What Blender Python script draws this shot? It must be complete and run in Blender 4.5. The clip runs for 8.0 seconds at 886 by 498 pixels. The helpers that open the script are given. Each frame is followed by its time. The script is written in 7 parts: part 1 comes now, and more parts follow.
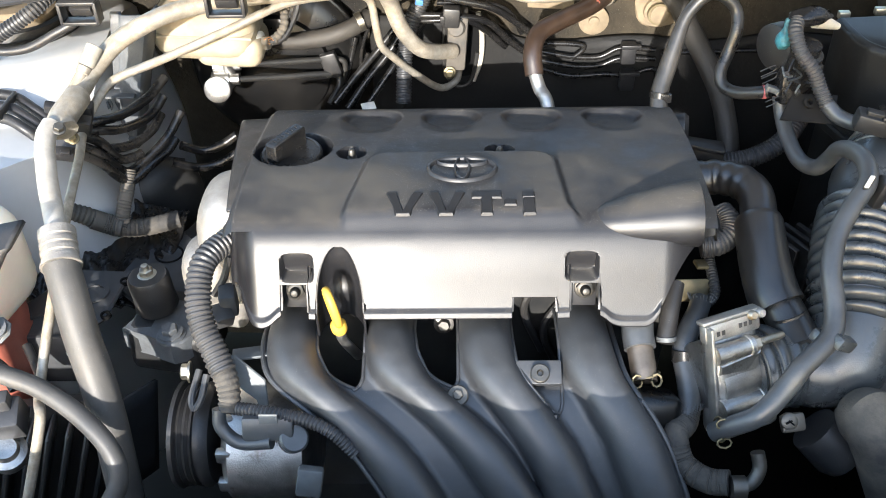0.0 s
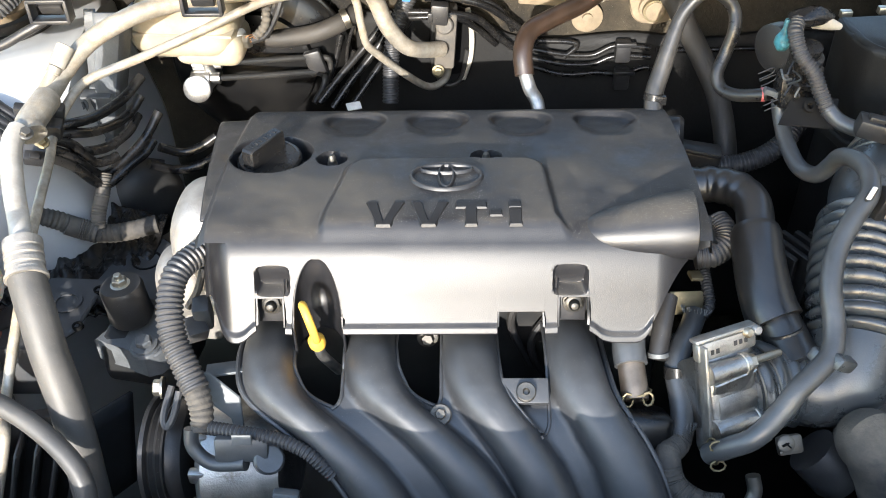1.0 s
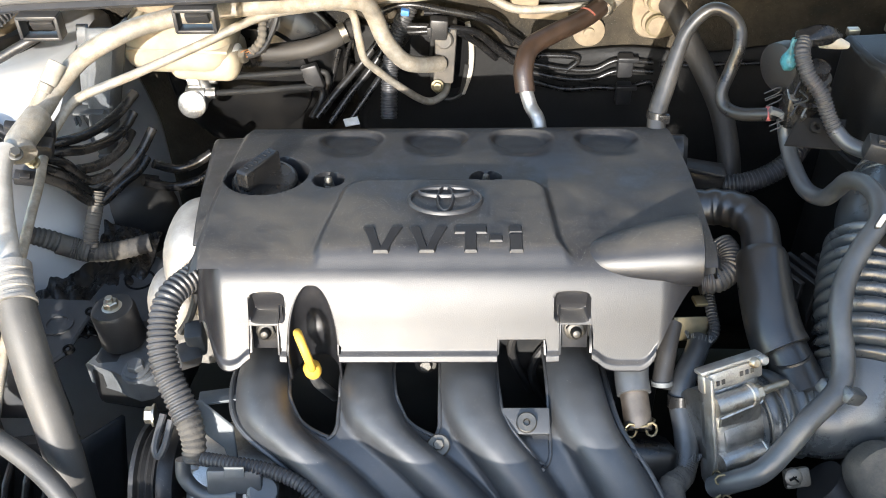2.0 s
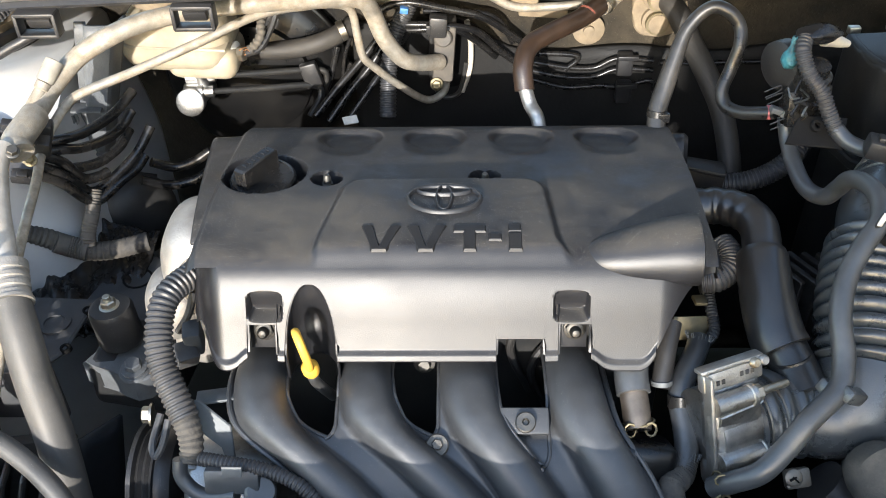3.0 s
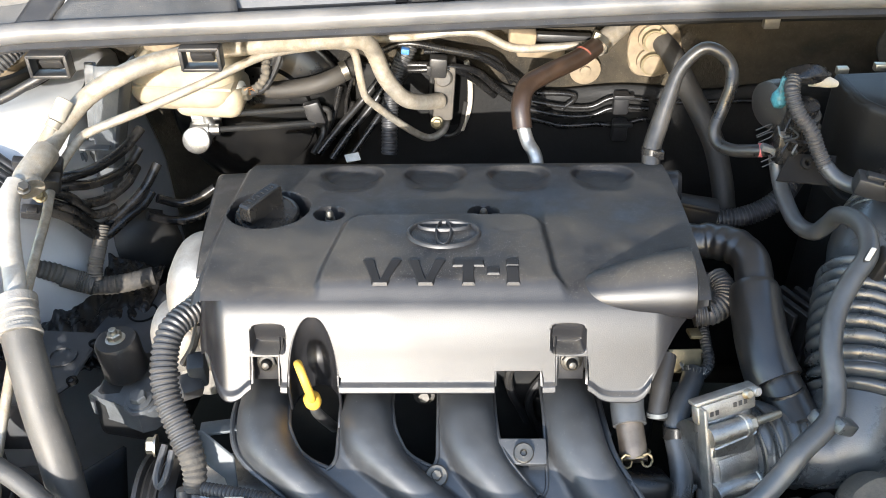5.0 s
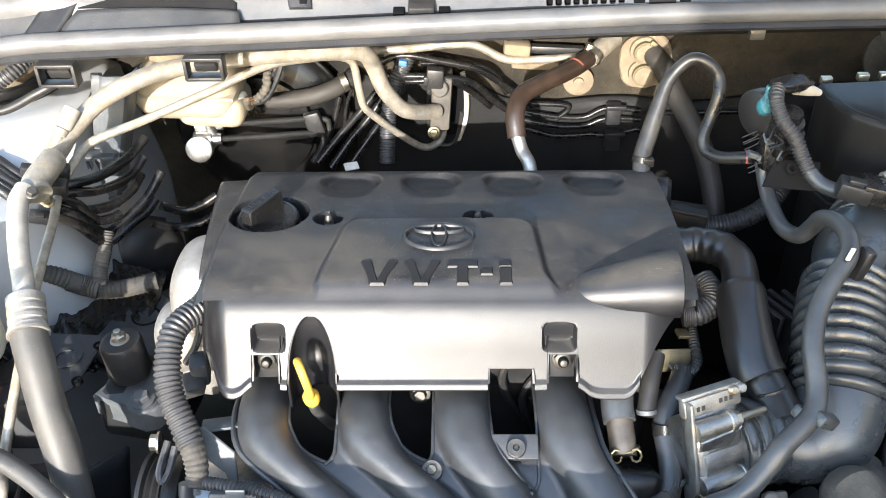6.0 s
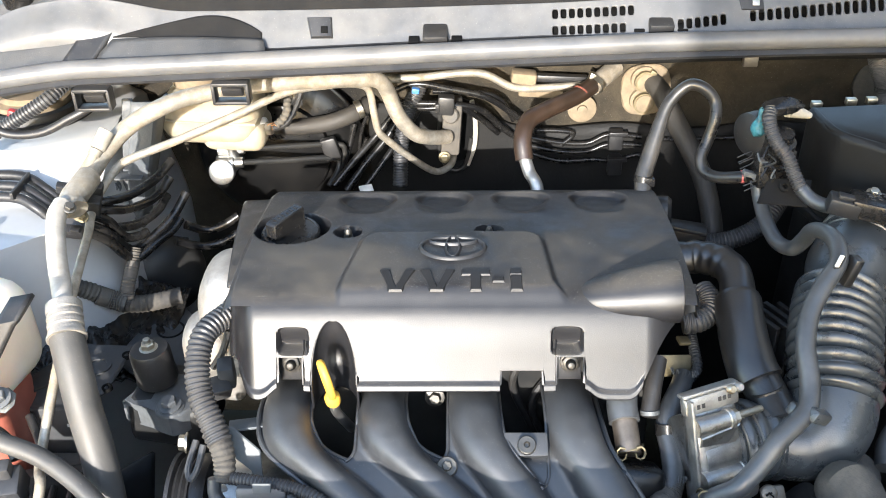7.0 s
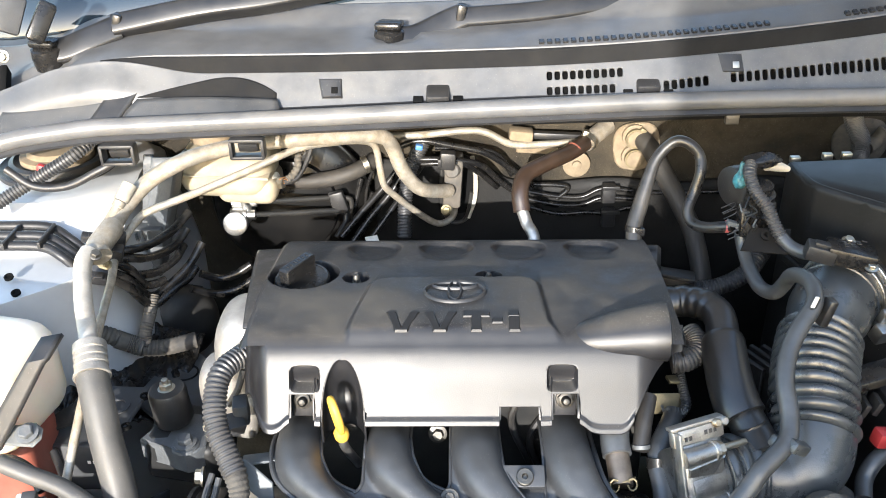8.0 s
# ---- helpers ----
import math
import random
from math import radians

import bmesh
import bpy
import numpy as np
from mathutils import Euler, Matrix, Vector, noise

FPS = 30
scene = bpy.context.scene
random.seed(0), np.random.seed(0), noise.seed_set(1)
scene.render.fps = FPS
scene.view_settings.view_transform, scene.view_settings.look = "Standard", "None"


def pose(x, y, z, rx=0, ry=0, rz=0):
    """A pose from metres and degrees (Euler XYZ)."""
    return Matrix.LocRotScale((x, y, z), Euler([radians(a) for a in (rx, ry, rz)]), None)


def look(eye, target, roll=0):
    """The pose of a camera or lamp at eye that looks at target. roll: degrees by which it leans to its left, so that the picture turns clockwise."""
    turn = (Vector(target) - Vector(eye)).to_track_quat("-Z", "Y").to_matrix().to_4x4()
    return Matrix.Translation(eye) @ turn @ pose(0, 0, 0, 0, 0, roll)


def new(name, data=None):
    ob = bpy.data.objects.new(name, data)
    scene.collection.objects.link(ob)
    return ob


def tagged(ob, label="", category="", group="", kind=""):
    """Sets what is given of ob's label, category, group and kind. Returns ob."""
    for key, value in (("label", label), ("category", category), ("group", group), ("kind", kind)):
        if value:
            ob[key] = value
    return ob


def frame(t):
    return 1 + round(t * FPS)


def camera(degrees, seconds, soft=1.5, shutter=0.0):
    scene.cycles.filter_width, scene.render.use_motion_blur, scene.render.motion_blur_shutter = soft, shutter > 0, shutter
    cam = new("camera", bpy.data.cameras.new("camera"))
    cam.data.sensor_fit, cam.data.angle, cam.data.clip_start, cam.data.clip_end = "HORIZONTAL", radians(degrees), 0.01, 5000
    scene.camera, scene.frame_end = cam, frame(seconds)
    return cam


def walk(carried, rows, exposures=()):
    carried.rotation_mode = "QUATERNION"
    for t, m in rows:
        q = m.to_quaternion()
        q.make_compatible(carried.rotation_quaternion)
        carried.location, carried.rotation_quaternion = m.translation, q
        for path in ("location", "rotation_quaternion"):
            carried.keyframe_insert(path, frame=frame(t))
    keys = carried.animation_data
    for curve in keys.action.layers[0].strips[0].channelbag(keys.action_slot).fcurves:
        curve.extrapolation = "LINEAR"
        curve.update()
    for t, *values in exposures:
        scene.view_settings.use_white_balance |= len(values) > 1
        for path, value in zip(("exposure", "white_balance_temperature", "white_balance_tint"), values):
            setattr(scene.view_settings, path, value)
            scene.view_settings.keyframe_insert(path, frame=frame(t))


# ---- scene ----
cam = camera(51.7, 8.0, soft=1.0)
PATH = [
    (0, (0.021, 0.02, 1.451), (-0.02, 1.585, 0.207), -1.4),
    (0.5, (0.029, 0.039, 1.442), (-0.015, 1.584, 0.172), -1.4),
    (1, (0.035, 0.061, 1.445), (-0.005, 1.61, 0.18), -1.3),
    (1.5, (0.035, 0.081, 1.45), (-0.004, 1.632, 0.188), -1.2),
    (3, (0.036, 0.092, 1.447), (-0.002, 1.64, 0.182), -1.1),
    (3.5, (0.036, 0.091, 1.447), (-0.004, 1.643, 0.186), -1.1),
    (4, (0.038, 0.091, 1.448), (-0.001, 1.646, 0.191), -1.2),
    (4.5, (0.036, 0.085, 1.453), (-0.004, 1.667, 0.231), -1.1),
    (6, (0.043, 0.046, 1.461), (0.002, 1.667, 0.291), -1.1),
    (6.5, (0.035, 0.022, 1.463), (-0.006, 1.677, 0.341), -1.0),
    (7, (0.032, -0.014, 1.467), (-0.012, 1.659, 0.371), -1.1),
    (7.5, (0.03, -0.053, 1.473), (-0.016, 1.647, 0.419), -1.1),
    (8, (0.031, -0.074, 1.487), (-0.013, 1.666, 0.502), -1.1),
]
EXPOSURES = [(0, 1.77), (1.5, 1.82), (3, 1.45), (4.5, 1.63), (6, 1.83), (7.5, 1.80), (8, 1.73)]
EXPOSURES = [(t, stops, 6620, 10) for t, stops in EXPOSURES]
walk(cam, [(t, look(eye, target, roll)) for t, eye, target, roll in PATH], EXPOSURES)

# ---- light ----
SUN_AZ, SUN_EL = radians(10.5), radians(16)
sun_to = Vector((-math.sin(SUN_AZ) * math.cos(SUN_EL), -math.cos(SUN_AZ) * math.cos(SUN_EL), math.sin(SUN_EL)))
sun = new("sun", bpy.data.lights.new("sun", "SUN"))
sun.data.energy, sun.data.angle, sun.data.color = 3.7, radians(0.6), (1.0, 0.972, 0.935)
sun.matrix_world = look(sun_to * 20, (0, 0, 0))
world = bpy.data.worlds.new("sky")
scene.world = world
world.use_nodes = True
wn = world.node_tree.nodes
sky = wn.new("ShaderNodeTexSky")
sky.sky_type, sky.sun_disc = "NISHITA", False
sky.sun_elevation, sky.sun_rotation = SUN_EL, radians(180) + SUN_AZ
sky.dust_density = 0.8
wn["Background"].inputs["Strength"].default_value = 0.28
world.node_tree.links.new(sky.outputs[0], wn["Background"].inputs["Color"])


# ---- materials ----
def mat(name, base, rough=0.5, metal=0.0, var=0.25, scale=40, bump=0.05, fine=900, dust=0.0, dust_col=(0.30, 0.26, 0.20), specks=0.0, spec=0.5, coat=0.0, stain=None, settle=False):
    """Paint, plastic, rubber or metal with two scales of variation, optional dust film, light specks and stains."""
    m = bpy.data.materials.new(name)
    m.use_nodes = True
    nt = m.node_tree
    n, ln = nt.nodes, nt.links
    b = n["Principled BSDF"]
    tc = n.new("ShaderNodeTexCoord")

    def tex(sc, detail, rgh=0.6):
        t = n.new("ShaderNodeTexNoise")
        t.inputs["Scale"].default_value, t.inputs["Detail"].default_value, t.inputs["Roughness"].default_value = sc, detail, rgh
        ln.new(tc.outputs["Object"], t.inputs["Vector"])
        return t

    def ramp(src, a, z):
        r = n.new("ShaderNodeMapRange")
        r.inputs["From Min"].default_value, r.inputs["From Max"].default_value = a, z
        ln.new(src, r.inputs["Value"])
        return r.outputs["Result"]

    def mix(fac, a, z):
        x = n.new("ShaderNodeMix")
        x.data_type = "RGBA"
        if isinstance(fac, float):
            x.inputs[0].default_value = fac
        else:
            ln.new(fac, x.inputs[0])
        for i, v in ((6, a), (7, z)):
            if isinstance(v, tuple):
                x.inputs[i].default_value = (*v, 1)
            else:
                ln.new(v, x.inputs[i])
        return x.outputs[2]

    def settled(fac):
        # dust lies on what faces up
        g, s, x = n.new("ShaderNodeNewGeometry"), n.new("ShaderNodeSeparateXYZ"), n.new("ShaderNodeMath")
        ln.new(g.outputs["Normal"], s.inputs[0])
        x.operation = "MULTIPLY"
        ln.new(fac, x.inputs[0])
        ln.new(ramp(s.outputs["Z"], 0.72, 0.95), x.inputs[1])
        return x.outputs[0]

    big, small = tex(scale, 5), tex(fine, 2)
    dark = tuple(c * (1 - var) for c in base)
    lite = tuple(min(1, c * (1 + var)) for c in base)
    col = mix(ramp(big.outputs["Fac"], 0.3, 0.7), dark, lite)
    rin = None
    if stain:
        col = mix(ramp(tex(scale * 0.6, 6, 0.7).outputs["Fac"], 0.55, 0.68), col, stain)
    if dust:
        d = n.new("ShaderNodeMath")
        d.operation = "MULTIPLY"
        ln.new(ramp(tex(scale * 0.45, 7, 0.7).outputs["Fac"], 0.38, 0.72), d.inputs[0])
        d.inputs[1].default_value = dust
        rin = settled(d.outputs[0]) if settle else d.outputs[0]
        col = mix(rin, col, dust_col)
    if specks:
        dots = ramp(tex(1500, 1).outputs["Fac"], 0.77 - 0.05 * specks, 0.80 - 0.05 * specks)
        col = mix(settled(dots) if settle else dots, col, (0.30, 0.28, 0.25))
    ln.new(col, b.inputs["Base Color"])
    rr = n.new("ShaderNodeMapRange")
    rr.inputs["To Min"].default_value, rr.inputs["To Max"].default_value = max(0.03, rough * 0.82), min(1, rough * 1.2)
    ln.new(big.outputs["Fac"], rr.inputs["Value"])
    if rin is not None:
        a = n.new("ShaderNodeMath")
        a.operation, a.use_clamp = "ADD", True
        ln.new(rr.outputs["Result"], a.inputs[0])
        ln.new(rin, a.inputs[1])
        ln.new(a.outputs[0], b.inputs["Roughness"])
    else:
        ln.new(rr.outputs["Result"], b.inputs["Roughness"])
    b.inputs["Metallic"].default_value = metal
    b.inputs["Specular IOR Level"].default_value = spec
    b.inputs["Coat Weight"].default_value = coat
    if bump:
        bp = n.new("ShaderNodeBump")
        bp.inputs["Strength"].default_value, bp.inputs["Distance"].default_value = bump, 0.002
        ln.new(small.outputs["Fac"], bp.inputs["Height"])
        ln.new(bp.outputs["Normal"], b.inputs["Normal"])
    return m


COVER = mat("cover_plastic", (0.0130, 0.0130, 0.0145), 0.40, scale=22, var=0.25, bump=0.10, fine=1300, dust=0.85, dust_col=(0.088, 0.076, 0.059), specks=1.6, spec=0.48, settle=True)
MANIF = mat("manifold_plastic", (0.033, 0.0345, 0.037), 0.43, scale=34, var=0.3, bump=0.08, fine=1100, dust=0.12, dust_col=(0.13, 0.125, 0.11), specks=0.7, spec=0.85)
BRASSZ = mat("yellow_zinc", (0.20, 0.165, 0.095), 0.45, 0.8, scale=60, bump=0.1, dust=0.3)
DARKZ = mat("blackened_steel", (0.045, 0.045, 0.044), 0.38, 0.9, scale=70, bump=0.12, dust=0.2)
NUT = mat("dark_zinc_nut", (0.13, 0.125, 0.115), 0.45, 1.0, scale=70, bump=0.12, dust=0.25)
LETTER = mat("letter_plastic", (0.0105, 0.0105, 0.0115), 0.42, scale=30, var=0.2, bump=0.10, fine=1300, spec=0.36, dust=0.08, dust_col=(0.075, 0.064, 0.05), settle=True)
BLACK = mat("black_plastic", (0.014, 0.014, 0.015), 0.42, scale=50, bump=0.08, dust=0.06, specks=0.2)
GLOSSBLK = mat("gloss_black_plastic", (0.008, 0.008, 0.0085), 0.25, scale=50, bump=0.05, dust=0.05, spec=0.4)
RUBBER = mat("black_rubber", (0.012, 0.0123, 0.013), 0.29, spec=0.75, scale=60, bump=0.08, fine=700, dust=0.10, dust_col=(0.11, 0.10, 0.085))
DUSTRUB = mat("dusty_rubber", (0.060, 0.055, 0.048), 0.62, scale=45, bump=0.15, dust=0.45, dust_col=(0.24, 0.20, 0.15))
INTAKE = mat("intake_rubber", (0.040, 0.045, 0.049), 0.25, spec=0.85, scale=60, var=0.15, bump=0.09, fine=700, dust=0.12, dust_col=(0.16, 0.155, 0.14))
OLDHOSE = mat("old_black_hose", (0.024, 0.022, 0.020), 0.5, scale=30, var=0.35, bump=0.15, dust=0.35, dust_col=(0.085, 0.07, 0.05))
DUSTHOSE = mat("dusty_grey_hose", (0.050, 0.049, 0.047), 0.45, scale=25, bump=0.10, dust=0.30, dust_col=(0.17, 0.15, 0.125), specks=0.5)
DGREY = mat("dark_grey_steel", (0.040, 0.043, 0.047), 0.5, scale=40, bump=0.1, dust=0.2, dust_col=(0.12, 0.10, 0.08))
GREYHOSE = mat("grey_rubber_hose", (0.044, 0.047, 0.050), 0.32, spec=0.75, scale=60, bump=0.08, fine=700, dust=0.12, dust_col=(0.16, 0.15, 0.13))
GLOSSHOSE = mat("glossy_grey_hose", (0.020, 0.020, 0.020), 0.27, scale=60, bump=0.04, dust=0.10)
BROWNHOSE = mat("brown_heated_hose", (0.030, 0.0175, 0.0115), 0.33, scale=35, var=0.5, bump=0.12, fine=500, dust=0.10, dust_col=(0.10, 0.07, 0.045), spec=0.65)
LOOM = mat("loom_plastic", (0.030, 0.031, 0.034), 0.40, scale=50, bump=0.04, dust=0.10)
ALU = mat("cast_aluminium", (0.42, 0.415, 0.40), 0.38, 1.0, scale=60, var=0.25, bump=0.25, fine=600, stain=(0.22, 0.20, 0.17))
ALUDULL = mat("dull_aluminium", (0.46, 0.45, 0.43), 0.42, 1.0, scale=50, var=0.25, bump=0.25, fine=500, dust=0.25)
PIPE = mat("aluminium_pipe", (0.36, 0.33, 0.28), 0.40, 0.6, scale=70, var=0.3, bump=0.2, dust=0.75, dust_col=(0.255, 0.20, 0.13), specks=0.6)
PALECAST = mat("pale_casting", (0.36, 0.34, 0.31), 0.46, 0.7, scale=50, var=0.2, bump=0.25, fine=500, dust=0.25)
BAREPIPE = mat("bare_aluminium_pipe", (0.47, 0.44, 0.395), 0.38, 0.55, scale=60, var=0.18, bump=0.12, dust=0.55, dust_col=(0.36, 0.315, 0.245))
STEEL = mat("zinc_steel", (0.48, 0.45, 0.38), 0.40, 1.0, scale=70, var=0.2, bump=0.08, stain=(0.35, 0.24, 0.12))
DARKST = mat("dark_painted_steel", (0.012, 0.0125, 0.013), 0.45, scale=30, bump=0.08, dust=0.10)
BLKPAINT = mat("black_paint", (0.004, 0.004, 0.0042), 0.28, scale=30, bump=0.04, dust=0.02, spec=0.4)
STEP = mat("matt_black_plastic", (0.010, 0.010, 0.0105), 0.8, scale=40, bump=0.1, dust=0.15, dust_col=(0.06, 0.055, 0.045), spec=0.12)
BRONZE = mat("browned_steel", (0.22, 0.18, 0.145), 0.42, 0.9, scale=60, var=0.3, bump=0.1, dust=0.2)
LIDBLK = mat("lid_plastic", (0.0105, 0.0108, 0.011), 0.40, scale=40, bump=0.14, fine=900, dust=0.08, dust_col=(0.05, 0.048, 0.042), specks=0.4, spec=0.22)
SATIN = mat("satin_black_steel", (0.014, 0.0145, 0.015), 0.5, scale=30, bump=0.08, dust=0.03, spec=0.35)
GREYCAST = mat("grey_painted_casting", (0.078, 0.085, 0.092), 0.46, scale=40, var=0.3, bump=0.22, fine=500, dust=0.2, dust_col=(0.16, 0.15, 0.13))
PAINT = mat("silver_body_paint", (0.60, 0.605, 0.605), 0.38, 0.40, scale=9, var=0.10, bump=0.03, dust=0.22, dust_col=(0.46, 0.43, 0.38))
FWALL = mat("dusty_firewall_pad", (0.010, 0.0092, 0.008), 0.80, scale=16, bump=0.6, fine=260, dust=0.85, dust_col=(0.080, 0.064, 0.042), spec=0.3, specks=0.35)
BLKPAD = mat("black_insulation", (0.0075, 0.0074, 0.0072), 0.6, scale=20, var=0.4, bump=0.3, fine=200, dust=0.25, dust_col=(0.028, 0.024, 0.018), spec=0.3)
COWL = mat("cowl_plastic", (0.076, 0.076, 0.077), 0.36, scale=30, var=0.22, bump=0.10, fine=1000, dust=0.25, dust_col=(0.20, 0.187, 0.165), specks=0.5)
SHELF = mat("dusty_dark_cowl", (0.035, 0.036, 0.037), 0.5, scale=40, var=0.2, bump=0.15, fine=800, dust=0.3, dust_col=(0.12, 0.11, 0.10), specks=0.5)
WIPER = mat("satin_black_wiper", (0.010, 0.010, 0.0105), 0.30, scale=40, bump=0.03, dust=0.10, dust_col=(0.12, 0.11, 0.10), spec=0.5)
SEAL = mat("seal_rubber", (0.085, 0.086, 0.088), 0.30, scale=20, bump=0.04, dust=0.20)
TANKW = mat("white_tank_plastic", (0.82, 0.75, 0.64), 0.36, scale=20, var=0.06, bump=0.03, dust=0.12)
RESERV = mat("yellowed_reservoir", (0.38, 0.32, 0.225), 0.36, scale=30, var=0.22, bump=0.06, dust=0.6, dust_col=(0.23, 0.185, 0.125))
for m_, w_ in ((TANKW, 0.7), (RESERV, 0.25)):
    sb = m_.node_tree.nodes["Principled BSDF"]
    sb.inputs["Subsurface Weight"].default_value, sb.inputs["Subsurface Scale"].default_value = w_, 0.06
    sb.inputs["Subsurface Radius"].default_value = (1.0, 0.75, 0.5)
COOLANT = mat("red_coolant_plastic", (0.32, 0.10, 0.07), 0.4, scale=20)
YELLOW = mat("yellow_plastic", (0.66, 0.37, 0.05), 0.40, scale=60, var=0.08, bump=0.03, spec=0.3, dust=0.1)
COPPER = mat("copper_wire", (0.60, 0.32, 0.16), 0.4, 1.0, scale=200)
PORTCAP = mat("dusty_grey_cap", (0.24, 0.225, 0.19), 0.55, scale=80, bump=0.1, dust=0.3)
TEAL = mat("teal_tape", (0.02, 0.16, 0.20), 0.45, scale=150, var=0.6, dust=0.2, bump=0.4, fine=300)
RED = mat("red_plastic", (0.36, 0.03, 0.03), 0.45, scale=60)
PINK = mat("pink_tape", (0.50, 0.13, 0.14), 0.5, scale=80)
FADED = mat("faded_red_print", (0.20, 0.055, 0.035), 0.5, scale=90, dust=0.5, dust_col=(0.07, 0.045, 0.03))
WHITE = mat("white_plastic", (0.75, 0.73, 0.68), 0.45, scale=60, dust=0.15)
BEIGE = mat("beige_gasket", (0.20, 0.155, 0.10), 0.60, scale=50, var=0.3, dust=0.6, dust_col=(0.16, 0.12, 0.08))
# Near-black, mostly for holes and hollows: their inner shade is put into the colour.
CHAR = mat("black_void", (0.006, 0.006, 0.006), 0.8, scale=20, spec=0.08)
ASPHALT = mat("asphalt", (0.05, 0.05, 0.05), 0.85, scale=8, bump=0.4, fine=200)
ZINC = mat("grey_zinc", (0.11, 0.12, 0.125), 0.55, 0.4, scale=60, var=0.2, bump=0.1, dust=0.15)
WPLAST = mat("pale_plastic", (0.50, 0.46, 0.38), 0.5, scale=60, dust=0.3)
TAPE = mat("cloth_tape", (0.030, 0.028, 0.026), 0.7, scale=60, bump=0.3, fine=500, dust=0.35)


# ---- mesh helpers ----
def thing(name, label, category, at=(0, 0, 0), group="", kind=""):
    e = new(name)
    e.empty_display_size = 0.02
    e.location = at
    return tagged(e, label, category, group, kind)


def part(name, bm, material, parent=None, label="", sharp=38, thick=0.0):
    """Links a bmesh as one mesh object under a thing or a part."""
    bmesh.ops.recalc_face_normals(bm, faces=bm.faces) if thick >= 0 else None
    for f in bm.faces:
        f.smooth = True
    for e in bm.edges:
        if len(e.link_faces) == 2 and e.calc_face_angle(0) > radians(sharp):
            e.smooth = False
    me = bpy.data.meshes.new(name)
    bm.to_mesh(me)
    bm.free()
    me.materials.append(material)
    ob = new(name, me)
    if parent is not None:
        ob.parent = parent
        ob.matrix_parent_inverse = parent.matrix_basis.inverted() if parent.type == "EMPTY" else Matrix()
    if label:
        ob["label"] = label
    if thick:
        so = ob.modifiers.new("thickness", "SOLIDIFY")
        so.thickness, so.offset = abs(thick), -1
    return ob


def single(name, bm, material, label, category, group="", kind="", sharp=38, thick=0.0):
    return tagged(part(name, bm, material, None, "", sharp, thick), label, category, group, kind)


def spline(pts, n=8):
    """A smooth line through the points (centripetal enough for hoses)."""
    p = [Vector(q) for q in pts]
    p = [p[0] * 2 - p[1]] + p + [p[-1] * 2 - p[-2]]
    out = []
    for i in range(1, len(p) - 2):
        a, b, c, d = p[i - 1:i + 3]
        for k in range(n):
            t = k / n
            out.append(0.5 * ((2 * b) + (c - a) * t + (2 * a - 5 * b + 4 * c - d) * t * t + (3 * b - a - 3 * c + d) * t ** 3))
    return out + [p[-2]]


def frames(line):
    tang = [(line[min(i + 1, len(line) - 1)] - line[max(i - 1, 0)]).normalized() for i in range(len(line))]
    u = tang[0].orthogonal().normalized()
    res = []
    for t in tang:
        u = (u - t * u.dot(t)).normalized()
        res.append((t, u, t.cross(u)))
    return res


def rings(bm, loops, caps=True, closed=False):
    vs = [[bm.verts.new(q) for q in lp] for lp in loops]
    m = len(vs[0])
    for a, b in zip(vs, vs[1:] + (vs[:1] if closed else [])):
        for j in range(m):
            bm.faces.new((a[j], a[(j + 1) % m], b[(j + 1) % m], b[j]))
    if caps and not closed:
        bm.faces.new(vs[0][::-1])
        bm.faces.new(vs[-1])
    return bm


def tube(bm, pts, r, seg=14, n=8, flat=1.0, closed=False, raw=False):
    """A hose or pipe through pts; r is a radius or a function of the share of its length."""
    line = [Vector(q) for q in pts] if raw else spline(pts, n)
    fr = frames(line)
    length = [0.0]
    for a, b in zip(line, line[1:]):
        length.append(length[-1] + (b - a).length)
    loops = []
    for q, (t, u, v), s in zip(line, fr, length):
        rad = r(s / length[-1]) if callable(r) else r
        loops.append([q + (u * math.cos(2 * math.pi * j / seg) + v * flat * math.sin(2 * math.pi * j / seg)) * rad for j in range(seg)])
    return rings(bm, loops, True, closed)


def corrugated(bm, pts, r, pitch=0.005, depth=0.0015, seg=16):
    """A ribbed tube: rings of alternate radius along the line."""
    line = spline(pts, 24)
    dense, acc = [line[0]], 0.0
    for a, b in zip(line, line[1:]):
        d = (b - a).length
        pos = pitch / 4 - acc
        while pos <= d:
            dense.append(a.lerp(b, pos / d))
            pos += pitch / 4
        acc = d - (pos - pitch / 4)
    fr = frames(dense)
    loops = []
    for i, (q, (t, u, v)) in enumerate(zip(dense, fr)):
        rad = r - (0, depth, depth, 0)[i % 4]
        loops.append([q + (u * math.cos(2 * math.pi * j / seg) + v * math.sin(2 * math.pi * j / seg)) * rad for j in range(seg)])
    return rings(bm, loops)


def axes(d):
    d = Vector(d).normalized()
    u = d.orthogonal().normalized()
    return d, u, d.cross(u)


def lathe(bm, p, d, prof, seg=24, close=True):
    """Turned shape at p along d: prof is rows of (height, radius)."""
    p = Vector(p)
    d, u, v = axes(d)
    loops = [[p + d * h + (u * math.cos(2 * math.pi * j / seg) + v * math.sin(2 * math.pi * j / seg)) * max(r, 1e-5) for j in range(seg)] for h, r in prof]
    return rings(bm, loops, close)


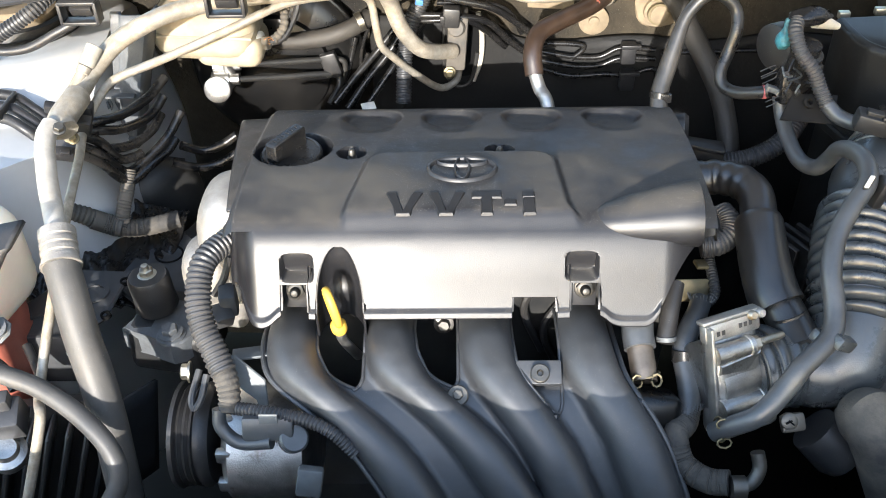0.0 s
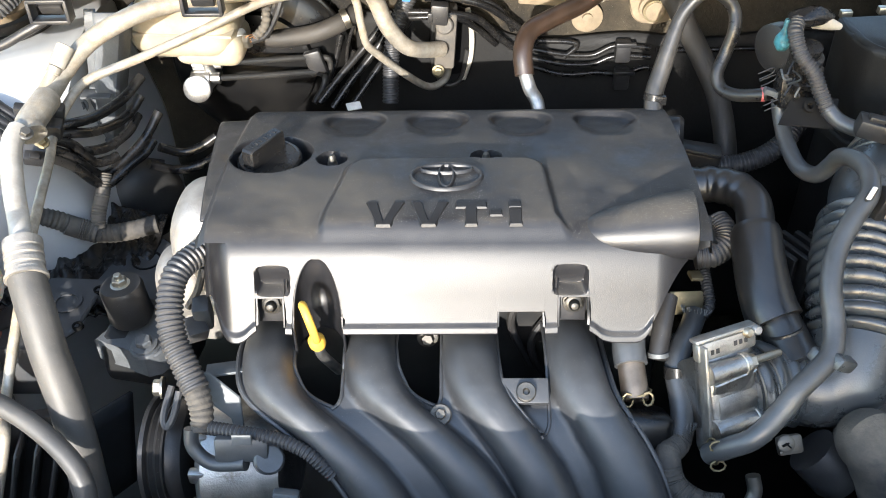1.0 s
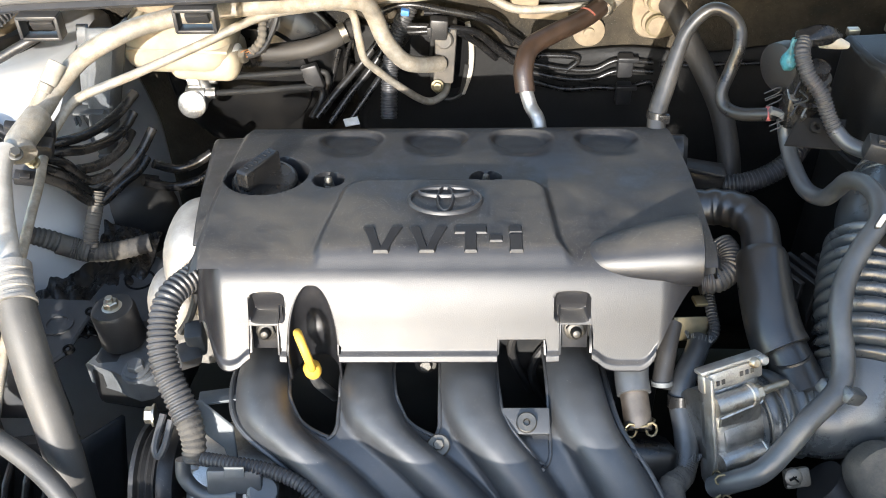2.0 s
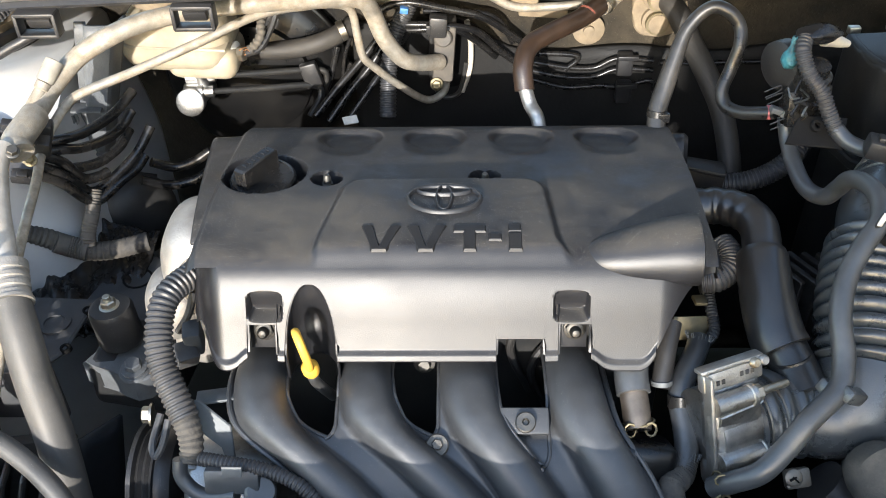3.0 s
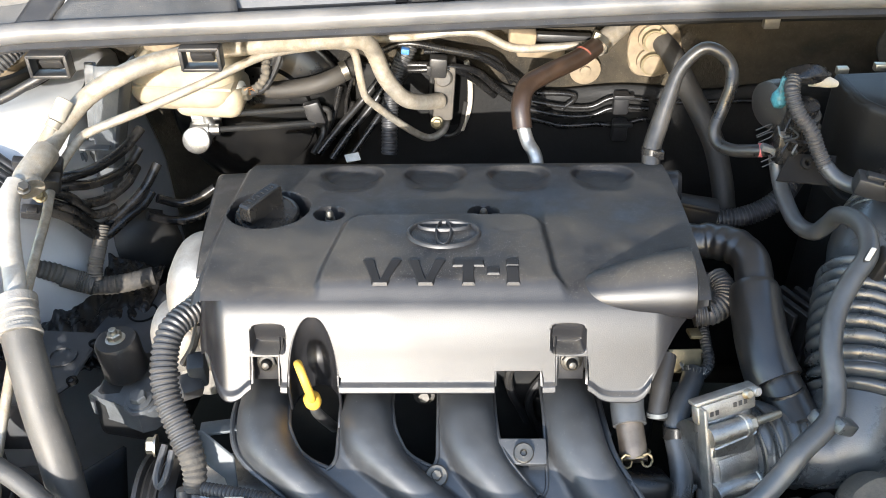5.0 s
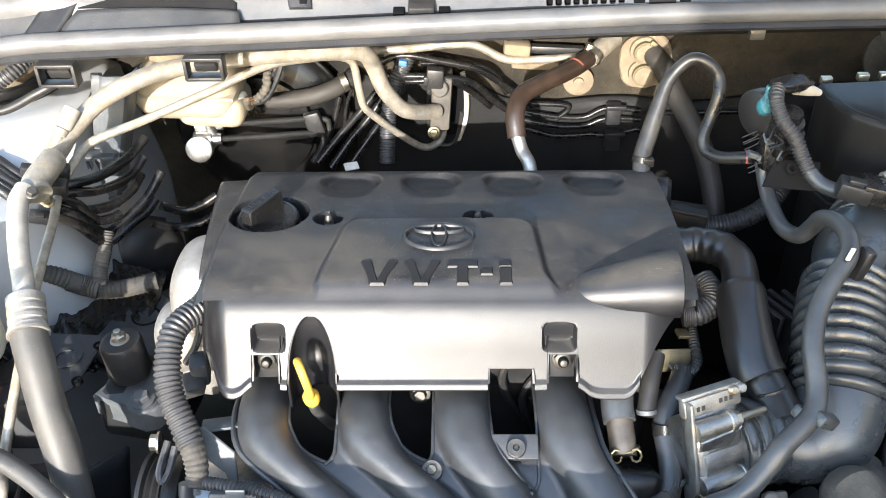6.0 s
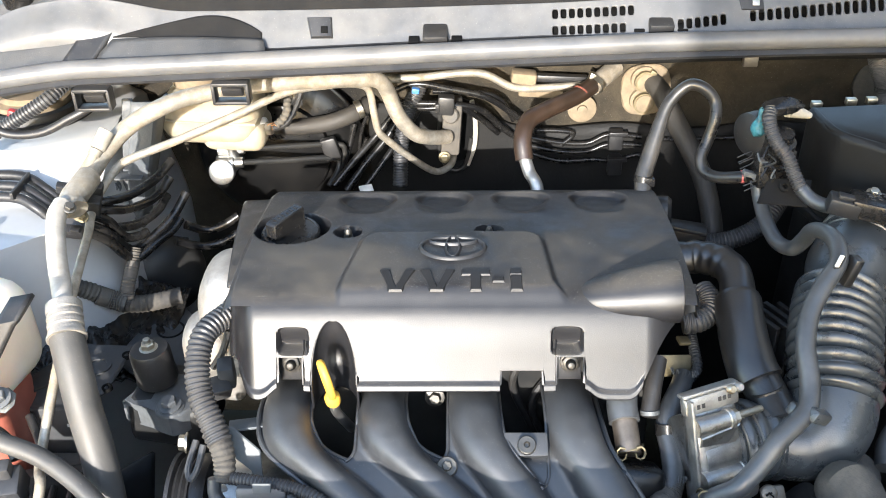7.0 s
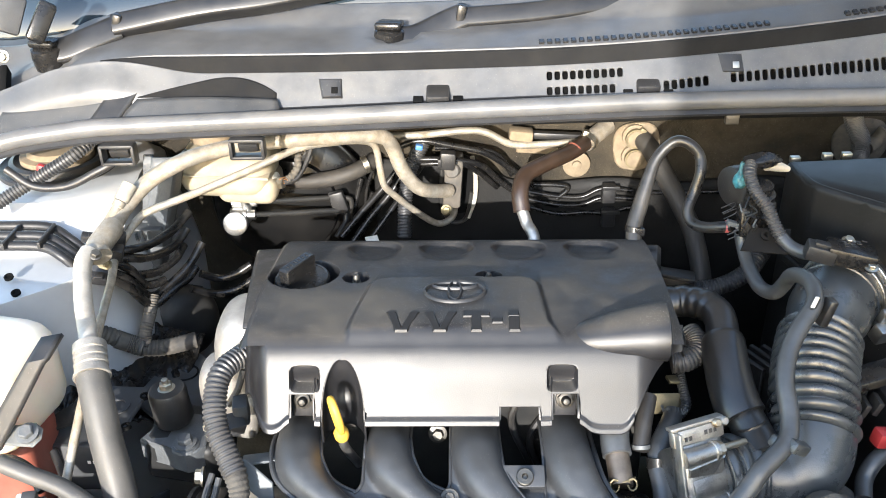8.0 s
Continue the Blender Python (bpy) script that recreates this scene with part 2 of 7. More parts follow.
def box(bm, c, size, turn=(0, 0, 0), bevel=0.002, seg=2):
    m = Matrix.LocRotScale(c, Euler([radians(a) for a in turn]), None) @ Matrix.Diagonal((*size, 1))
    g = bmesh.ops.create_cube(bm, size=1, matrix=m)["verts"]
    if bevel:
        bmesh.ops.bevel(bm, geom=list({e for q in g for e in q.link_edges}), offset=min(bevel, min(size) * 0.45), segments=seg, affect="EDGES", profile=0.5)
    return bm


def plate(bm, outline, origin, ux, uy, thick, bevel=0.001):
    """A flat plate of an outline given in two directions from origin, of some thickness."""
    o, ux, uy = Vector(origin), Vector(ux).normalized(), Vector(uy)
    uy = (uy - ux * uy.dot(ux)).normalized()
    nz = ux.cross(uy)
    a = [bm.verts.new(o + ux * x + uy * y) for x, y in outline]
    b = [bm.verts.new(o + ux * x + uy * y + nz * thick) for x, y in outline]
    m = len(a)
    fs = [bm.faces.new(a[::-1]), bm.faces.new(b)] + [bm.faces.new((a[j], a[(j + 1) % m], b[(j + 1) % m], b[j])) for j in range(m)]
    if bevel:
        es = {e for f in fs[:2] for e in f.edges}
        bmesh.ops.bevel(bm, geom=list(es), offset=bevel, segments=1, affect="EDGES")
    return bm


def hexbolt(bm, p, d, r=0.007, h=0.006, washer=1.35, stud=0.0):
    """A flanged hexagon head, with a stud end where given."""
    p, (d, u, v) = Vector(p), axes(d)
    if washer:
        lathe(bm, p, d, [(0, r * washer), (h * 0.2, r * washer), (h * 0.3, r * 1.1)], 20)
    b2 = [[p + d * hh + (u * math.cos(math.pi * j / 3) + v * math.sin(math.pi * j / 3)) * rr for j in range(6)] for hh, rr in ((h * 0.2, r), (h * 0.88, r), (h, r * 0.86))]
    rings(bm, b2)
    if stud:
        lathe(bm, p + d * h * 0.9, d, [(0, r * 0.5), (stud * 0.9, r * 0.5), (stud, r * 0.4)], 12)
    return bm


def sheet(bm, f, nu, nv, skip=None):
    """A grid of f(u, v), 0 to 1 each way; skip(u, v) leaves a cell open."""
    g = [[bm.verts.new(f(i / nu, j / nv)) for j in range(nv + 1)] for i in range(nu + 1)]
    for i in range(nu):
        for j in range(nv):
            if not (skip and skip((i + 0.5) / nu, (j + 0.5) / nv)):
                bm.faces.new((g[i][j], g[i + 1][j], g[i + 1][j + 1], g[i][j + 1]))
    loose = [q for q in bm.verts if not q.link_faces]
    bmesh.ops.delete(bm, geom=loose, context="VERTS")
    return bm


def blob(bm, c, r, e=0.8, nu=36, nv=22):
    """A rounded casting: a ball whose sides are flattened as e falls below one."""
    f = lambda q: math.copysign(abs(q) ** e, q)
    loops = []
    for j in range(1, nv):
        a = math.pi * j / nv - math.pi / 2
        loops.append([(c[0] + r[0] * f(math.cos(a)) * f(math.cos(2 * math.pi * i / nu)), c[1] + r[1] * f(math.cos(a)) * f(math.sin(2 * math.pi * i / nu)), c[2] + r[2] * f(math.sin(a))) for i in range(nu)])
    return rings(bm, loops)


def B():
    return bmesh.new()


def sstep(a, b, x):
    t = min(1.0, max(0.0, (x - a) / (b - a)))
    return t * t * (3 - 2 * t)


def along(rows, x):
    """Straight-line reading of rows (x, value...)."""
    if x <= rows[0][0]:
        return rows[0][1]
    for (a, p), (b, q) in zip(rows, rows[1:]):
        if x <= b:
            return p + (q - p) * (x - a) / (b - a)
    return rows[-1][1]


def smooth_along(rows, x):
    """The same, rounded over its corners."""
    return sum(along(rows, x + d * 0.006) * w for d, w in ((-1, 0.2), (-0.5, 0.2), (0, 0.2), (0.5, 0.2), (1, 0.2)))


# ---- setting: ground, bay walls, bonnet ----
bm = B()
sheet(bm, lambda u, v: Vector((-400 + 800 * u, -400 + 800 * v, 0)), 4, 4)
single("ground", bm, ASPHALT, "grey asphalt ground under the car", "ground", kind="structure")

bm = B()
box(bm, (0.20, 0.385, 0.590), (0.92, 0.05, 0.618), bevel=0.006, seg=3)
box(bm, (-0.49, 0.360, 0.570), (0.46, 0.052, 0.58), bevel=0.015, seg=3)
box(bm, (0.135, 0.387, 0.595), (0.07, 0.052, 0.624), bevel=0.006, seg=3)
single("wall_front", bm, PAINT, "silver radiator support panel at the front of the bay", "panel", kind="structure")
# Tray in the void black: the deep shade under the engine is its colour.
bm = B()
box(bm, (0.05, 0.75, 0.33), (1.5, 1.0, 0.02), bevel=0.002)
single("floor", bm, CHAR, "black splash tray under the engine, coloured as deep shade", "tray", kind="structure")
bm = B()
sheet(bm, lambda u, v: Vector((0.66 + 0.05 * v, 0.25 + 0.95 * u, 0.3 + 0.7 * v)), 6, 6)
single("wall_right", bm, DARKST, "dark inner wing panel beside the air box", "panel", kind="structure", thick=0.02)


# Unseen block added to keep the sun off the right of the bay.
bm = B()
box(bm, (0.07, -2.3, 1.1), (0.70, 0.5, 2.2), bevel=0.02)
single("wall_sun_blocker", bm, mat("rendered_wall", (0.50, 0.48, 0.44), 0.85, scale=3, bump=0.3, fine=120, dust=0.2), "unseen rendered block added before the car to shade its right side", "pillar", kind="structure")


# Unseen wall added on the right; it takes away sky from that side.
bm = B()
box(bm, (2.9, 0.6, 1.7), (0.3, 9.0, 3.4), bevel=0.02)
single("wall_sky_blocker", bm, mat("weathered_render", (0.42, 0.40, 0.37), 0.9, scale=2, bump=0.3, fine=90, dust=0.2), "unseen weathered wall added beside the car to block sky light", "wall", kind="structure")


def bonnet(u, v):
    # the raised bonnet, hinged behind the cowl
    x = -0.72 + 1.44 * u
    return Vector((x, 1.22 - 0.36 * v, 1.34 + 1.02 * v + 0.04 * math.sin(math.pi * v) - 0.10 * abs(2 * u - 1) ** 3))


bm = B()
sheet(bm, bonnet, 12, 10)
single("bonnet", bm, mat("bonnet_liner", (0.035, 0.034, 0.033), 0.85, scale=6, bump=0.3, fine=150, dust=0.2), "raised car bonnet with black insulating liner above the engine", "bonnet", kind="structure", thick=0.03)


# firewall with a dusty insulating pad; its foot leans back
def firewall(u, v):
    x = -0.62 + 1.28 * u
    z = 0.35 + 0.74 * v
    y = 1.175 - 0.012 * sstep(0.94, 1.0, z) + 0.006 * math.sin(9 * x) * math.sin(7 * z)
    return Vector((x, y, z))


bm = B()
sheet(bm, firewall, 60, 40)
single("wall_firewall", bm, FWALL, "dusty black firewall pad behind the engine", "firewall", kind="structure", thick=-0.03)


def pad_low(u, v):
    x = -0.10 + 0.66 * u
    top = 0.902 + 0.040 * sstep(0.11, 0.02, x) + 0.004 * math.sin(31 * x)
    return Vector((x, 1.170 - 0.006 * math.sin(math.pi * v) + 0.003 * math.sin(14 * x), 0.40 + (top - 0.40) * v))


bm = B()
sheet(bm, pad_low, 50, 30)
single("wall_firewall_pad", bm, BLKPAD, "smooth black insulating pad low on the firewall", "insulating pad", kind="structure", thick=0.008)


# left wing apron in silver paint: a ledge, an inner skirt and the strut tower
def tower(d):
    return 0.045 * sstep(0.190, 0.115, d) + 0.0012 * math.sin(420 * d) * sstep(0.175, 0.160, d) * sstep(0.085, 0.100, d)


def apron(u, v):
    y = 0.45 + 0.72 * u
    s = v * 0.75
    inner = 0.17 * sstep(0.90, 0.70, y)
    drop = 0.16 * sstep(0.74, 0.60, y)
    if s < 0.25:
        x, z = -0.72 + s * (0.31 - inner) / 0.25, 0.925
        d = math.hypot(x + 0.53, y - 1.09)
        z += tower(d)
    else:
        k = s - 0.25
        x, z = -0.41 - inner + 0.035 * sstep(0, 0.16, k), 0.925 - max(0, k - 0.01)
        d = math.hypot(-0.41 - inner + 0.53, y - 1.09)
        z += tower(d) * sstep(0.2, 0.0, k)
    return Vector((x, y, z - drop))


bm = B()
sheet(bm, apron, 110, 110)
single("wall_left", bm, PAINT, "silver painted inner wing apron", "panel", kind="structure", thick=0.004)


# ---- engine cover ----
# one profile from the rear edge over the top and down the front, as (depth, height)
PROFILE = spline([(0, 0.945, 0.922), (0, 0.925, 0.934), (0, 0.900, 0.945), (0, 0.860, 0.953), (0, 0.820, 0.960), (0, 0.780, 0.966), (0, 0.740, 0.9697), (0, 0.715, 0.9698), (0, 0.700, 0.9697), (0, 0.687, 0.9692),
                  (0, 0.6775, 0.9681), (0, 0.6700, 0.9659), (0, 0.6635, 0.9618), (0, 0.6578, 0.9558), (0, 0.6525, 0.9480), (0, 0.6475, 0.9392), (0, 0.642, 0.9280), (0, 0.636, 0.9150), (0, 0.628, 0.8985), (0, 0.618, 0.8790), (0, 0.608, 0.8580)], 12)
BY_Y = sorted((p.y, p.z) for p in PROFILE)
BY_Z = sorted((p.z, p.y) for p in PROFILE if p.y < 0.745)


def base_z(y):
    return along(BY_Y, y)


CUPS = [-0.0750, 0.0110, 0.0970, 0.1835]


def front_y(z):
    return along(BY_Z, z)


PLAT = 0.0065


def plateau(x, y):
    """Raised panel with round rear corners that fades out towards the front edge."""
    k = sstep(0.770, 0.664, y)
    flare = 0.010 * sstep(0.690, 0.660, y)
    dx, dy, r = max(-0.070 - 0.015 * k - x, x - 0.112 - 0.006 * k - flare), y - 0.7775, 0.022
    d = math.hypot(max(dx + r, 0), max(dy + r, 0)) - r + min(max(dx + r, dy + r), 0)
    return sstep(0.0048, -0.0048, d) * sstep(0.662, 0.678, y)


def well(x, y, cx, cy, r, edge):
    return sstep(r + edge, r, math.hypot(x - cx, y - cy))


def barrel(x):
    """Horn-shaped duct along the front right corner: centre and half sizes of its section."""
    r = 0.0305 * max(0.0005, min(1.0, (x - 0.135) / 0.097)) ** 0.34
    return 0.680 + 0.006 * sstep(0.13, 0.23, x), 0.9555 + 0.003 * sstep(0.15, 0.24, x), r * 1.12, r * 1.02


def top_z(x, y):
    z = base_z(y)
    z += PLAT * plateau(x, y)
    for c in CUPS:
        # dished bosses: a steep far wall and a soft near one
        d = (abs((x - c) / 0.0330) ** 2.4 + abs((y - 0.8720) / 0.0385) ** 2.4) ** (1 / 2.4)
        k = sstep(0.862, 0.885, y)
        z -= (0.0062 + 0.002 * k) * sstep(1.06, 0.35 + 0.42 * k, d)
    z -= 0.022 * well(x, y, -0.147, 0.798, 0.0345, 0.006)
    z -= 0.02 * max(0.0, (x - 0.145) * 0.81 - (y - 0.665) * 0.584) * sstep(0.62, 0.70, y)
    z -= 0.014 * well(x, y, -0.087, 0.786, 0.0125, 0.0025)
    z -= 0.014 * well(x, y, 0.059, 0.787, 0.0125, 0.0025)
    z -= 0.004 * sstep(-0.183, -0.189, x)
    return z


def skirt(z):
    """Height on the sloping front for a height read in a vertical plane."""
    return (z + 0.470) / 1.52


def foot(x):
    """Lower edge of the front skirt."""
    if -0.142 < x < -0.117 or 0.117 < x < 0.144:
        return skirt(0.928)
    if -0.1110 < x < -0.0670:
        return 0.8908 + 0.060 * max(0, 1 - abs((x + 0.0890) / 0.0222) ** 2.2) ** (1 / 2.2)
    if 0.0655 < x < 0.1060:
        return skirt(0.910)
    return skirt(smooth_along([(-0.189, 0.905), (-0.178, 0.886), (-0.165, 0.875), (-0.153, 0.876), (-0.146, 0.886), (-0.1425, 0.895), (-0.1165, 0.886), (0.1165, 0.886), (0.1445, 0.893), (0.150, 0.882),
                        (0.160, 0.875), (0.191, 0.875), (0.198, 0.892), (0.206, 0.922), (0.218, 0.946), (0.232, 0.957), (0.26, 0.962)], x))


def pad(x, z):
    d = 0.0
    for c in (-0.126, 0.1275):
        d = max(d, sstep(1.06, 0.90, (abs((x - c) / 0.0142) ** 5 + abs((z - 0.9335) / 0.0115) ** 5) ** 0.2))
    return d


def cover_columns():
    xs = {round(-0.189 + 0.0014 * i, 4) for i in range(315)}
    for e in (-0.142, -0.117, -0.111, -0.067, 0.0655, 0.106, 0.117, 0.144):
        xs = {q for q in xs if abs(q - e) > 0.0009} | {e - 0.0002, e + 0.0002}
    return sorted(xs)


def cover_point(x, v):
    # v from 0 (rear edge) over the top to 1, then down the front to 2
    if v < 0.04:
        return Vector((x, 0.927, 0.905 + 0.025 * v / 0.04))
    if v <= 1:
        y = 0.925 - (0.925 - 0.663) * (v - 0.04) / 0.96
        right = 0.251 - 0.004 * sstep(0.90, 0.70, y)
        xx = -0.189 + (x + 0.189) * (right + 0.189) / 0.440
        return Vector((xx, y, top_z(xx, y)))
    zt, zb = base_z(0.663), foot(x)
    zm = max(0.932, zb + 0.001)
    z = zt + (zm - zt) * (v - 1) * 2 if v < 1.5 else zm + (zb - zm) * (v - 1.5) * 2
    y = front_y(z)
    y += (0.0025 + 0.0125 * sstep(0.948, 0.920, z)) * pad(x, z)
    y += 0.034 * sstep(-0.160, -0.190, x) ** 1.6 + 0.030 * sstep(0.200, 0.25, x)
    y -= 0.0028 * sstep(zb + 0.0075, zb + 0.0045, z) * (zb < 0.8975)
    return Vector((x, y, z))


engine_cover = thing("engine_cover", "dusty black plastic engine cover with raised lettering", "engine cover", (0.02, 0.78, 0.88))
bm = B()
cols, rows_v = cover_columns(), [0.0, 0.04] + [0.04 + 0.96 * i / 125 for i in range(1, 126)] + [1 + i / 84 for i in range(1, 85)]
gv = [[bm.verts.new(cover_point(x, v)) for v in rows_v] for x in cols]
for a, b in zip(gv, gv[1:]):
    for j in range(len(rows_v) - 1):
        bm.faces.new((a[j], b[j], b[j + 1], a[j + 1]))
# side skirts
for colm, dx in ((gv[0], -0.004), (gv[-1], 0.003)):
    low = [bm.verts.new((q.co.x + dx, q.co.y, min(q.co.z - 0.004, q.co.z - 0.030 * sstep(0.66, 0.72, q.co.y)))) for q in colm]
    for j in range(len(colm) - 1):
        bm.faces.new((colm[j], colm[j + 1], low[j + 1], low[j]))
part("cover_shell", bm, COVER, engine_cover, thick=0.0025, sharp=32)


bm = B()
loops = []
for k in range(64):
    t = k / 61
    x = 0.1350 + 0.0970 * min(1.0, t) ** 2.4
    yc, zc, ry, rz = barrel(x)
    cut_in = (0, 0.0025, 0.012)[max(0, k - 61)]
    ry, rz, x = ry - cut_in, rz - cut_in, x + (0, 0.0012, 0.0012)[max(0, k - 61)]
    loops.append([(x, yc + ry * math.cos(2 * math.pi * j / 48), zc + rz * math.sin(2 * math.pi * j / 48) * (1.0 if j < 24 else 0.80)) for j in range(48)])
rings(bm, loops)
part("corner_duct", bm, COVER, engine_cover, sharp=60)


# the hollow behind the dipstick
def hollow(u, v):
    a = math.pi * (u - 0.5)
    z = 0.9502 - 0.085 * v
    w = max(0, 1 - abs((z - 0.8908) / 0.0602) ** 2.2) ** (1 / 2.2) if z > 0.8908 else 1.0
    return Vector((-0.0890 + 0.0225 * w * math.sin(a), front_y(max(z, 0.893)) + 0.0015 + 0.034 * w * math.cos(a) * (0.35 + 0.65 * sstep(0, 0.6, v)), z))


bm = B()
sheet(bm, hollow, 24, 30)
part("dipstick_recess", bm, COVER, engine_cover, thick=-0.002)

# lower flange along the left edge
bm = B()
sheet(bm, lambda u, v: Vector((-0.188 - (0.008 + 0.030 * (1 - v)) * u, 0.925 - 0.225 * v, base_z(0.925 - 0.225 * v) - 0.010 - 0.002 * u)), 6, 24)
part("side_flange", bm, COVER, engine_cover, thick=0.0025)

# oval badge of plain rings, and the raised lettering
def oval(bm, cx, cy, rx, ry, w, lift=0.0030, n=56):
    loops = []
    for k in range(n):
        a = 2 * math.pi * k / n
        c, s = math.cos(a), math.sin(a)
        loop = []
        for q, h in ((0, -0.002), (0.28, lift * 0.8), (0.42, lift), (0.6, lift), (0.74, lift * 0.8), (1, -0.002)):
            x, y = cx + (rx - w * q) * c, cy + (ry - w * q) * s
            loop.append((x, y, base_z(y) + PLAT + h))
        loops.append(loop)
    return rings(bm, loops, False, True)


bm = B()
oval(bm, 0.0220, 0.738, 0.0345, 0.0240, 0.0060)
oval(bm, 0.0220, 0.749, 0.0255, 0.0090, 0.0046)
oval(bm, 0.0220, 0.738, 0.0088, 0.0205, 0.0042)
part("badge", bm, COVER, engine_cover, "raised oval badge of plain rings")

def inset(poly, d):
    """Moves each edge of a counter-clockwise outline inwards by d."""
    out = []
    for k, q in enumerate(poly):
        a, b, c = Vector(poly[k - 1]), Vector(q), Vector(poly[(k + 1) % len(poly)])
        e, f = (b - a).normalized(), (c - b).normalized()
        n, m = Vector((-e.y, e.x)), Vector((-f.y, f.x))
        out.append(b + (n + m) * d / (1 + n.dot(m)))
    return out


def letter_block(bm, poly, runs=()):
    """One raised stroke with sloping flanks and a flat top, seated on the plateau."""
    loops = []
    for d, lift in ((0.0, -0.0004), (0.0009, 0.0015), (0.0012, 0.0018)):
        loops.append([bm.verts.new((q.x, q.y, base_z(q.y) + PLAT + lift)) for q in inset(poly, d)])
    for lo, hi in zip(loops, loops[1:]):
        for k in range(len(lo)):
            bm.faces.new((lo[k - 1], lo[k], hi[k], hi[k - 1]))
    tops = loops[-1]
    for run in runs or [range(len(tops))]:
        bm.faces.new([tops[k] for k in run])


bm = B()
LOW, HIGH = 0.6695, 0.6985
for xa, xb in ((-0.0475, -0.0130), (-0.0090, 0.0250)):
    c, w = (xa + xb) / 2 - 0.0006, 0.0064
    letter_block(bm, [(xa, HIGH), (c - w, LOW), (c + w, LOW), (xb, HIGH), (xb - 0.0104, HIGH), (c, LOW + 0.0072), (xa + 0.0104, HIGH)], ((0, 1, 5, 6), (1, 2, 5), (2, 3, 4, 5)))
letter_block(bm, [(0.0300, HIGH), (0.0300, 0.6895), (0.0382, 0.6895), (0.0382, LOW), (0.0492, LOW), (0.0492, 0.6895), (0.0576, 0.6895), (0.0576, HIGH)], ((0, 1, 2, 5, 6, 7), (2, 3, 4, 5)))
letter_block(bm, [(0.0590, 0.6875), (0.0590, 0.6795), (0.0705, 0.6795), (0.0705, 0.6875)])
letter_block(bm, [(0.0755, HIGH), (0.0755, 0.6898), (0.0872, 0.6898), (0.0872, HIGH)])
letter_block(bm, [(0.0755, 0.6888), (0.0755, LOW), (0.0872, LOW), (0.0872, 0.6888)])
part("lettering", bm, LETTER, engine_cover, "raised black letters reading VVT-i", sharp=12)

for sx, sy, dz in ((-0.087, 0.786, 0.0), (0.059, 0.787, 0.0)):
    bm = B()
    hexbolt(bm, (sx, sy, 0.952), (0, 0, 1), 0.0055, 0.008)
    lathe(bm, (sx, sy, 0.959), (0, 0, 1), [(0, 0.0038), (0.006, 0.0038), (0.0095, 0.0025), (0.0105, 0.0006)], 14)
    part("dome_nut", bm, NUT, engine_cover, "zinc-plated dome nut")
for sx in (-0.1305, 0.1305):
    tab = B()
    box(tab, (sx, 0.648, 0.906), (0.024, 0.004, 0.034), (-18, 0, 0), 0.001)
    tab = part("bolt_tab", tab, COVER, engine_cover)
    bm = B()
    hexbolt(bm, (sx + 0.001, 0.646, 0.908), (0, -0.9, 0.4), 0.0082, 0.006, 1.2)
    lathe(bm, (sx + 0.001, 0.6395, 0.910), (0, -0.9, 0.4), [(0, 0.0050), (0.003, 0.0048), (0.0055, 0.0030), (0.0062, 0.0006)], 14)
    part("cover_bolt", bm, DARKZ, tab, "steel dome nut")

# oil filler cap
oil_cap = thing("oil_filler_cap", "black plastic oil filler cap with a raised grip", "oil cap", (-0.149, 0.797, 0.945))
bm = B()
lathe(bm, (-0.149, 0.797, 0.945), (0, -0.03, 1), [(0, 0.028), (0.006, 0.0285), (0.008, 0.0310), (0.013, 0.0310), (0.0155, 0.0290), (0.0158, 0.0265), (0.0150, 0.0260), (0.0150, 0.0006)], 48)
part("cap_body", bm, GLOSSBLK, oil_cap)
GRIP = Matrix.Translation((-0.153, 0.797, 0.9665)) @ Matrix.Rotation(radians(-32), 4, "Z")
bm = B()
plate(bm, [(-0.0240, -0.010), (0.0240, -0.010), (0.0235, 0.0110), (0.0215, 0.0130), (-0.0215, 0.0130), (-0.0235, 0.0110)], GRIP @ Vector((0.0065, 0, 0)), GRIP.to_3x3() @ Vector((0, 1, 0)), (0, 0, 1), -0.013, 0.0012)
grip = part("grip", bm, GLOSSBLK, oil_cap)
bm = B()
for k in range(6):
    box(bm, GRIP @ Vector((0, -0.015 + 0.0062 * k, 0.0132)), (0.0045, 0.0018, 0.0008), (0, 0, -32), 0.0003, 1)
part("marking", bm, LETTER, grip)


# ---- engine block and cylinder head ----
cylinder_head = thing("engine_block", "dark dusty engine block and cylinder head under the cover", "engine", (0.02, 0.78, 0.34))
bm = B()
box(bm, (0.025, 0.800, 0.800), (0.40, 0.235, 0.262), bevel=0.012)
part("head", bm, DARKST, cylinder_head)
bm = B()
box(bm, (0.02, 0.76, 0.505), (0.42, 0.30, 0.33), bevel=0.02)
part("block", bm, DARKST, cylinder_head)
bm = B()
blob(bm, (-0.198, 0.756, 0.885), (0.044, 0.052, 0.066), 0.68)
blob(bm, (-0.231, 0.728, 0.865), (0.028, 0.032, 0.036), 0.8)
box(bm, (-0.215, 0.715, 0.835), (0.040, 0.030, 0.060), (0, 8, 0), 0.010, 3)
part("timing_end", bm, PALECAST, cylinder_head, "bare cast aluminium end housing")
for c in ((0.003, 0.668, 0.844),):
    bm = B()
    hexbolt(bm, c, (0, -1, 0.35), 0.0062, 0.008, 1.6)
    part("flange_bolt", bm, NUT, cylinder_head)
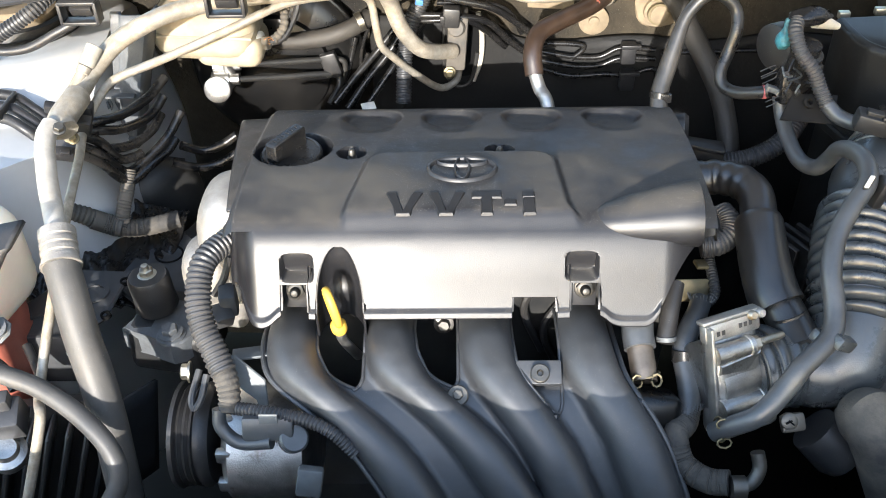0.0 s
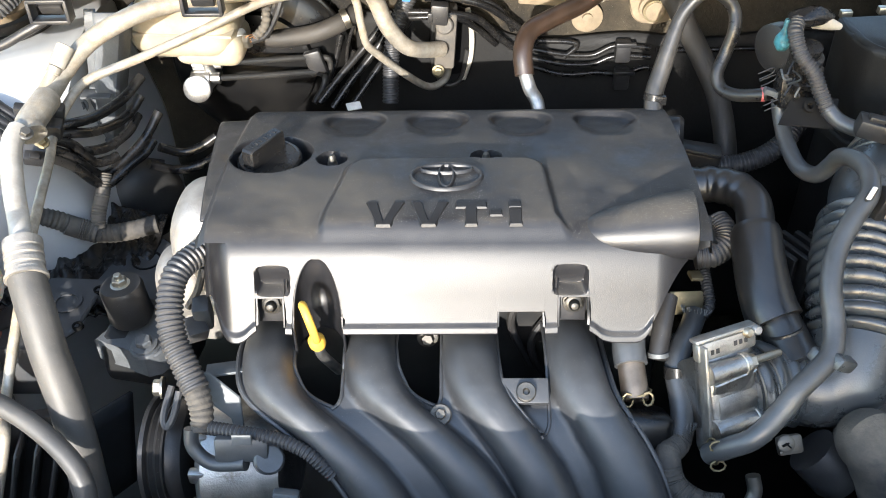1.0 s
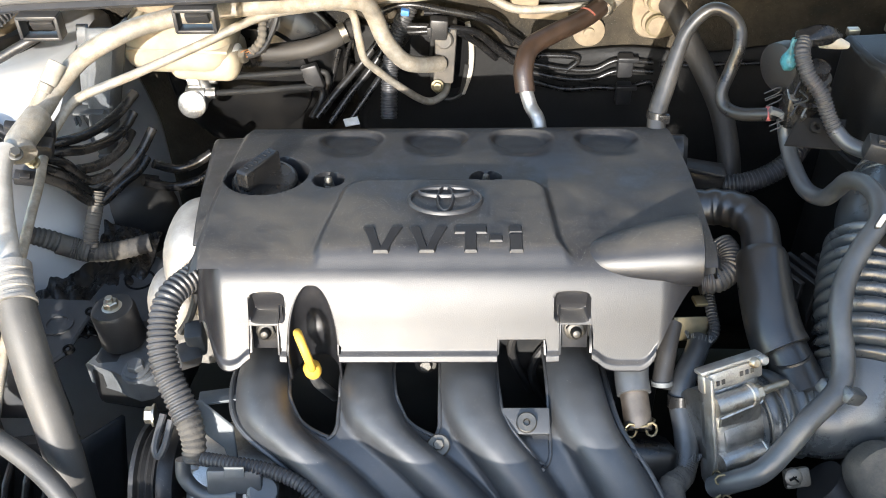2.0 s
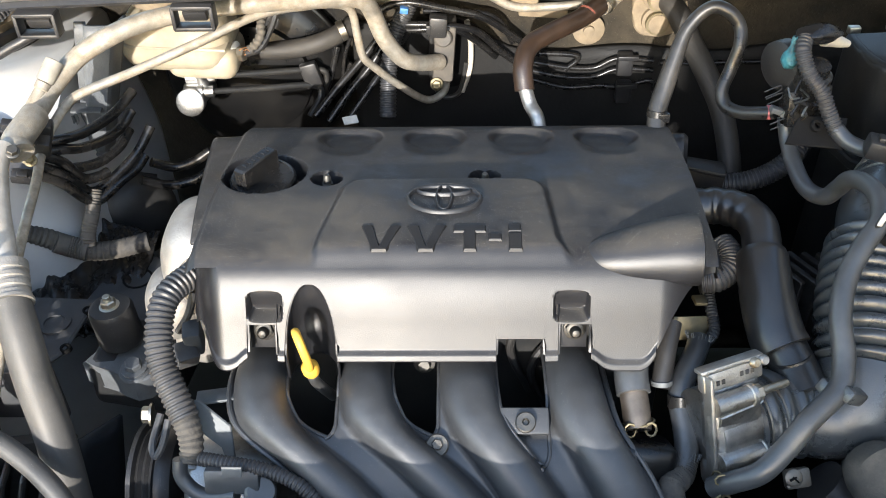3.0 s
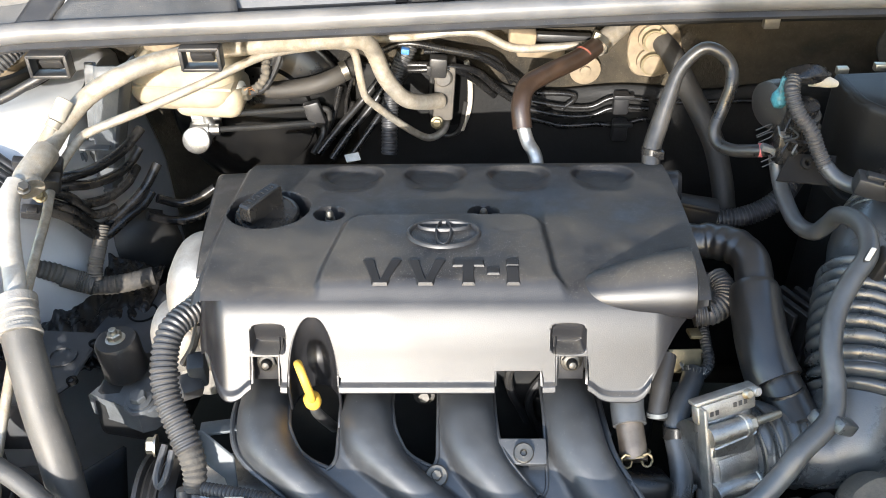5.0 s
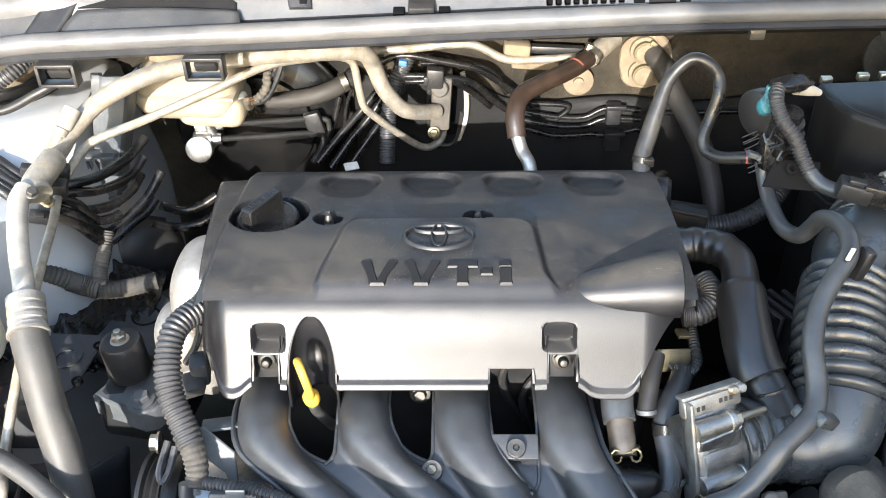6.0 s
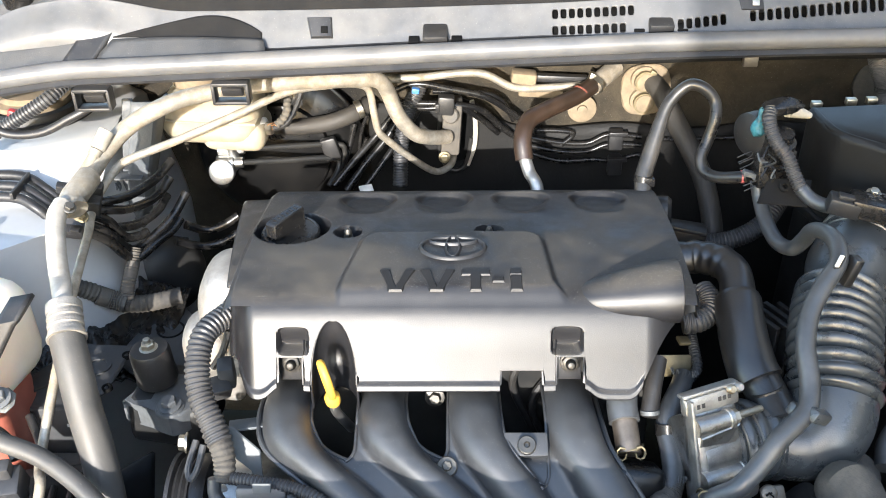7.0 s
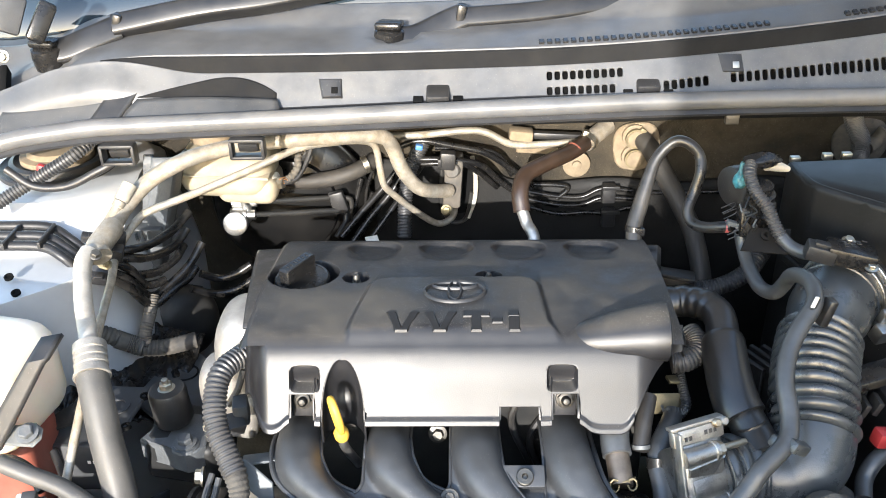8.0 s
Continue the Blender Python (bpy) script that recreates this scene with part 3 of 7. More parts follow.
for c in ((-0.246, 0.690, 0.835), (-0.205, 0.668, 0.858), (-0.255, 0.715, 0.80)):
    bm = B()
    hexbolt(bm, c, (-0.4, -1, 0.4), 0.005, 0.006)
    part("bolt", bm, STEEL, cylinder_head)
bm = B()
for k in range(5):
    tube(bm, [(0.10 + 0.02 * k, 0.678, 0.90 - 0.03 * k), (0.08 + 0.02 * k, 0.672, 0.86 - 0.03 * k), (0.10 + 0.02 * k, 0.675, 0.80 - 0.03 * k)], 0.004, 8, 6)
part("head_wiring", bm, BLACK, cylinder_head)

# ---- intake manifold: four curved runners moulded with a web ----
WEB = [(0.0, (0.700, 0.835)), (0.16, (0.648, 0.852)), (0.30, (0.606, 0.856)), (0.42, (0.571, 0.848)), (0.54, (0.542, 0.825)), (0.68, (0.510, 0.790)), (0.82, (0.478, 0.752)), (1.0, (0.438, 0.705)), (1.1, (0.415, 0.678))]
SHIFT = [(0.0, 0.0), (0.20, 0.001), (0.28, 0.004), (0.345, 0.009), (0.39, 0.019), (0.43, 0.034), (0.483, 0.056), (0.567, 0.084), (0.70, 0.115), (0.85, 0.135), (1.0, 0.145)]
RUN = [-0.137, -0.047, 0.041, 0.131]
LEAN = [1.05, 1.0, 0.66, 0.48]
LIP = [(0.214, -0.002), (0.30, 0.002), (0.352, 0.011), (0.384, 0.027), (0.402, 0.040), (0.415, 0.055)]
LIP_LATE = [(0.238, 0.0), (0.338, 0.002), (0.388, 0.009), (0.44, 0.023), (0.474, 0.035), (0.49, 0.043)]
GAP_RIGHT = [-0.0685, 0.0170, 0.1085]


def web(s):
    a = lambda i: sum(along([(k, p[i]) for k, p in WEB], s + d * 0.05) for d in (-1, -0.5, 0, 0.5, 1)) / 5
    return a(0), a(1)


def shift(s):
    return sum(along(SHIFT, s + d * 0.03) for d in (-1, -0.5, 0, 0.5, 1)) / 5


def sweep(i, s):
    # the outer runners lean over less
    return shift(s) * LEAN[i]


def ridge(x, s):
    h = 0.0
    for i, c in enumerate(RUN):
        t = abs(x - c - sweep(i, s)) / 0.0255
        if t < 1.25:
            h = max(h, 0.0245 * max(0.0, 1 - t ** 2.4) ** 0.5, 0.0026 * sstep(1.25, 0.98, t))
    return h


def manifold_point(x, s, lift=0.0):
    y, z = web(s)
    y2, z2 = web(s + 0.02)
    y1, z1 = web(s - 0.02)
    n = Vector((0, (z2 - z1), -(y2 - y1))).normalized()
    if n.z - n.y < 0:
        n = -n
    return Vector((x, y, z)) + n * (ridge(x, s) + lift)


def edge_l(s):
    return RUN[0] + sweep(0, s) - 0.0290


def edge_r(s):
    return RUN[3] + sweep(3, s) + 0.0290


def mouth(i, s, tip):
    """Left and right rim of an opening between two runners; both meet at its tip and run on as one line."""
    lip = LIP_LATE if i == 2 else LIP
    k = min(s, tip)
    round_off = 0.010 * (1 - max(0.0, 1 - max(0.0, (k - tip + 0.05) / 0.05) ** 2) ** 0.5)
    right = GAP_RIGHT[i] - round_off
    left = min(right, RUN[i] + 0.0255 + sum(along(lip, k + d * 0.012) for d in (-1, 0, 1)) / 3)
    if s >= tip:
        left = right = GAP_RIGHT[i] - 0.010 + (sweep(i, s) - sweep(i, tip)) * 0.9
    return left, right


TIPS = [0.402, 0.405, 0.485]
OPEN = [0.402, 0.405, 0.375]
manifold = thing("intake_manifold", "black plastic intake manifold with four curved runners", "manifold", (0.02, 0.50, 0.62))
bm = B()
grid = []
levels = sorted({round(0.002 + 1.04 * k / 130, 4) for k in range(131)} | set(OPEN) | {q - d for q in OPEN for d in (0.0005, 0.002, 0.0045)})
for q in levels:
    ms = [mouth(i, q, TIPS[i]) for i in range(3)]
    bounds = [edge_l(q), ms[0][0], ms[0][1], ms[1][0], ms[1][1], ms[2][0], ms[2][1], edge_r(q)]
    row = []
    for j, (xa, xb) in enumerate(zip(bounds, bounds[1:])):
        m = 44 if j % 2 == 0 else 10
        row.append([bm.verts.new(manifold_point(xa + (xb - xa) * k / m, q)) for k in range(m + 1)])
    grid.append((q, row))
for (qa, ra), (qb, rb) in zip(grid, grid[1:]):
    for j in range(7):
        if j % 2 and qb <= OPEN[j // 2] + 1e-6:
            continue
        for k in range(len(ra[j]) - 1):
            bm.faces.new((ra[j][k], ra[j][k + 1], rb[j][k + 1], rb[j][k]))
bmesh.ops.remove_doubles(bm, verts=bm.verts, dist=2e-5)
bmesh.ops.delete(bm, geom=[q for q in bm.verts if not q.link_faces], context="VERTS")
part("runner_shell", bm, MANIF, manifold, thick=0.003, sharp=55)
for i in range(3):
    ss = [0.10 + (TIPS[i] - 0.101) * (k / 40) ** 0.7 for k in range(41)]
    line = [(mouth(i, q, TIPS[i])[0], q) for q in ss] + [(mouth(i, q, TIPS[i])[1], q) for q in ss[::-1]]
    bm = B()
    tube(bm, [manifold_point(x, q, 0.0004) for x, q in line], 0.0017, 8, raw=True)
    part("opening_lip", bm, MANIF, manifold)
for e in (edge_l, edge_r):
    bm = B()
    tube(bm, [manifold_point(e(0.12 + 0.90 * k / 40), 0.12 + 0.90 * k / 40, 0.001) for k in range(41)], 0.0026, 8, raw=True)
    part("edge_flange", bm, MANIF, manifold)
bm = B()
hexbolt(bm, manifold_point(0.0165, 0.42, 0.002), (0, -0.55, 0.83), 0.0048, 0.006)
lathe(bm, manifold_point(0.0165, 0.42, 0.0), (0, -0.55, 0.83), [(0, 0.0095), (0.004, 0.0095), (0.005, 0.0085), (0.005, 0.003), (0.002, 0.002)], 28)
part("manifold_bolt", bm, NUT, manifold, "steel flange bolt")
bm = B()
box(bm, (0.088, 0.584, 0.862), (0.040, 0.022, 0.007), (28, 0, 0), 0.0015)
brk = part("bracket", bm, MANIF, manifold)
bm = B()
lathe(bm, (0.0885, 0.580, 0.865), (0, -0.5, 0.85), [(0, 0.0085), (0.004, 0.0085), (0.005, 0.0075), (0.005, 0.003), (0.002, 0.002)], 28)
part("bracket_bolt", bm, NUT, brk, "steel flange bolt")
bm = B()
for i in range(4):
    tube(bm, [(RUN[i] + 0.115, 0.535, 0.66), (RUN[i] + 0.10, 0.60, 0.60), (RUN[i] + 0.06, 0.70, 0.60)], 0.028, 14, 6)
part("lower_runner", bm, MANIF, manifold)
# ---- dipstick ----
dip = thing("dipstick", "yellow plastic oil dipstick handle in a black tube", "dipstick", (-0.090, 0.632, 0.80))
bm = B()
d0 = Vector((-0.0915, 0.6285, 0.876))
up = Vector((-0.005, -0.012, 0.055)).normalized()
loop = []
side = Vector((-0.20, 0.75, -0.62))
side = (side - up * side.dot(up)).normalized()
for k in range(28):
    a = 2 * math.pi * k / 28
    loop.append(d0 + up * (0.032 - 0.021 * math.cos(a)) + side * 0.0125 * math.sin(a))
tube(bm, loop, 0.0037, 10, raw=True, closed=True)
part("ring_handle", bm, YELLOW, dip)
bm = B()
lathe(bm, d0 - up * 0.004, up, [(0, 0.0065), (0.003, 0.0075), (0.010, 0.0075), (0.013, 0.0055), (0.017, 0.004)], 20)
part("collar", bm, YELLOW, dip)
bm = B()
tube(bm, [d0 - up * 0.003, d0 - up * 0.02, d0 - up * 0.06 + Vector((0.006, 0.01, 0))], 0.0048, 12)
part("tube", bm, ALUDULL, dip)

# ---- looms at the front left of the engine ----
loom = thing("wiring_loom", "black corrugated wiring loom with taped end", "wiring loom", (-0.205, 0.6, 0.80))
bm = B()
corrugated(bm, [(-0.180, 0.715, 0.925), (-0.198, 0.690, 0.930), (-0.213, 0.662, 0.929), (-0.216, 0.636, 0.914), (-0.211, 0.614, 0.897), (-0.197, 0.592, 0.879), (-0.189, 0.580, 0.869)], 0.0120, 0.0050, 0.0014, 20)
part("corrugated_sleeve", bm, LOOM, loom)
bm = B()
tube(bm, [(-0.196, 0.590, 0.874), (-0.188, 0.578, 0.865), (-0.184, 0.566, 0.854), (-0.185, 0.556, 0.844)], lambda s: 0.0118 - 0.003 * s + 0.0006 * math.sin(60 * s), 14, 14)
part("tape", bm, TAPE, loom, "wrapped black cloth tape")
bm = B()
corrugated(bm, [(-0.185, 0.560, 0.846), (-0.154, 0.552, 0.849), (-0.121, 0.545, 0.849), (-0.093, 0.535, 0.843), (-0.071, 0.525, 0.825)], 0.0062, 0.0035, 0.0009, 12)
part("thin_sleeve", bm, LOOM, loom)
bm = B()
tube(bm, [(-0.192, 0.556, 0.849), (-0.191, 0.548, 0.834), (-0.175, 0.540, 0.823), (-0.145, 0.535, 0.829)], 0.0062, 12)
part("rubber_branch", bm, GREYHOSE, loom)

alternator = thing("alternator", "cast aluminium alternator with black grooved pulley", "alternator", (-0.21, 0.60, 0.60))
bm = B()
lathe(bm, (-0.218, 0.598, 0.766), (-1, 0, 0), [(-0.004, 0.046), (0.002, 0.050), (0.006, 0.050), (0.007, 0.046), (0.010, 0.046), (0.011, 0.049), (0.014, 0.046), (0.017, 0.049), (0.020, 0.046), (0.023, 0.049), (0.026, 0.046), (0.028, 0.051), (0.032, 0.051), (0.033, 0.030), (0.024, 0.012), (0.024, 0.001)], 48)
part("pulley", bm, BLACK, alternator)
bm = B()
lathe(bm, (-0.205, 0.592, 0.762), (1, 0, 0), [(0, 0.030), (0.006, 0.050), (0.012, 0.056), (0.030, 0.058), (0.050, 0.058), (0.080, 0.054), (0.090, 0.030), (0.091, 0.001)], 36)
part("housing", bm, ALU, alternator)
for k in range(9):
    a = k * 0.62
    bm = B()
    box(bm, (-0.196, 0.592 - 0.050 * math.cos(a), 0.762 + 0.050 * math.sin(a)), (0.016, 0.010, 0.014), (0, 0, 0), 0.003)
    part("housing_rib", bm, ALU, alternator)
bm = B()
hexbolt(bm, (-0.234, 0.617, 0.832), (-1, -0.1, 0.1), 0.0075, 0.009)
part("pivot_bolt", bm, STEEL, alternator, "zinc bolt with rust")
bm = B()
tube(bm, [(-0.221, 0.606, 0.846), (-0.226, 0.585, 0.831), (-0.223, 0.578, 0.824), (-0.216, 0.582, 0.834), (-0.212, 0.598, 0.848)], 0.0033, 8, 8)
part("belt_guard", bm, DGREY, alternator, "grey bent steel strap")
bm = B()
box(bm, (-0.148, 0.545, 0.838), (0.045, 0.016, 0.022), (-25, 0, 0), 0.003)
lathe(bm, (-0.127, 0.540, 0.828), (0.3, -0.6, 0.8), [(-0.01, 0.013), (0.006, 0.013), (0.008, 0.011), (0.008, 0.004)], 20)
part("plug", bm, GREYHOSE, alternator, "grey plastic plug with a white tag")
bm = B()
box(bm, (-0.145, 0.537, 0.857), (0.016, 0.002, 0.009), (-25, 0, 0), 0.0005)
part("tag", bm, ZINC, alternator)
bm = B()
box(bm, (-0.110, 0.505, 0.814), (0.022, 0.012, 0.026), (-25, 10, 0), 0.003)
part("pale_plug", bm, ZINC, alternator, "pale grey plug")

steel_bracket = B()
plate(steel_bracket, [(-0.034, 0.022), (-0.024, 0.024), (0.002, 0.000), (0.004, -0.030), (-0.005, -0.030), (-0.006, -0.018), (-0.020, -0.008), (-0.031, 0.008)], (-0.159, 0.592, 0.848), (1, 0.05, 0), (0, 0.5, 0.85), 0.003)
box(steel_bracket, (-0.174, 0.618, 0.855), (0.034, 0.020, 0.003), (-15, 0, 10), 0.001)
single("loom_bracket", steel_bracket, ZINC, "zinc-plated bent steel bracket beside the loom", "bracket")

# ---- sensor plug below the left end of the cover ----
plug = thing("sensor_plug", "grey two-pin sensor plug with cable", "plug", (-0.19, 0.66, 0.84))
bm = B()
box(bm, (-0.207, 0.655, 0.868), (0.020, 0.020, 0.016), (20, 10, 35), 0.002)
box(bm, (-0.209, 0.648, 0.868), (0.012, 0.006, 0.010), (20, 10, 35), 0.001)
part("plug_body", bm, LOOM, plug)
bm = B()
tube(bm, [(-0.215, 0.672, 0.879), (-0.204, 0.676, 0.896), (-0.197, 0.684, 0.916)], 0.0035, 8)
part("cable", bm, BLACK, plug)
bm = B()
box(bm, (-0.201, 0.668, 0.876), (0.016, 0.02, 0.03), (10, 0, 10), 0.003)
part("sensor", bm, DGREY, plug)

# ---- engine mount ----
mount = thing("engine_mount", "engine mount with rubber damper and grey casting", "engine mount", (-0.31, 0.74, 0.70))
bm = B()
lathe(bm, (-0.300, 0.735, 0.808), (-0.05, 0, 1), [(0, 0.0205), (0.004, 0.0225), (0.018, 0.0215), (0.040, 0.0215), (0.044, 0.0195), (0.045, 0.010), (0.044, 0.001)], 40)
part("rubber", bm, BLACK, mount)
bm = B()
hexbolt(bm, (-0.302, 0.735, 0.851), (-0.05, 0, 1), 0.0075, 0.009, stud=0.006)
part("nut", bm, STEEL, mount, "zinc nut on a stud")
bm = B()
arm = [(-0.333, 0.708), (-0.327, 0.716), (-0.321, 0.722), (-0.325, 0.748), (-0.297, 0.756), (-0.272, 0.750), (-0.258, 0.720), (-0.256, 0.697), (-0.264, 0.686), (-0.276, 0.682), (-0.290, 0.688), (-0.301, 0.698), (-0.318, 0.702)]
plate(bm, arm, (0, 0, 0.774), (1, 0, 0), (0, 1, 0), 0.029, 0.0018)
lathe(bm, (-0.278, 0.697, 0.801), (0, 0, 1), [(0, 0.016), (0.003, 0.015), (0.004, 0.012), (0.004, 0.001)], 24)
part("casting", bm, GREYCAST, mount)
bm = B()
box(bm, (-0.285, 0.735, 0.772), (0.085, 0.075, 0.060), (0, 4, -8), 0.010, 3)
part("mount_base", bm, SATIN, mount)
bm = B()
hexbolt(bm, (-0.278, 0.697, 0.806), (0, -0.1, 1), 0.0085, 0.009, 1.5)
part("bolt", bm, GREYCAST, mount)
bm = B()
plate(bm, [(-0.375, 0.800), (-0.262, 0.700), (-0.245, 0.76), (-0.262, 0.845), (-0.312, 0.895), (-0.352, 0.885)], (0, 0, 0.778), (1, 0, 0), (0, 1, 0), 0.006, 0.002)
part("cross_plate", bm, DGREY, mount)
bm = B()
lathe(bm, (-0.322, 0.853, 0.7846), (0, 0, 1), [(-0.004, 0.0165), (0.0006, 0.0165), (0.0006, 0.0145), (-0.004, 0.013), (-0.004, 0.001)], 24)
part("plate_hole", bm, CHAR, mount)
bm = B()
plate(bm, [(-0.075, -0.045), (-0.010, -0.050), (0.012, -0.020), (0.020, 0.055), (-0.060, 0.060)], (-0.362, 0.735, 0.806), (1, 0, 0), (0, 1, 0), 0.006, 0.002)
box(bm, (-0.392, 0.688, 0.780), (0.08, 0.008, 0.065), (0, 0, 0), 0.003)
lathe(bm, (-0.372, 0.752, 0.8125), (0, 0, 1), [(0, 0.016), (0.002, 0.016), (0.002, 0.011), (-0.006, 0.010)], 24)
part("body_bracket", bm, DGREY, mount)
for c in ((-0.345, 0.772, 0.8126), (-0.350, 0.718, 0.8126)):
    bm = B()
    lathe(bm, c, (0, 0, 1), [(-0.003, 0.006), (0.001, 0.0055), (0.001, 0.0035), (-0.002, 0.003)], 14)
    part("rivet_hole", bm, CHAR, mount)
bm = B()
for k in range(4):
    box(bm, (-0.384 + 0.006 * k, 0.6835, 0.790), (0.0035, 0.0006, 0.004), (0, 0, 0), 0)
part("marking", bm, WHITE, mount)


# ---- air conditioning pipes ----
ac = thing("air_conditioning_pipe", "dusty aluminium air conditioning pipe with crimped rubber hose", "pipe", (-0.36, 0.68, 0.60))
bm = B()
tube(bm, [(0.012, 1.110, 0.913), (-0.012, 1.085, 0.925), (-0.032, 1.068, 0.940), (-0.051, 1.060, 0.970), (-0.062, 1.055, 1.004), (-0.072, 1.045, 1.023), (-0.100, 1.030, 1.032), (-0.169, 1.005, 1.039), (-0.237, 0.985, 1.040), (-0.288, 0.960, 1.039), (-0.319, 0.940, 1.033), (-0.350, 0.925, 1.018), (-0.371, 0.900, 1.000), (-0.381, 0.870, 0.987), (-0.384, 0.835, 0.987)], 0.0100, 14, 6)
part("thick_pipe", bm, PIPE, ac)
bm = B()
port = Vector((-0.383, 0.878, 0.995))
lathe(bm, port, Vector((-0.367, 0.905, 1.021)) - port, [(-0.014, 0.0075), (0.004, 0.0065), (0.012, 0.0060), (0.013, 0.0074), (0.020, 0.0074), (0.021, 0.001)], 24)
neck = part("service_port", bm, PIPE, ac, "dusty capped service port")
bm = B()
lathe(bm, port, Vector((-0.367, 0.905, 1.021)) - port, [(0.021, 0.0080), (0.023, 0.0088), (0.044, 0.0090), (0.0448, 0.0080), (0.0430, 0.0074), (0.0430, 0.001)], 24)
part("port_cap", bm, PORTCAP, neck, "dusty grey screw cap")
bm = B()
tube(bm, [(-0.372, 0.800, 0.985), (-0.378, 0.810, 0.990), (-0.374, 0.835, 0.995), (-0.373, 0.850, 0.996)], 0.0135, 14)
part("joint_block", bm, PIPE, ac)
bm = B()
hexbolt(bm, (-0.371, 0.786, 0.995), (0.5, -0.5, 1), 0.0052, 0.007, 1.3)
part("joint_bolt", bm, NUT, ac, "zinc bolt")
bm = B()
tube(bm, [(-0.381, 0.795, 0.995), (-0.382, 0.775, 0.989), (-0.371, 0.735, 0.971), (-0.355, 0.695, 0.955), (-0.348, 0.675, 0.945)], 0.0098, 14, 6)
part("down_pipe", bm, BAREPIPE, ac)
bm = B()
tube(bm, [(-0.350, 0.682, 0.949), (-0.339, 0.650, 0.933)], lambda s: 0.0168 + (0.0016 if s > 0.9 else 0.0) - 0.0014 * (abs(s - 0.30) < 0.05 or abs(s - 0.52) < 0.05 or abs(s - 0.74) < 0.05), 24, 40)
part("crimp_sleeve", bm, PALECAST, ac, "crimped aluminium sleeve")
bm = B()
tube(bm, [(-0.341, 0.654, 0.936), (-0.331, 0.632, 0.910), (-0.322, 0.612, 0.880), (-0.313, 0.596, 0.850), (-0.306, 0.580, 0.815), (-0.302, 0.565, 0.775), (-0.300, 0.550, 0.720), (-0.300, 0.53, 0.64)], 0.0162, 18, 8)
part("rubber_hose", bm, DUSTHOSE, ac)

bm = B()
plate(bm, [(-0.022, -0.018), (0.016, -0.022), (0.022, 0.004), (0.006, 0.020), (-0.020, 0.014)], (-0.398, 0.845, 0.950), (1, 0.1, 0), (0, 0.7, 0.7), 0.003, 0.001)
part("pipe_bracket", bm, BLACK, ac, "black plastic pipe bracket")
for q, r in (((-0.402, 0.862, 0.962), 0.006), ((-0.388, 0.838, 0.955), 0.005), ((-0.377, 0.822, 0.962), 0.0045)):
    bm = B()
    hexbolt(bm, q, (0.1, -0.6, 0.8), r, 0.006, 1.4)
    part("bracket_nut", bm, BRASSZ, ac, "yellow zinc nut")
for q, sz in (((-0.372, 0.842, 0.966), (0.016, 0.014, 0.020)), ((-0.391, 0.822, 0.944), (0.020, 0.012, 0.012)), ((-0.410, 0.878, 0.966), (0.030, 0.010, 0.012))):
    bm = B()
    box(bm, q, sz, (20, 15, 10), 0.002)
    box(bm, Vector(q) + Vector((0.004, -0.006, 0.006)), (sz[0] * 0.5, 0.006, 0.004), (20, 15, 10), 0.001)
    part("pipe_clip", bm, BLACK, ac, "black plastic clip")

liquid = thing("liquid_line", "thin bare aluminium refrigerant line", "pipe", (-0.36, 0.72, 0.60))
bm = B()
tube(bm, [(0.020, 1.140, 0.876), (0.015, 1.125, 0.862), (-0.006, 1.110, 0.860), (-0.037, 1.090, 0.891), (-0.066, 1.070, 0.928), (-0.077, 1.062, 0.946), (-0.081, 1.058, 0.972), (-0.0835, 1.055, 0.998), (-0.088, 1.050, 1.012), (-0.102, 1.042, 1.020), (-0.128, 1.030, 1.024), (-0.177, 1.000, 1.028), (-0.236, 0.965, 1.014), (-0.301, 0.930, 0.998), (-0.344, 0.905, 0.990), (-0.359, 0.895, 0.983), (-0.369, 0.870, 0.972), (-0.375, 0.845, 0.959), (-0.367, 0.800, 0.952), (-0.360, 0.745, 0.943), (-0.357, 0.690, 0.923), (-0.358, 0.650, 0.896), (-0.361, 0.615, 0.867), (-0.363, 0.580, 0.837), (-0.354, 0.550, 0.830), (-0.40, 0.52, 0.70)], 0.0048, 12, 6)
part("line", bm, PIPE, liquid)
bm = B()
box(bm, (-0.376, 0.860, 0.973), (0.020, 0.014, 0.022), (10, 15, 10), 0.003)
part("line_clip", bm, BLACK, liquid, "black plastic line clip")
bm = B()
box(bm, (-0.375, 0.845, 0.965), (0.018, 0.016, 0.010), (10, 30, 20), 0.002)
part("line_joint", bm, STEEL, liquid)

rear = thing("rear_refrigerant_pipe", "dusty beige pipe along the top of the firewall", "pipe", (0.0, 1.13, 1.0))
bm = B()
tube(bm, [(-0.171, 1.100, 1.004), (-0.100, 1.100, 1.002), (-0.030, 1.105, 1.001), (0.032, 1.110, 1.005), (0.064, 1.115, 1.000), (0.100, 1.120, 0.980), (0.144, 1.125, 0.977), (0.200, 1.130, 0.979)], 0.0052, 12, 6)
part("pipe_run", bm, PIPE, rear)
bm = B()
box(bm, (0.114, 1.135, 0.988), (0.034, 0.024, 0.018), (0, 6, 0), 0.004)
box(bm, (0.138, 1.140, 0.965), (0.060, 0.008, 0.016), (0, 4, 0), 0.003)
part("pipe_clamp", bm, BEIGE, rear, "pale plastic clamp")
bm = B()
box(bm, (0.165, 1.140, 0.984), (0.07, 0.012, 0.010), (0, 3, 0), 0.002)
part("clamp_strip", bm, BLACK, rear)


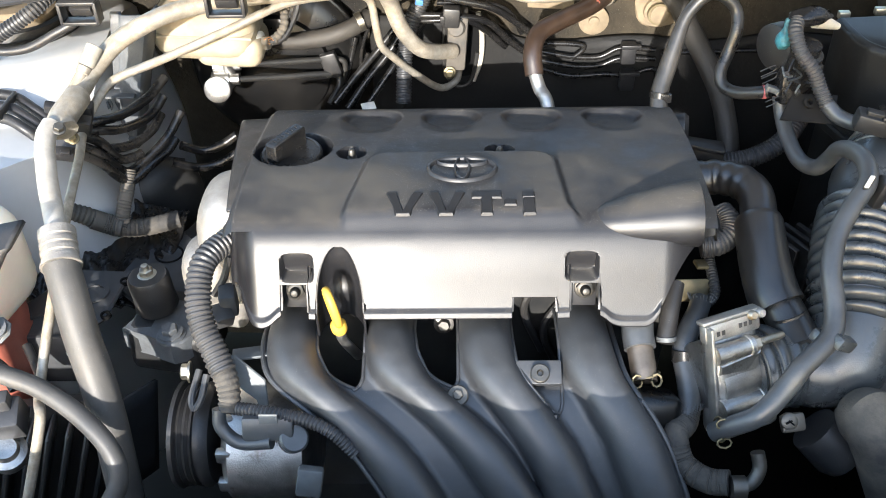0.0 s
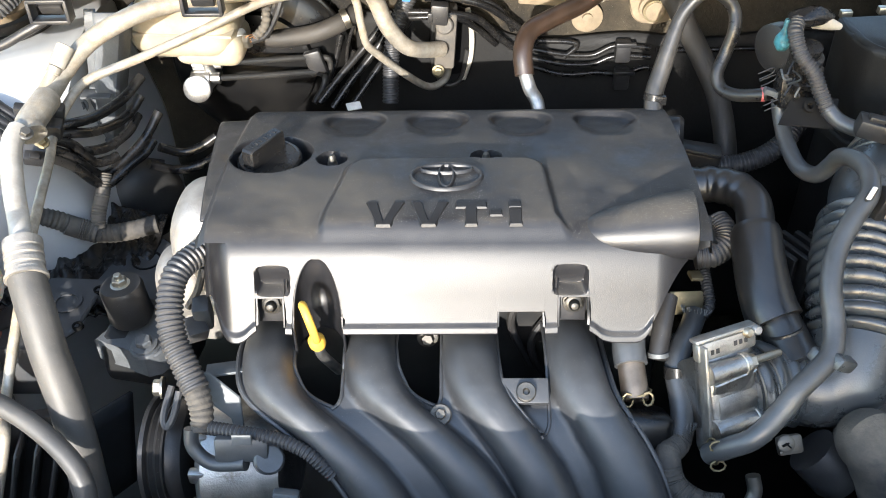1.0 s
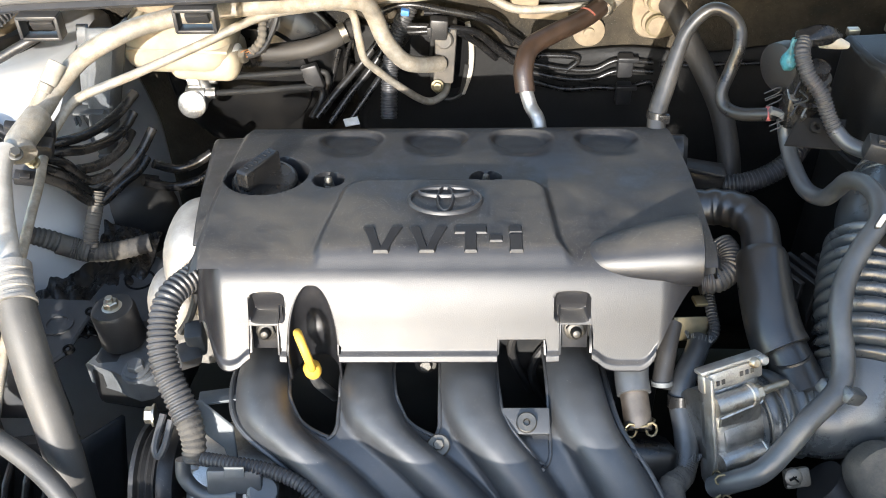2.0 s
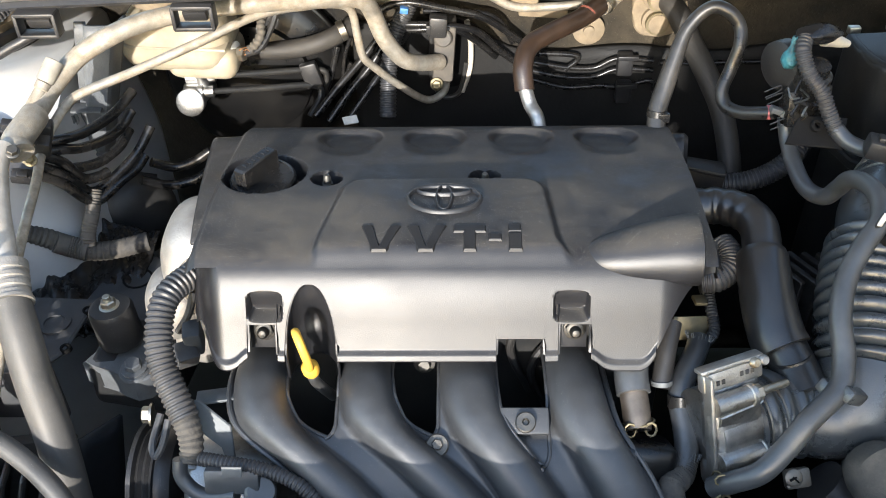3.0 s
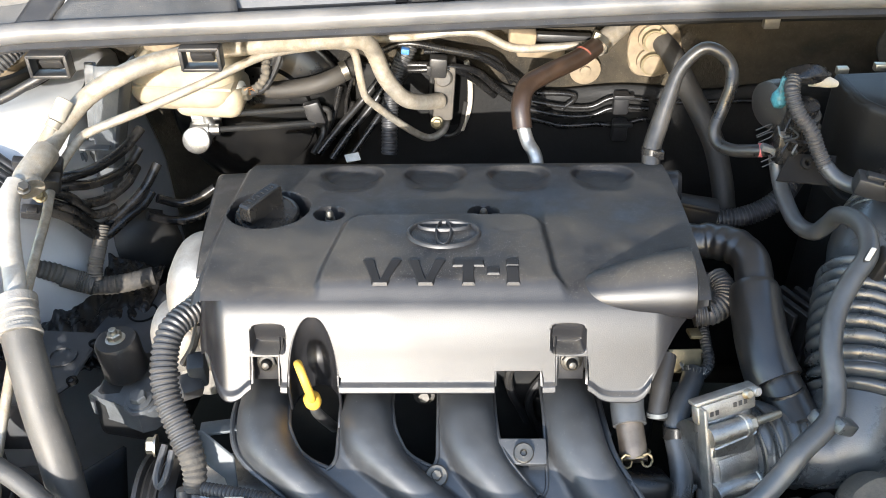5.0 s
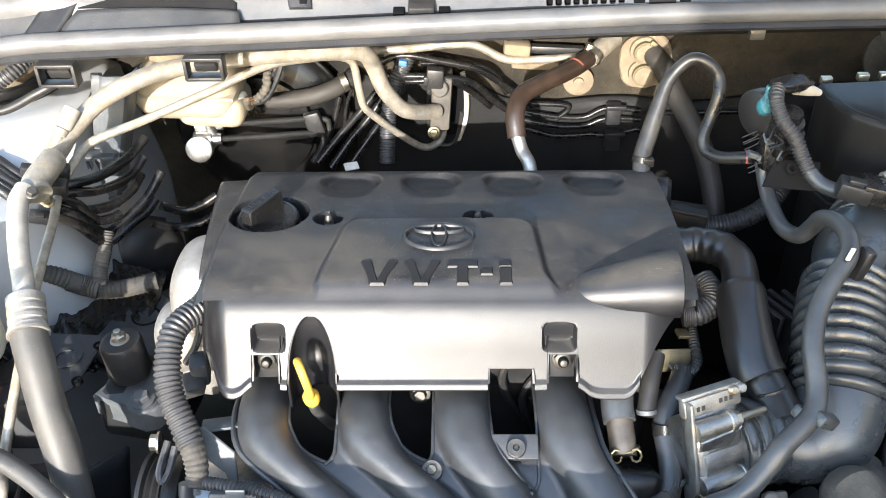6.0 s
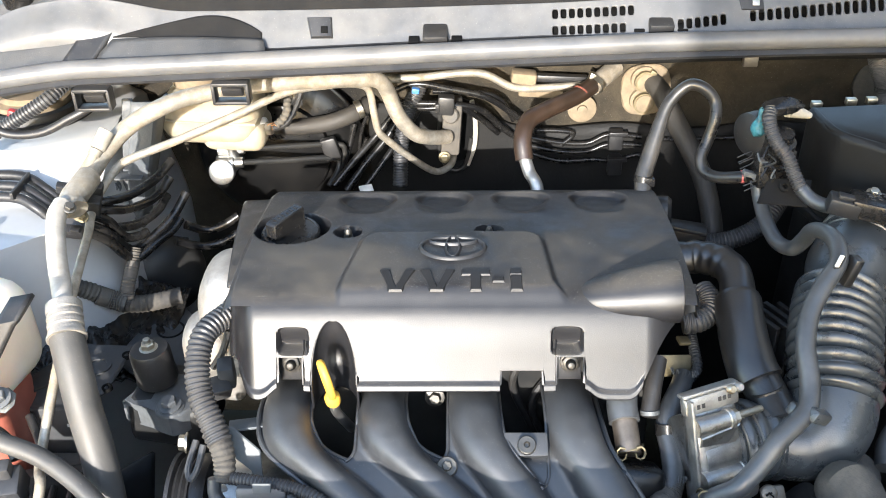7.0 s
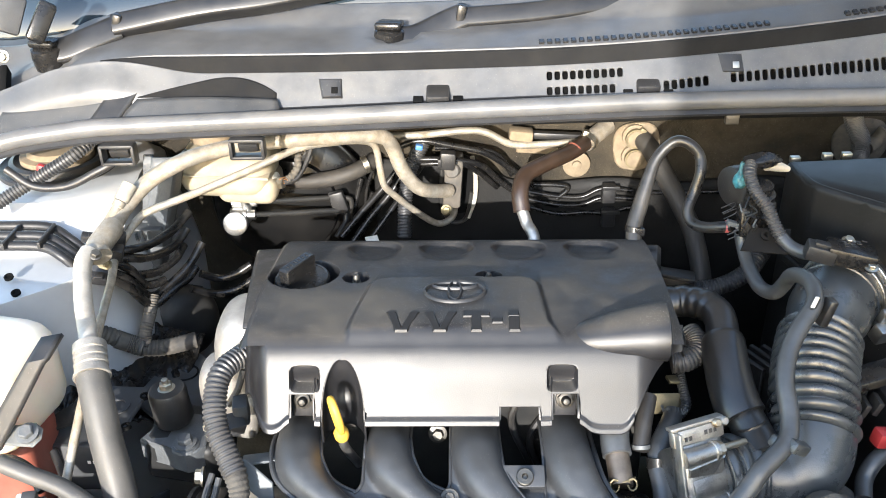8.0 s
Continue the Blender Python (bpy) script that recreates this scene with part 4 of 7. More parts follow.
# ---- hoses ----
def hose(name, label, pts, r, material, category="hose", seg=16, n=8):
    bm = B()
    tube(bm, pts, r, seg, n)
    return single(name, bm, material, label, category)


def spring_clamp(parent, c, axis, r, wire=0.0009):
    """A wire clamp with two ears."""
    d, u, v = axes(axis)
    bm = B()
    c = Vector(c)
    tube(bm, [c + (u * math.cos(2 * math.pi * k / 28) + v * math.sin(2 * math.pi * k / 28)) * r + d * 0.003 * math.sin(2 * math.pi * k / 28) for k in range(28)], wire, 8, raw=True, closed=True)
    for s in (-1, 1):
        q = c - Vector((0, 0.9, -0.45)) * r * 0.9 + d * 0.001
        side = d.cross(Vector((0, -0.9, 0.45))).normalized() * s
        tube(bm, [q + side * (0.004 + 0.0045 * (1 - math.cos(k * 0.75))) + d * 0.006 * math.sin(k * 0.75) for k in range(9)], wire, 8, raw=True)
    return part("wire_clamp", bm, BRASSZ, parent, "yellow zinc wire hose clamp")


heater = thing("heater_hose", "brown glossy heater hose with pale lower end", "hose", (0.123, 0.965, 0.916))
bm = B()
tube(bm, [(0.211, 1.120, 0.987), (0.179, 1.085, 0.982), (0.138, 1.050, 0.979), (0.114, 1.025, 0.976), (0.106, 1.005, 0.961), (0.108, 0.990, 0.940)], 0.0112, 18)
part("hose_body", bm, BROWNHOSE, heater)
bm = B()
tube(bm, [(0.108, 0.992, 0.943), (0.114, 0.980, 0.928), (0.123, 0.960, 0.914), (0.125, 0.94, 0.86)], 0.0078, 16)
part("metal_end", bm, ALUDULL, heater, "bare metal pipe end")
bm = B()
tube(bm, [(0.238, 1.150, 0.995), (0.211, 1.120, 0.987), (0.202, 1.110, 0.984)], 0.0122, 16)
part("stub", bm, PIPE, heater)
bm = B()
lathe(bm, (0.208, 1.115, 0.986), (0.5, 0.6, 0.4), [(-0.004, 0.0132), (0.004, 0.0132)], 24)
box(bm, (0.202, 1.115, 0.996), (0.008, 0.010, 0.012), (0, 20, 0), 0.001)
part("band_clamp", bm, STEEL, heater)
bm = B()
lathe(bm, (0.185, 1.092, 0.984), (0.5, 0.6, 0.4), [(-0.0012, 0.0114), (0.0012, 0.0114)], 24)
part("red_stripe", bm, FADED, heater)

vac = thing("vacuum_hose", "grey rubber vacuum hose in a tall loop", "hose", (0.242, 0.918, 0.93))
bm = B()
tube(bm, [(0.240, 0.905, 0.93), (0.242, 0.925, 0.951), (0.250, 0.940, 0.972), (0.260, 0.955, 1.000), (0.269, 0.965, 1.022), (0.282, 0.970, 1.038), (0.295, 0.970, 1.046), (0.309, 0.965, 1.043), (0.321, 0.960, 1.030), (0.322, 0.950, 1.013), (0.316, 0.945, 0.989), (0.308, 0.935, 0.970), (0.311, 0.925, 0.958), (0.323, 0.910, 0.958), (0.339, 0.895, 0.966), (0.350, 0.888, 0.971)], lambda s: 0.0098 - 0.0030 * sstep(0.15, 0.42, s), 16)
part("hose_body", bm, GLOSSHOSE, vac)
bm = B()
lathe(bm, (0.345, 0.891, 0.969), (1, -0.1, 0.05), [(-0.002, 0.0074), (0.002, 0.0074)], 20)
part("red_mark", bm, PINK, vac)
bm = B()
lathe(bm, (0.242, 0.923, 0.950), (0.1, 0.3, 1), [(-0.004, 0.0115), (0.003, 0.0115)], 20)
box(bm, (0.247, 0.915, 0.950), (0.012, 0.008, 0.010), (0, 0, 0), 0.001)
part("clamp", bm, GLOSSBLK, vac)

hose("bypass_hose", "dark dusty coolant hose crossing down the firewall",
     [(0.283, 1.155, 0.977), (0.297, 1.130, 0.968), (0.314, 1.100, 0.940), (0.335, 1.070, 0.906), (0.350, 1.050, 0.876), (0.358, 1.020, 0.839), (0.362, 0.990, 0.793)], 0.0135, OLDHOSE)
grom = thing("heater_grommet", "pale beige heater pipe grommet on the firewall", "grommet", (0.287, 1.160, 0.959))
bm = B()
plate(bm, [(0.034 * math.copysign(abs(math.cos(a)) ** 0.7, math.cos(a)), 0.037 * math.copysign(abs(math.sin(a)) ** 0.7, math.sin(a))) for a in (2 * math.pi * k / 28 for k in range(28))], (0.283, 1.160, 0.959), (1, 0, 0.1), (-0.1, 0, 1), 0.006, 0.002)
flange = part("flange", bm, BEIGE, grom)
for q in ((0.278, 1.155, 0.977), (0.279, 1.155, 0.946)):
    bm = B()
    lathe(bm, q, (0.05, -1, 0), [(0, 0.018), (0.006, 0.018), (0.007, 0.013), (0.016, 0.012), (0.016, 0.001)], 24)
    part("pipe_stub", bm, BEIGE, grom)
    bm = B()
    lathe(bm, Vector(q) + Vector((0, -0.010, 0)), (0.05, -1, 0), [(0, 0.0145), (0.005, 0.0145)], 20)
    box(bm, Vector(q) + Vector((0.010, -0.012, 0.012)), (0.009, 0.006, 0.006), (0, 30, 0), 0.001)
    part("clip_ring", bm, BRASSZ, grom)

# round pale washer plate under the heater hose
bm = B()
lathe(bm, (0.198, 1.160, 0.931), (0, -1, 0), [(0, 0.020), (0.003, 0.020), (0.004, 0.018), (0.004, 0.007), (0.009, 0.007), (0.010, 0.001)], 28)
single("firewall_washer", bm, BEIGE, "pale round washer plate with a nut on the firewall", "washer")

# brake lines along the firewall
for k in range(4):
    o = 14 * k
    pts = [[(0.125, 1.150, 0.903), (0.174, 1.150, 0.901), (0.187, 1.150, 0.895), (0.171, 1.150, 0.879)], [(0.124, 1.150, 0.892), (0.170, 1.150, 0.883), (0.208, 1.150, 0.882), (0.237, 1.150, 0.895), (0.283, 1.150, 0.891)],
           [(0.126, 1.150, 0.879), (0.171, 1.150, 0.869), (0.209, 1.150, 0.869), (0.238, 1.150, 0.880), (0.284, 1.150, 0.878)], [(0.129, 1.150, 0.866), (0.172, 1.150, 0.854), (0.218, 1.150, 0.856), (0.248, 1.150, 0.854), (0.283, 1.150, 0.863), (0.291, 1.150, 0.842)]][k]
    ob = hose("brake_line", "thin black brake line along the firewall", pts, 0.0036, GLOSSBLK, "brake line", 10)
    ob["group"] = "brake lines"
ob = hose("brake_line", "thin black brake line along the firewall", [(0.291, 1.150, 0.888), (0.330, 1.152, 0.886), (0.380, 1.152, 0.887), (0.430, 1.150, 0.889)], 0.0034, GLOSSBLK, "brake line", 10)
ob["group"] = "brake lines"
for q in ((0.246, 1.145, 0.890), (0.248, 1.145, 0.850)):
    bm = B()
    box(bm, q, (0.020, 0.014, 0.030), (0, 0, 0), 0.003)
    box(bm, Vector(q) + Vector((0.002, -0.008, 0.012)), (0.026, 0.006, 0.006), (0, 0, 0), 0.001)
    single("line_clip", bm, BLACK, "black plastic clip holding brake lines", "clip", "line clips")

# expansion joint at the firewall: a black oval plate with pale gasket edge
joint = thing("expansion_joint", "oval firewall plate with pale gasket and pipe block", "pipe joint", (0.022, 1.160, 0.896))
bm = B()
ovl = [(0.030 * math.cos(a), 0.048 * math.copysign(abs(math.sin(a)) ** 0.8, math.sin(a))) for a in (2 * math.pi * k / 36 for k in range(36))]
plate(bm, ovl, (0.025, 1.165, 0.898), (1, 0, 0), (0, 0, 1), 0.006, 0.001)
part("backing", bm, CHAR, joint)
bm = B()
tube(bm, [(0.045, 1.155, 0.946), (0.050, 1.155, 0.916), (0.049, 1.155, 0.879), (0.039, 1.155, 0.846)], 0.0035, 8, 8)
part("gasket_edge", bm, WPLAST, joint)
bm = B()
tube(bm, [(0.001, 1.155, 0.926), (0.000, 1.155, 0.870), (0.014, 1.155, 0.839), (0.036, 1.155, 0.846), (0.045, 1.155, 0.889)], 0.0035, 8, 8)
part("rim", bm, DARKST, joint)
bm = B()
box(bm, (0.017, 1.135, 0.919), (0.026, 0.040, 0.075), (0, 4, 0), 0.004)
lathe(bm, (0.016, 1.118, 0.943), (0, -1, 0.2), [(0, 0.011), (0.010, 0.011), (0.012, 0.009), (0.012, 0.001)], 20)
part("block", bm, DUSTRUB, joint, "dusty cast pipe block")
bm = B()
hexbolt(bm, (0.007, 1.110, 0.882), (0, -1, 0.3), 0.006, 0.006)
part("bolt", bm, BRASSZ, joint)

# wire bundles and cable ducts behind the engine
bundle = [([(-0.073, 1.130, 0.966), (-0.032, 1.125, 0.984), (0.016, 1.125, 0.976), (0.064, 1.130, 0.962), (0.102, 1.140, 0.932), (0.136, 1.150, 0.900)], 0.0045),
          ([(-0.065, 1.130, 0.951), (-0.024, 1.120, 0.958), (0.016, 1.120, 0.956), (0.056, 1.130, 0.944), (0.086, 1.145, 0.910), (0.116, 1.155, 0.883)], 0.0045),
          ([(-0.061, 1.130, 0.945), (-0.016, 1.120, 0.951), (0.028, 1.120, 0.951), (0.057, 1.140, 0.925), (0.082, 1.155, 0.896)], 0.0040),
          ([(-0.036, 1.125, 0.973), (-0.066, 1.120, 0.916), (-0.103, 1.100, 0.876), (-0.128, 1.080, 0.847)], 0.0048)]
bundle_low = [([(-0.048, 1.125, 0.958), (-0.082, 1.120, 0.916), (-0.115, 1.100, 0.885), (-0.144, 1.080, 0.855)], 0.0048),
          ([(-0.023, 1.125, 0.953), (-0.048, 1.120, 0.916), (-0.074, 1.100, 0.885), (-0.103, 1.080, 0.850)], 0.0042),
          ([(-0.117, 1.140, 0.920), (-0.131, 1.130, 0.875), (-0.151, 1.100, 0.844)], 0.0040),
          ([(-0.008, 1.130, 0.971), (0.057, 1.135, 0.966), (0.085, 1.140, 0.952), (0.103, 1.150, 0.918)], 0.0035),
          ([(-0.095, 1.140, 0.943), (-0.109, 1.140, 0.907), (-0.113, 1.140, 0.874), (-0.102, 1.140, 0.897)], 0.0025)]
for pts, r in bundle + bundle_low:
    ob = hose("cable", "black cable behind the engine", pts, r, GLOSSBLK, "cable", 10)
    ob["group"] = "cables behind the engine"
bm = B()
corrugated(bm, [(-0.024, 1.130, 0.980), (-0.040, 1.120, 0.951), (-0.050, 1.100, 0.916), (-0.053, 1.070, 0.859)], 0.0105, 0.0042, 0.0012, 14)
single("cable_conduit", bm, LOOM, "black corrugated cable conduit behind the engine", "conduit")
bm = B()
box(bm, (0.010, 1.112, 0.960), (0.022, 0.018, 0.026), (0, 5, 0), 0.003)
box(bm, (-0.001, 1.106, 0.958), (0.006, 0.008, 0.012), (0, 0, 0), 0.001)
single("cable_clamp", bm, BLACK, "black plastic cable clamp", "clamp")
bm = B()
box(bm, (-0.030, 1.118, 0.978), (0.010, 0.010, 0.007), (0, 8, 0), 0.001)
single("tape_band", bm, mat("blue_tape", (0.05, 0.16, 0.40), 0.5), "blue tape round a cable", "tape")
bm = B()
box(bm, (-0.097, 1.050, 0.867), (0.018, 0.012, 0.002), (20, 0, 20), 0.0005)
single("cable_label", bm, WHITE, "small white tag on a cable", "tag")

# ---- brake master cylinder and reservoir ----
master = thing("brake_master_cylinder", "brake master cylinder with yellowed fluid reservoir", "master cylinder", (-0.28, 1.09, 0.88))
bm = B()
box(bm, (-0.290, 1.075, 0.972), (0.128, 0.100, 0.070), (0, 3, 0), 0.030, 5)
box(bm, (-0.262, 1.070, 0.948), (0.082, 0.075, 0.040), (0, 3, 0), 0.016, 4)
box(bm, (-0.292, 1.075, 0.976), (0.130, 0.102, 0.004), (0, 3, 0), 0.0018, 2)
part("reservoir", bm, RESERV, master, "yellowed translucent plastic reservoir")
bm = B()
lathe(bm, (-0.310, 1.085, 1.008), (0, 0, 1), [(0, 0.030), (0.010, 0.031), (0.014, 0.031), (0.016, 0.028), (0.016, 0.001)], 32)
part("reservoir_cap", bm, BEIGE, master)
bm = B()
lathe(bm, (-0.232, 1.060, 0.953), (1, -0.25, 0.05), [(-0.006, 0.014), (0.008, 0.014), (0.009, 0.011)], 24)
part("level_switch", bm, WHITE, master, "pale round level switch")
bm = B()
hexbolt(bm, (-0.223, 1.058, 0.953), (1, -0.25, 0.05), 0.009, 0.010, 0)
part("switch_nut", bm, STEEL, master)
bm = B()
tube(bm, [(-0.213, 1.055, 0.954), (-0.196, 1.065, 0.958), (-0.180, 1.085, 0.985), (-0.178, 1.09, 1.01)], 0.0045, 8)
part("switch_cable", bm, BLACK, master)
for k in range(4):
    bm = B()
    q = Vector((-0.219, 1.052, 0.957))
    tube(bm, [q + Vector((0, 0, 0.001 * k)), q + Vector((0.006, 0.002, 0.003 * k - 0.004)), Vector((-0.206, 1.055, 0.959)) + Vector((0, 0, 0.001 * k))], 0.0007, 6, 4)
    part("copper_strand", bm, COPPER, master, "bare copper strand")
bm = B()
tube(bm, [(-0.208, 1.056, 0.958), (-0.200, 1.060, 0.964), (-0.194, 1.065, 0.973), (-0.194, 1.075, 0.983), (-0.192, 1.085, 0.989)], lambda s: 0.0052 + 0.0006 * math.sin(50 * s), 10, 10)
part("taped_lead", bm, TAPE, master, "lead wrapped in dusty tape")
bm = B()
lathe(bm, (-0.284, 1.039, 0.899), (0, -1, 0.25), [(-0.10, 0.013), (-0.02, 0.013), (-0.012, 0.0165), (0.001, 0.0168), (0.002, 0.0155), (0.002, 0.001)], 32)
lathe(bm, (-0.270, 1.060, 0.912), (-0.2, 0, 1), [(-0.01, 0.007), (0.02, 0.007)], 16)
part("cylinder", bm, ALU, master, "bright aluminium cylinder")
for q in ((-0.268, 1.065, 0.920), (-0.270, 1.055, 0.905)):
    bm = B()
    lathe(bm, q, (1, 0.05, 0), [(-0.022, 0.010), (0.0, 0.010), (0.001, 0.007), (0.012, 0.007), (0.012, 0.004)], 16)
    part("outlet", bm, ALU, master)
for p0, p1, p2, p3 in (((-0.260, 1.065, 0.920), (-0.149, 1.115, 0.901), (-0.132, 1.120, 0.893), (-0.137, 1.120, 0.866)), ((-0.262, 1.055, 0.905), (-0.149, 1.110, 0.882), (-0.140, 1.110, 0.868), (-0.153, 1.090, 0.849))):
    bm = B()
    tube(bm, [p0, Vector(p0).lerp(Vector(p1), 0.5), p1, p2, p3], 0.0040, 10)
    part("brake_pipe", bm, DARKST, master)
bm = B()
box(bm, (-0.149, 1.112, 0.895), (0.022, 0.012, 0.034), (0, -15, 0), 0.003)
part("pipe_clip", bm, BLACK, master)
bm = B()
hexbolt(bm, (-0.238, 1.130, 0.855), (0, -1, 0.2), 0.007, 0.008, 1.6, 0.008)
part("flange_nut", bm, STEEL, master)
booster = thing("brake_booster", "round black brake booster on the firewall", "brake booster", (-0.225, 1.165, 0.80))
bm = B()
lathe(bm, (-0.225, 1.165, 0.880), (0, -1, 0.05), [(0, 0.115), (0.020, 0.115), (0.030, 0.105), (0.034, 0.080), (0.036, 0.001)], 56)
part("shell", bm, BLKPAINT, booster)
bm = B()
lathe(bm, (-0.225, 1.131, 0.882), (0, -1, 0.05), [(-0.004, 0.074), (0.010, 0.072), (0.016, 0.045), (0.016, 0.001)], 48)
part("boss", bm, BLKPAINT, booster)
bm = B()
tube(bm, [(-0.225 + 0.1165 * math.cos(2 * math.pi * k / 60), 1.150, 0.880 + 0.1165 * math.sin(2 * math.pi * k / 60)) for k in range(60)], 0.0035, 8, raw=True, closed=True)
part("rolled_rim", bm, BLKPAINT, booster)
hose("booster_hose", "old black rubber vacuum hose to the brake booster", [(-0.235, 1.130, 0.924), (-0.196, 1.120, 0.925), (-0.154, 1.115, 0.932), (-0.122, 1.120, 0.941), (-0.097, 1.140, 0.948)], 0.0115, OLDHOSE)
bm = B()
lathe(bm, (-0.108, 1.128, 0.947), (0.9, 0.3, 0.3), [(-0.004, 0.0128), (0.004, 0.0128)], 20)
single("hose_clip", bm, STEEL, "steel clip on the booster hose", "clip")


# ---- air intake: box, sensor, bellows hose ----
abox = thing("air_filter_box", "black plastic air filter box", "air box", (0.55, 0.95, 0.75))

bm = B()
plate(bm, [(0.420, 0.940), (0.422, 0.900), (0.430, 0.868), (0.472, 0.828), (0.620, 0.690), (0.720, 0.690), (0.720, 0.965)], (0, 0, 0.930), (1, 0, 0), (0, 1, 0), 0.102, 0)
edges = [e for e in bm.edges if max(q.co.z for q in e.verts) > 1.0 and not (min(q.co.x for q in e.verts) > 0.7)]
bmesh.ops.bevel(bm, geom=edges, offset=0.008, segments=4, affect="EDGES", profile=0.6)
part("lid", bm, LIDBLK, abox, sharp=60)
bm = B()
plate(bm, [(0.416, 0.944), (0.418, 0.898), (0.427, 0.864), (0.469, 0.824), (0.617, 0.686), (0.725, 0.686), (0.725, 0.969)], (0, 0, 0.918), (1, 0, 0), (0, 1, 0), 0.012, 0.002)
part("lid_rim", bm, LIDBLK, abox)
bm = B()
tube(bm, [(0.426, 0.935, 1.0285), (0.428, 0.902, 1.0290), (0.437, 0.871, 1.0290), (0.476, 0.834, 1.0290), (0.550, 0.766, 1.0290), (0.622, 0.699, 1.0290)], 0.0042, 12, 8)
part("raised_edge", bm, LIDBLK, abox)
bm = B()
plate(bm, [(0.428, 0.936), (0.430, 0.900), (0.438, 0.875), (0.482, 0.835), (0.630, 0.700), (0.715, 0.700), (0.715, 0.955)], (0, 0, 0.74), (1, 0, 0), (0, 1, 0), 0.178, 0.004)
part("lower_box", bm, LIDBLK, abox)
for q in ((0.436, 0.956, 1.026), (0.476, 0.960, 1.028), (0.500, 0.962, 1.028)):
    bm = B()
    box(bm, q, (0.012, 0.008, 0.008), bevel=0.001)
    part("lid_clip", bm, STEEL, abox, "bright steel lid clip")

maf = thing("air_flow_sensor", "black air flow sensor with plug on the intake hose", "sensor", (0.45, 0.79, 0.98))
bm = B()
box(bm, (0.447, 0.785, 0.990), (0.052, 0.030, 0.020), (0, 8, -14), 0.003)
part("sensor_body", bm, GLOSSBLK, maf)
bm = B()
for r in range(3):
    for k in range(4 - r):
        box(bm, Vector((0.440, 0.776, 0.999)) + Vector((-0.006 + 0.007 * k, 0.001 - 0.005 * r, 0.0118)), (0.005, 0.002, 0.0006), (0, 8, -14), 0)
part("marking", bm, LOOM, maf)
bm = B()
box(bm, (0.416, 0.788, 0.992), (0.032, 0.022, 0.018), (0, 10, -14), 0.003)
box(bm, Vector((0.416, 0.788, 0.992)) + Vector((0, -0.002, 0.010)), (0.016, 0.010, 0.006), (0, 10, -14), 0.001)
part("plug", bm, BLACK, maf)
for q in ((0.449, 0.800, 0.998), (0.464, 0.768, 0.984)):
    bm = B()
    hexbolt(bm, q, (0, -0.3, 1), 0.005, 0.006, 1.5)
    part("screw", bm, STEEL, maf)

AIR = [(0.470, 0.822, 0.930), (0.448, 0.795, 0.928), (0.420, 0.752, 0.922), (0.398, 0.705, 0.910), (0.384, 0.662, 0.896), (0.376, 0.628, 0.878), (0.366, 0.606, 0.862), (0.347, 0.600, 0.850), (0.320, 0.605, 0.848), (0.290, 0.600, 0.852), (0.268, 0.592, 0.854)]


def air_radius(s):
    if s < 0.10:
        return 0.0455
    if s < 0.29:
        return 0.0440 - 0.007 * sstep(0.17, 0.29, s)
    if s < 0.635:
        return 0.0350 + 0.0092 * abs(math.sin((s - 0.29) / 0.345 * math.pi * 10)) ** 0.7
    r = 0.0400 - 0.0045 * sstep(0.64, 0.80, s)
    if s > 0.84:
        r += 0.0012 * sstep(0.84, 0.85, s) + 0.0014 * math.sin((s - 0.84) / 0.16 * math.pi * 8)
    return r


air = thing("intake_hose", "black rubber intake hose with bellows folds", "intake hose", (0.38, 0.64, 0.80))
bm = B()
tube(bm, AIR, air_radius, 40, 52)
part("bellows", bm, INTAKE, air)
for s, rr in ((0, 0.0475), (1, 0.0475)):
    bm = B()
    d = (Vector(AIR[0]) - Vector(AIR[1])).normalized()
    lathe(bm, Vector(AIR[0]) - d * (0.006 + 0.016 * s), d, [(-0.003, rr), (-0.002, rr + 0.001), (0.002, rr + 0.001), (0.003, rr)], 48)
    part("clamp_ring", bm, ALU, air, "bright hose clamp ring")
bm = B()
d = (Vector(AIR[0]) - Vector(AIR[1])).normalized()
lathe(bm, AIR[0], d, [(-0.002, 0.046), (0.010, 0.047), (0.03, 0.044), (0.05, 0.044)], 36)
part("cuff", bm, BLACK, air)
bm = B()
box(bm, (0.481, 0.745, 0.916), (0.020, 0.016, 0.022), (20, 0, 20), 0.003)
box(bm, (0.482, 0.750, 0.934), (0.012, 0.01, 0.02), (20, 0, 20), 0.003)
part("clamp_lug", bm, ALU, air)
d2 = (Vector(AIR[-1]) - Vector(AIR[-2])).normalized()
for o in (-0.020, -0.004):
    bm = B()
    lathe(bm, Vector(AIR[-1]) + d2 * o, d2, [(-0.0010, 0.0364), (0, 0.0376), (0.0010, 0.0364)], 40)
    part("wire_ring", bm, NUT, air)
bm = B()
lathe(bm, (0.317, 0.625, 0.878), (0.35, -0.45, -0.8), [(-0.012, 0.0160), (0.0, 0.0165), (0.01, 0.0170), (0.03, 0.021)], 24)
part("side_branch", bm, RUBBER, air)
bm = B()
box(bm, (0.332, 0.560, 0.920), (0.020, 0.012, 0.012), (0, 30, 20), 0.003)
box(bm, (0.317, 0.575, 0.914), (0.010, 0.010, 0.012), (0, 30, 20), 0.003)
part("lug", bm, INTAKE, air)

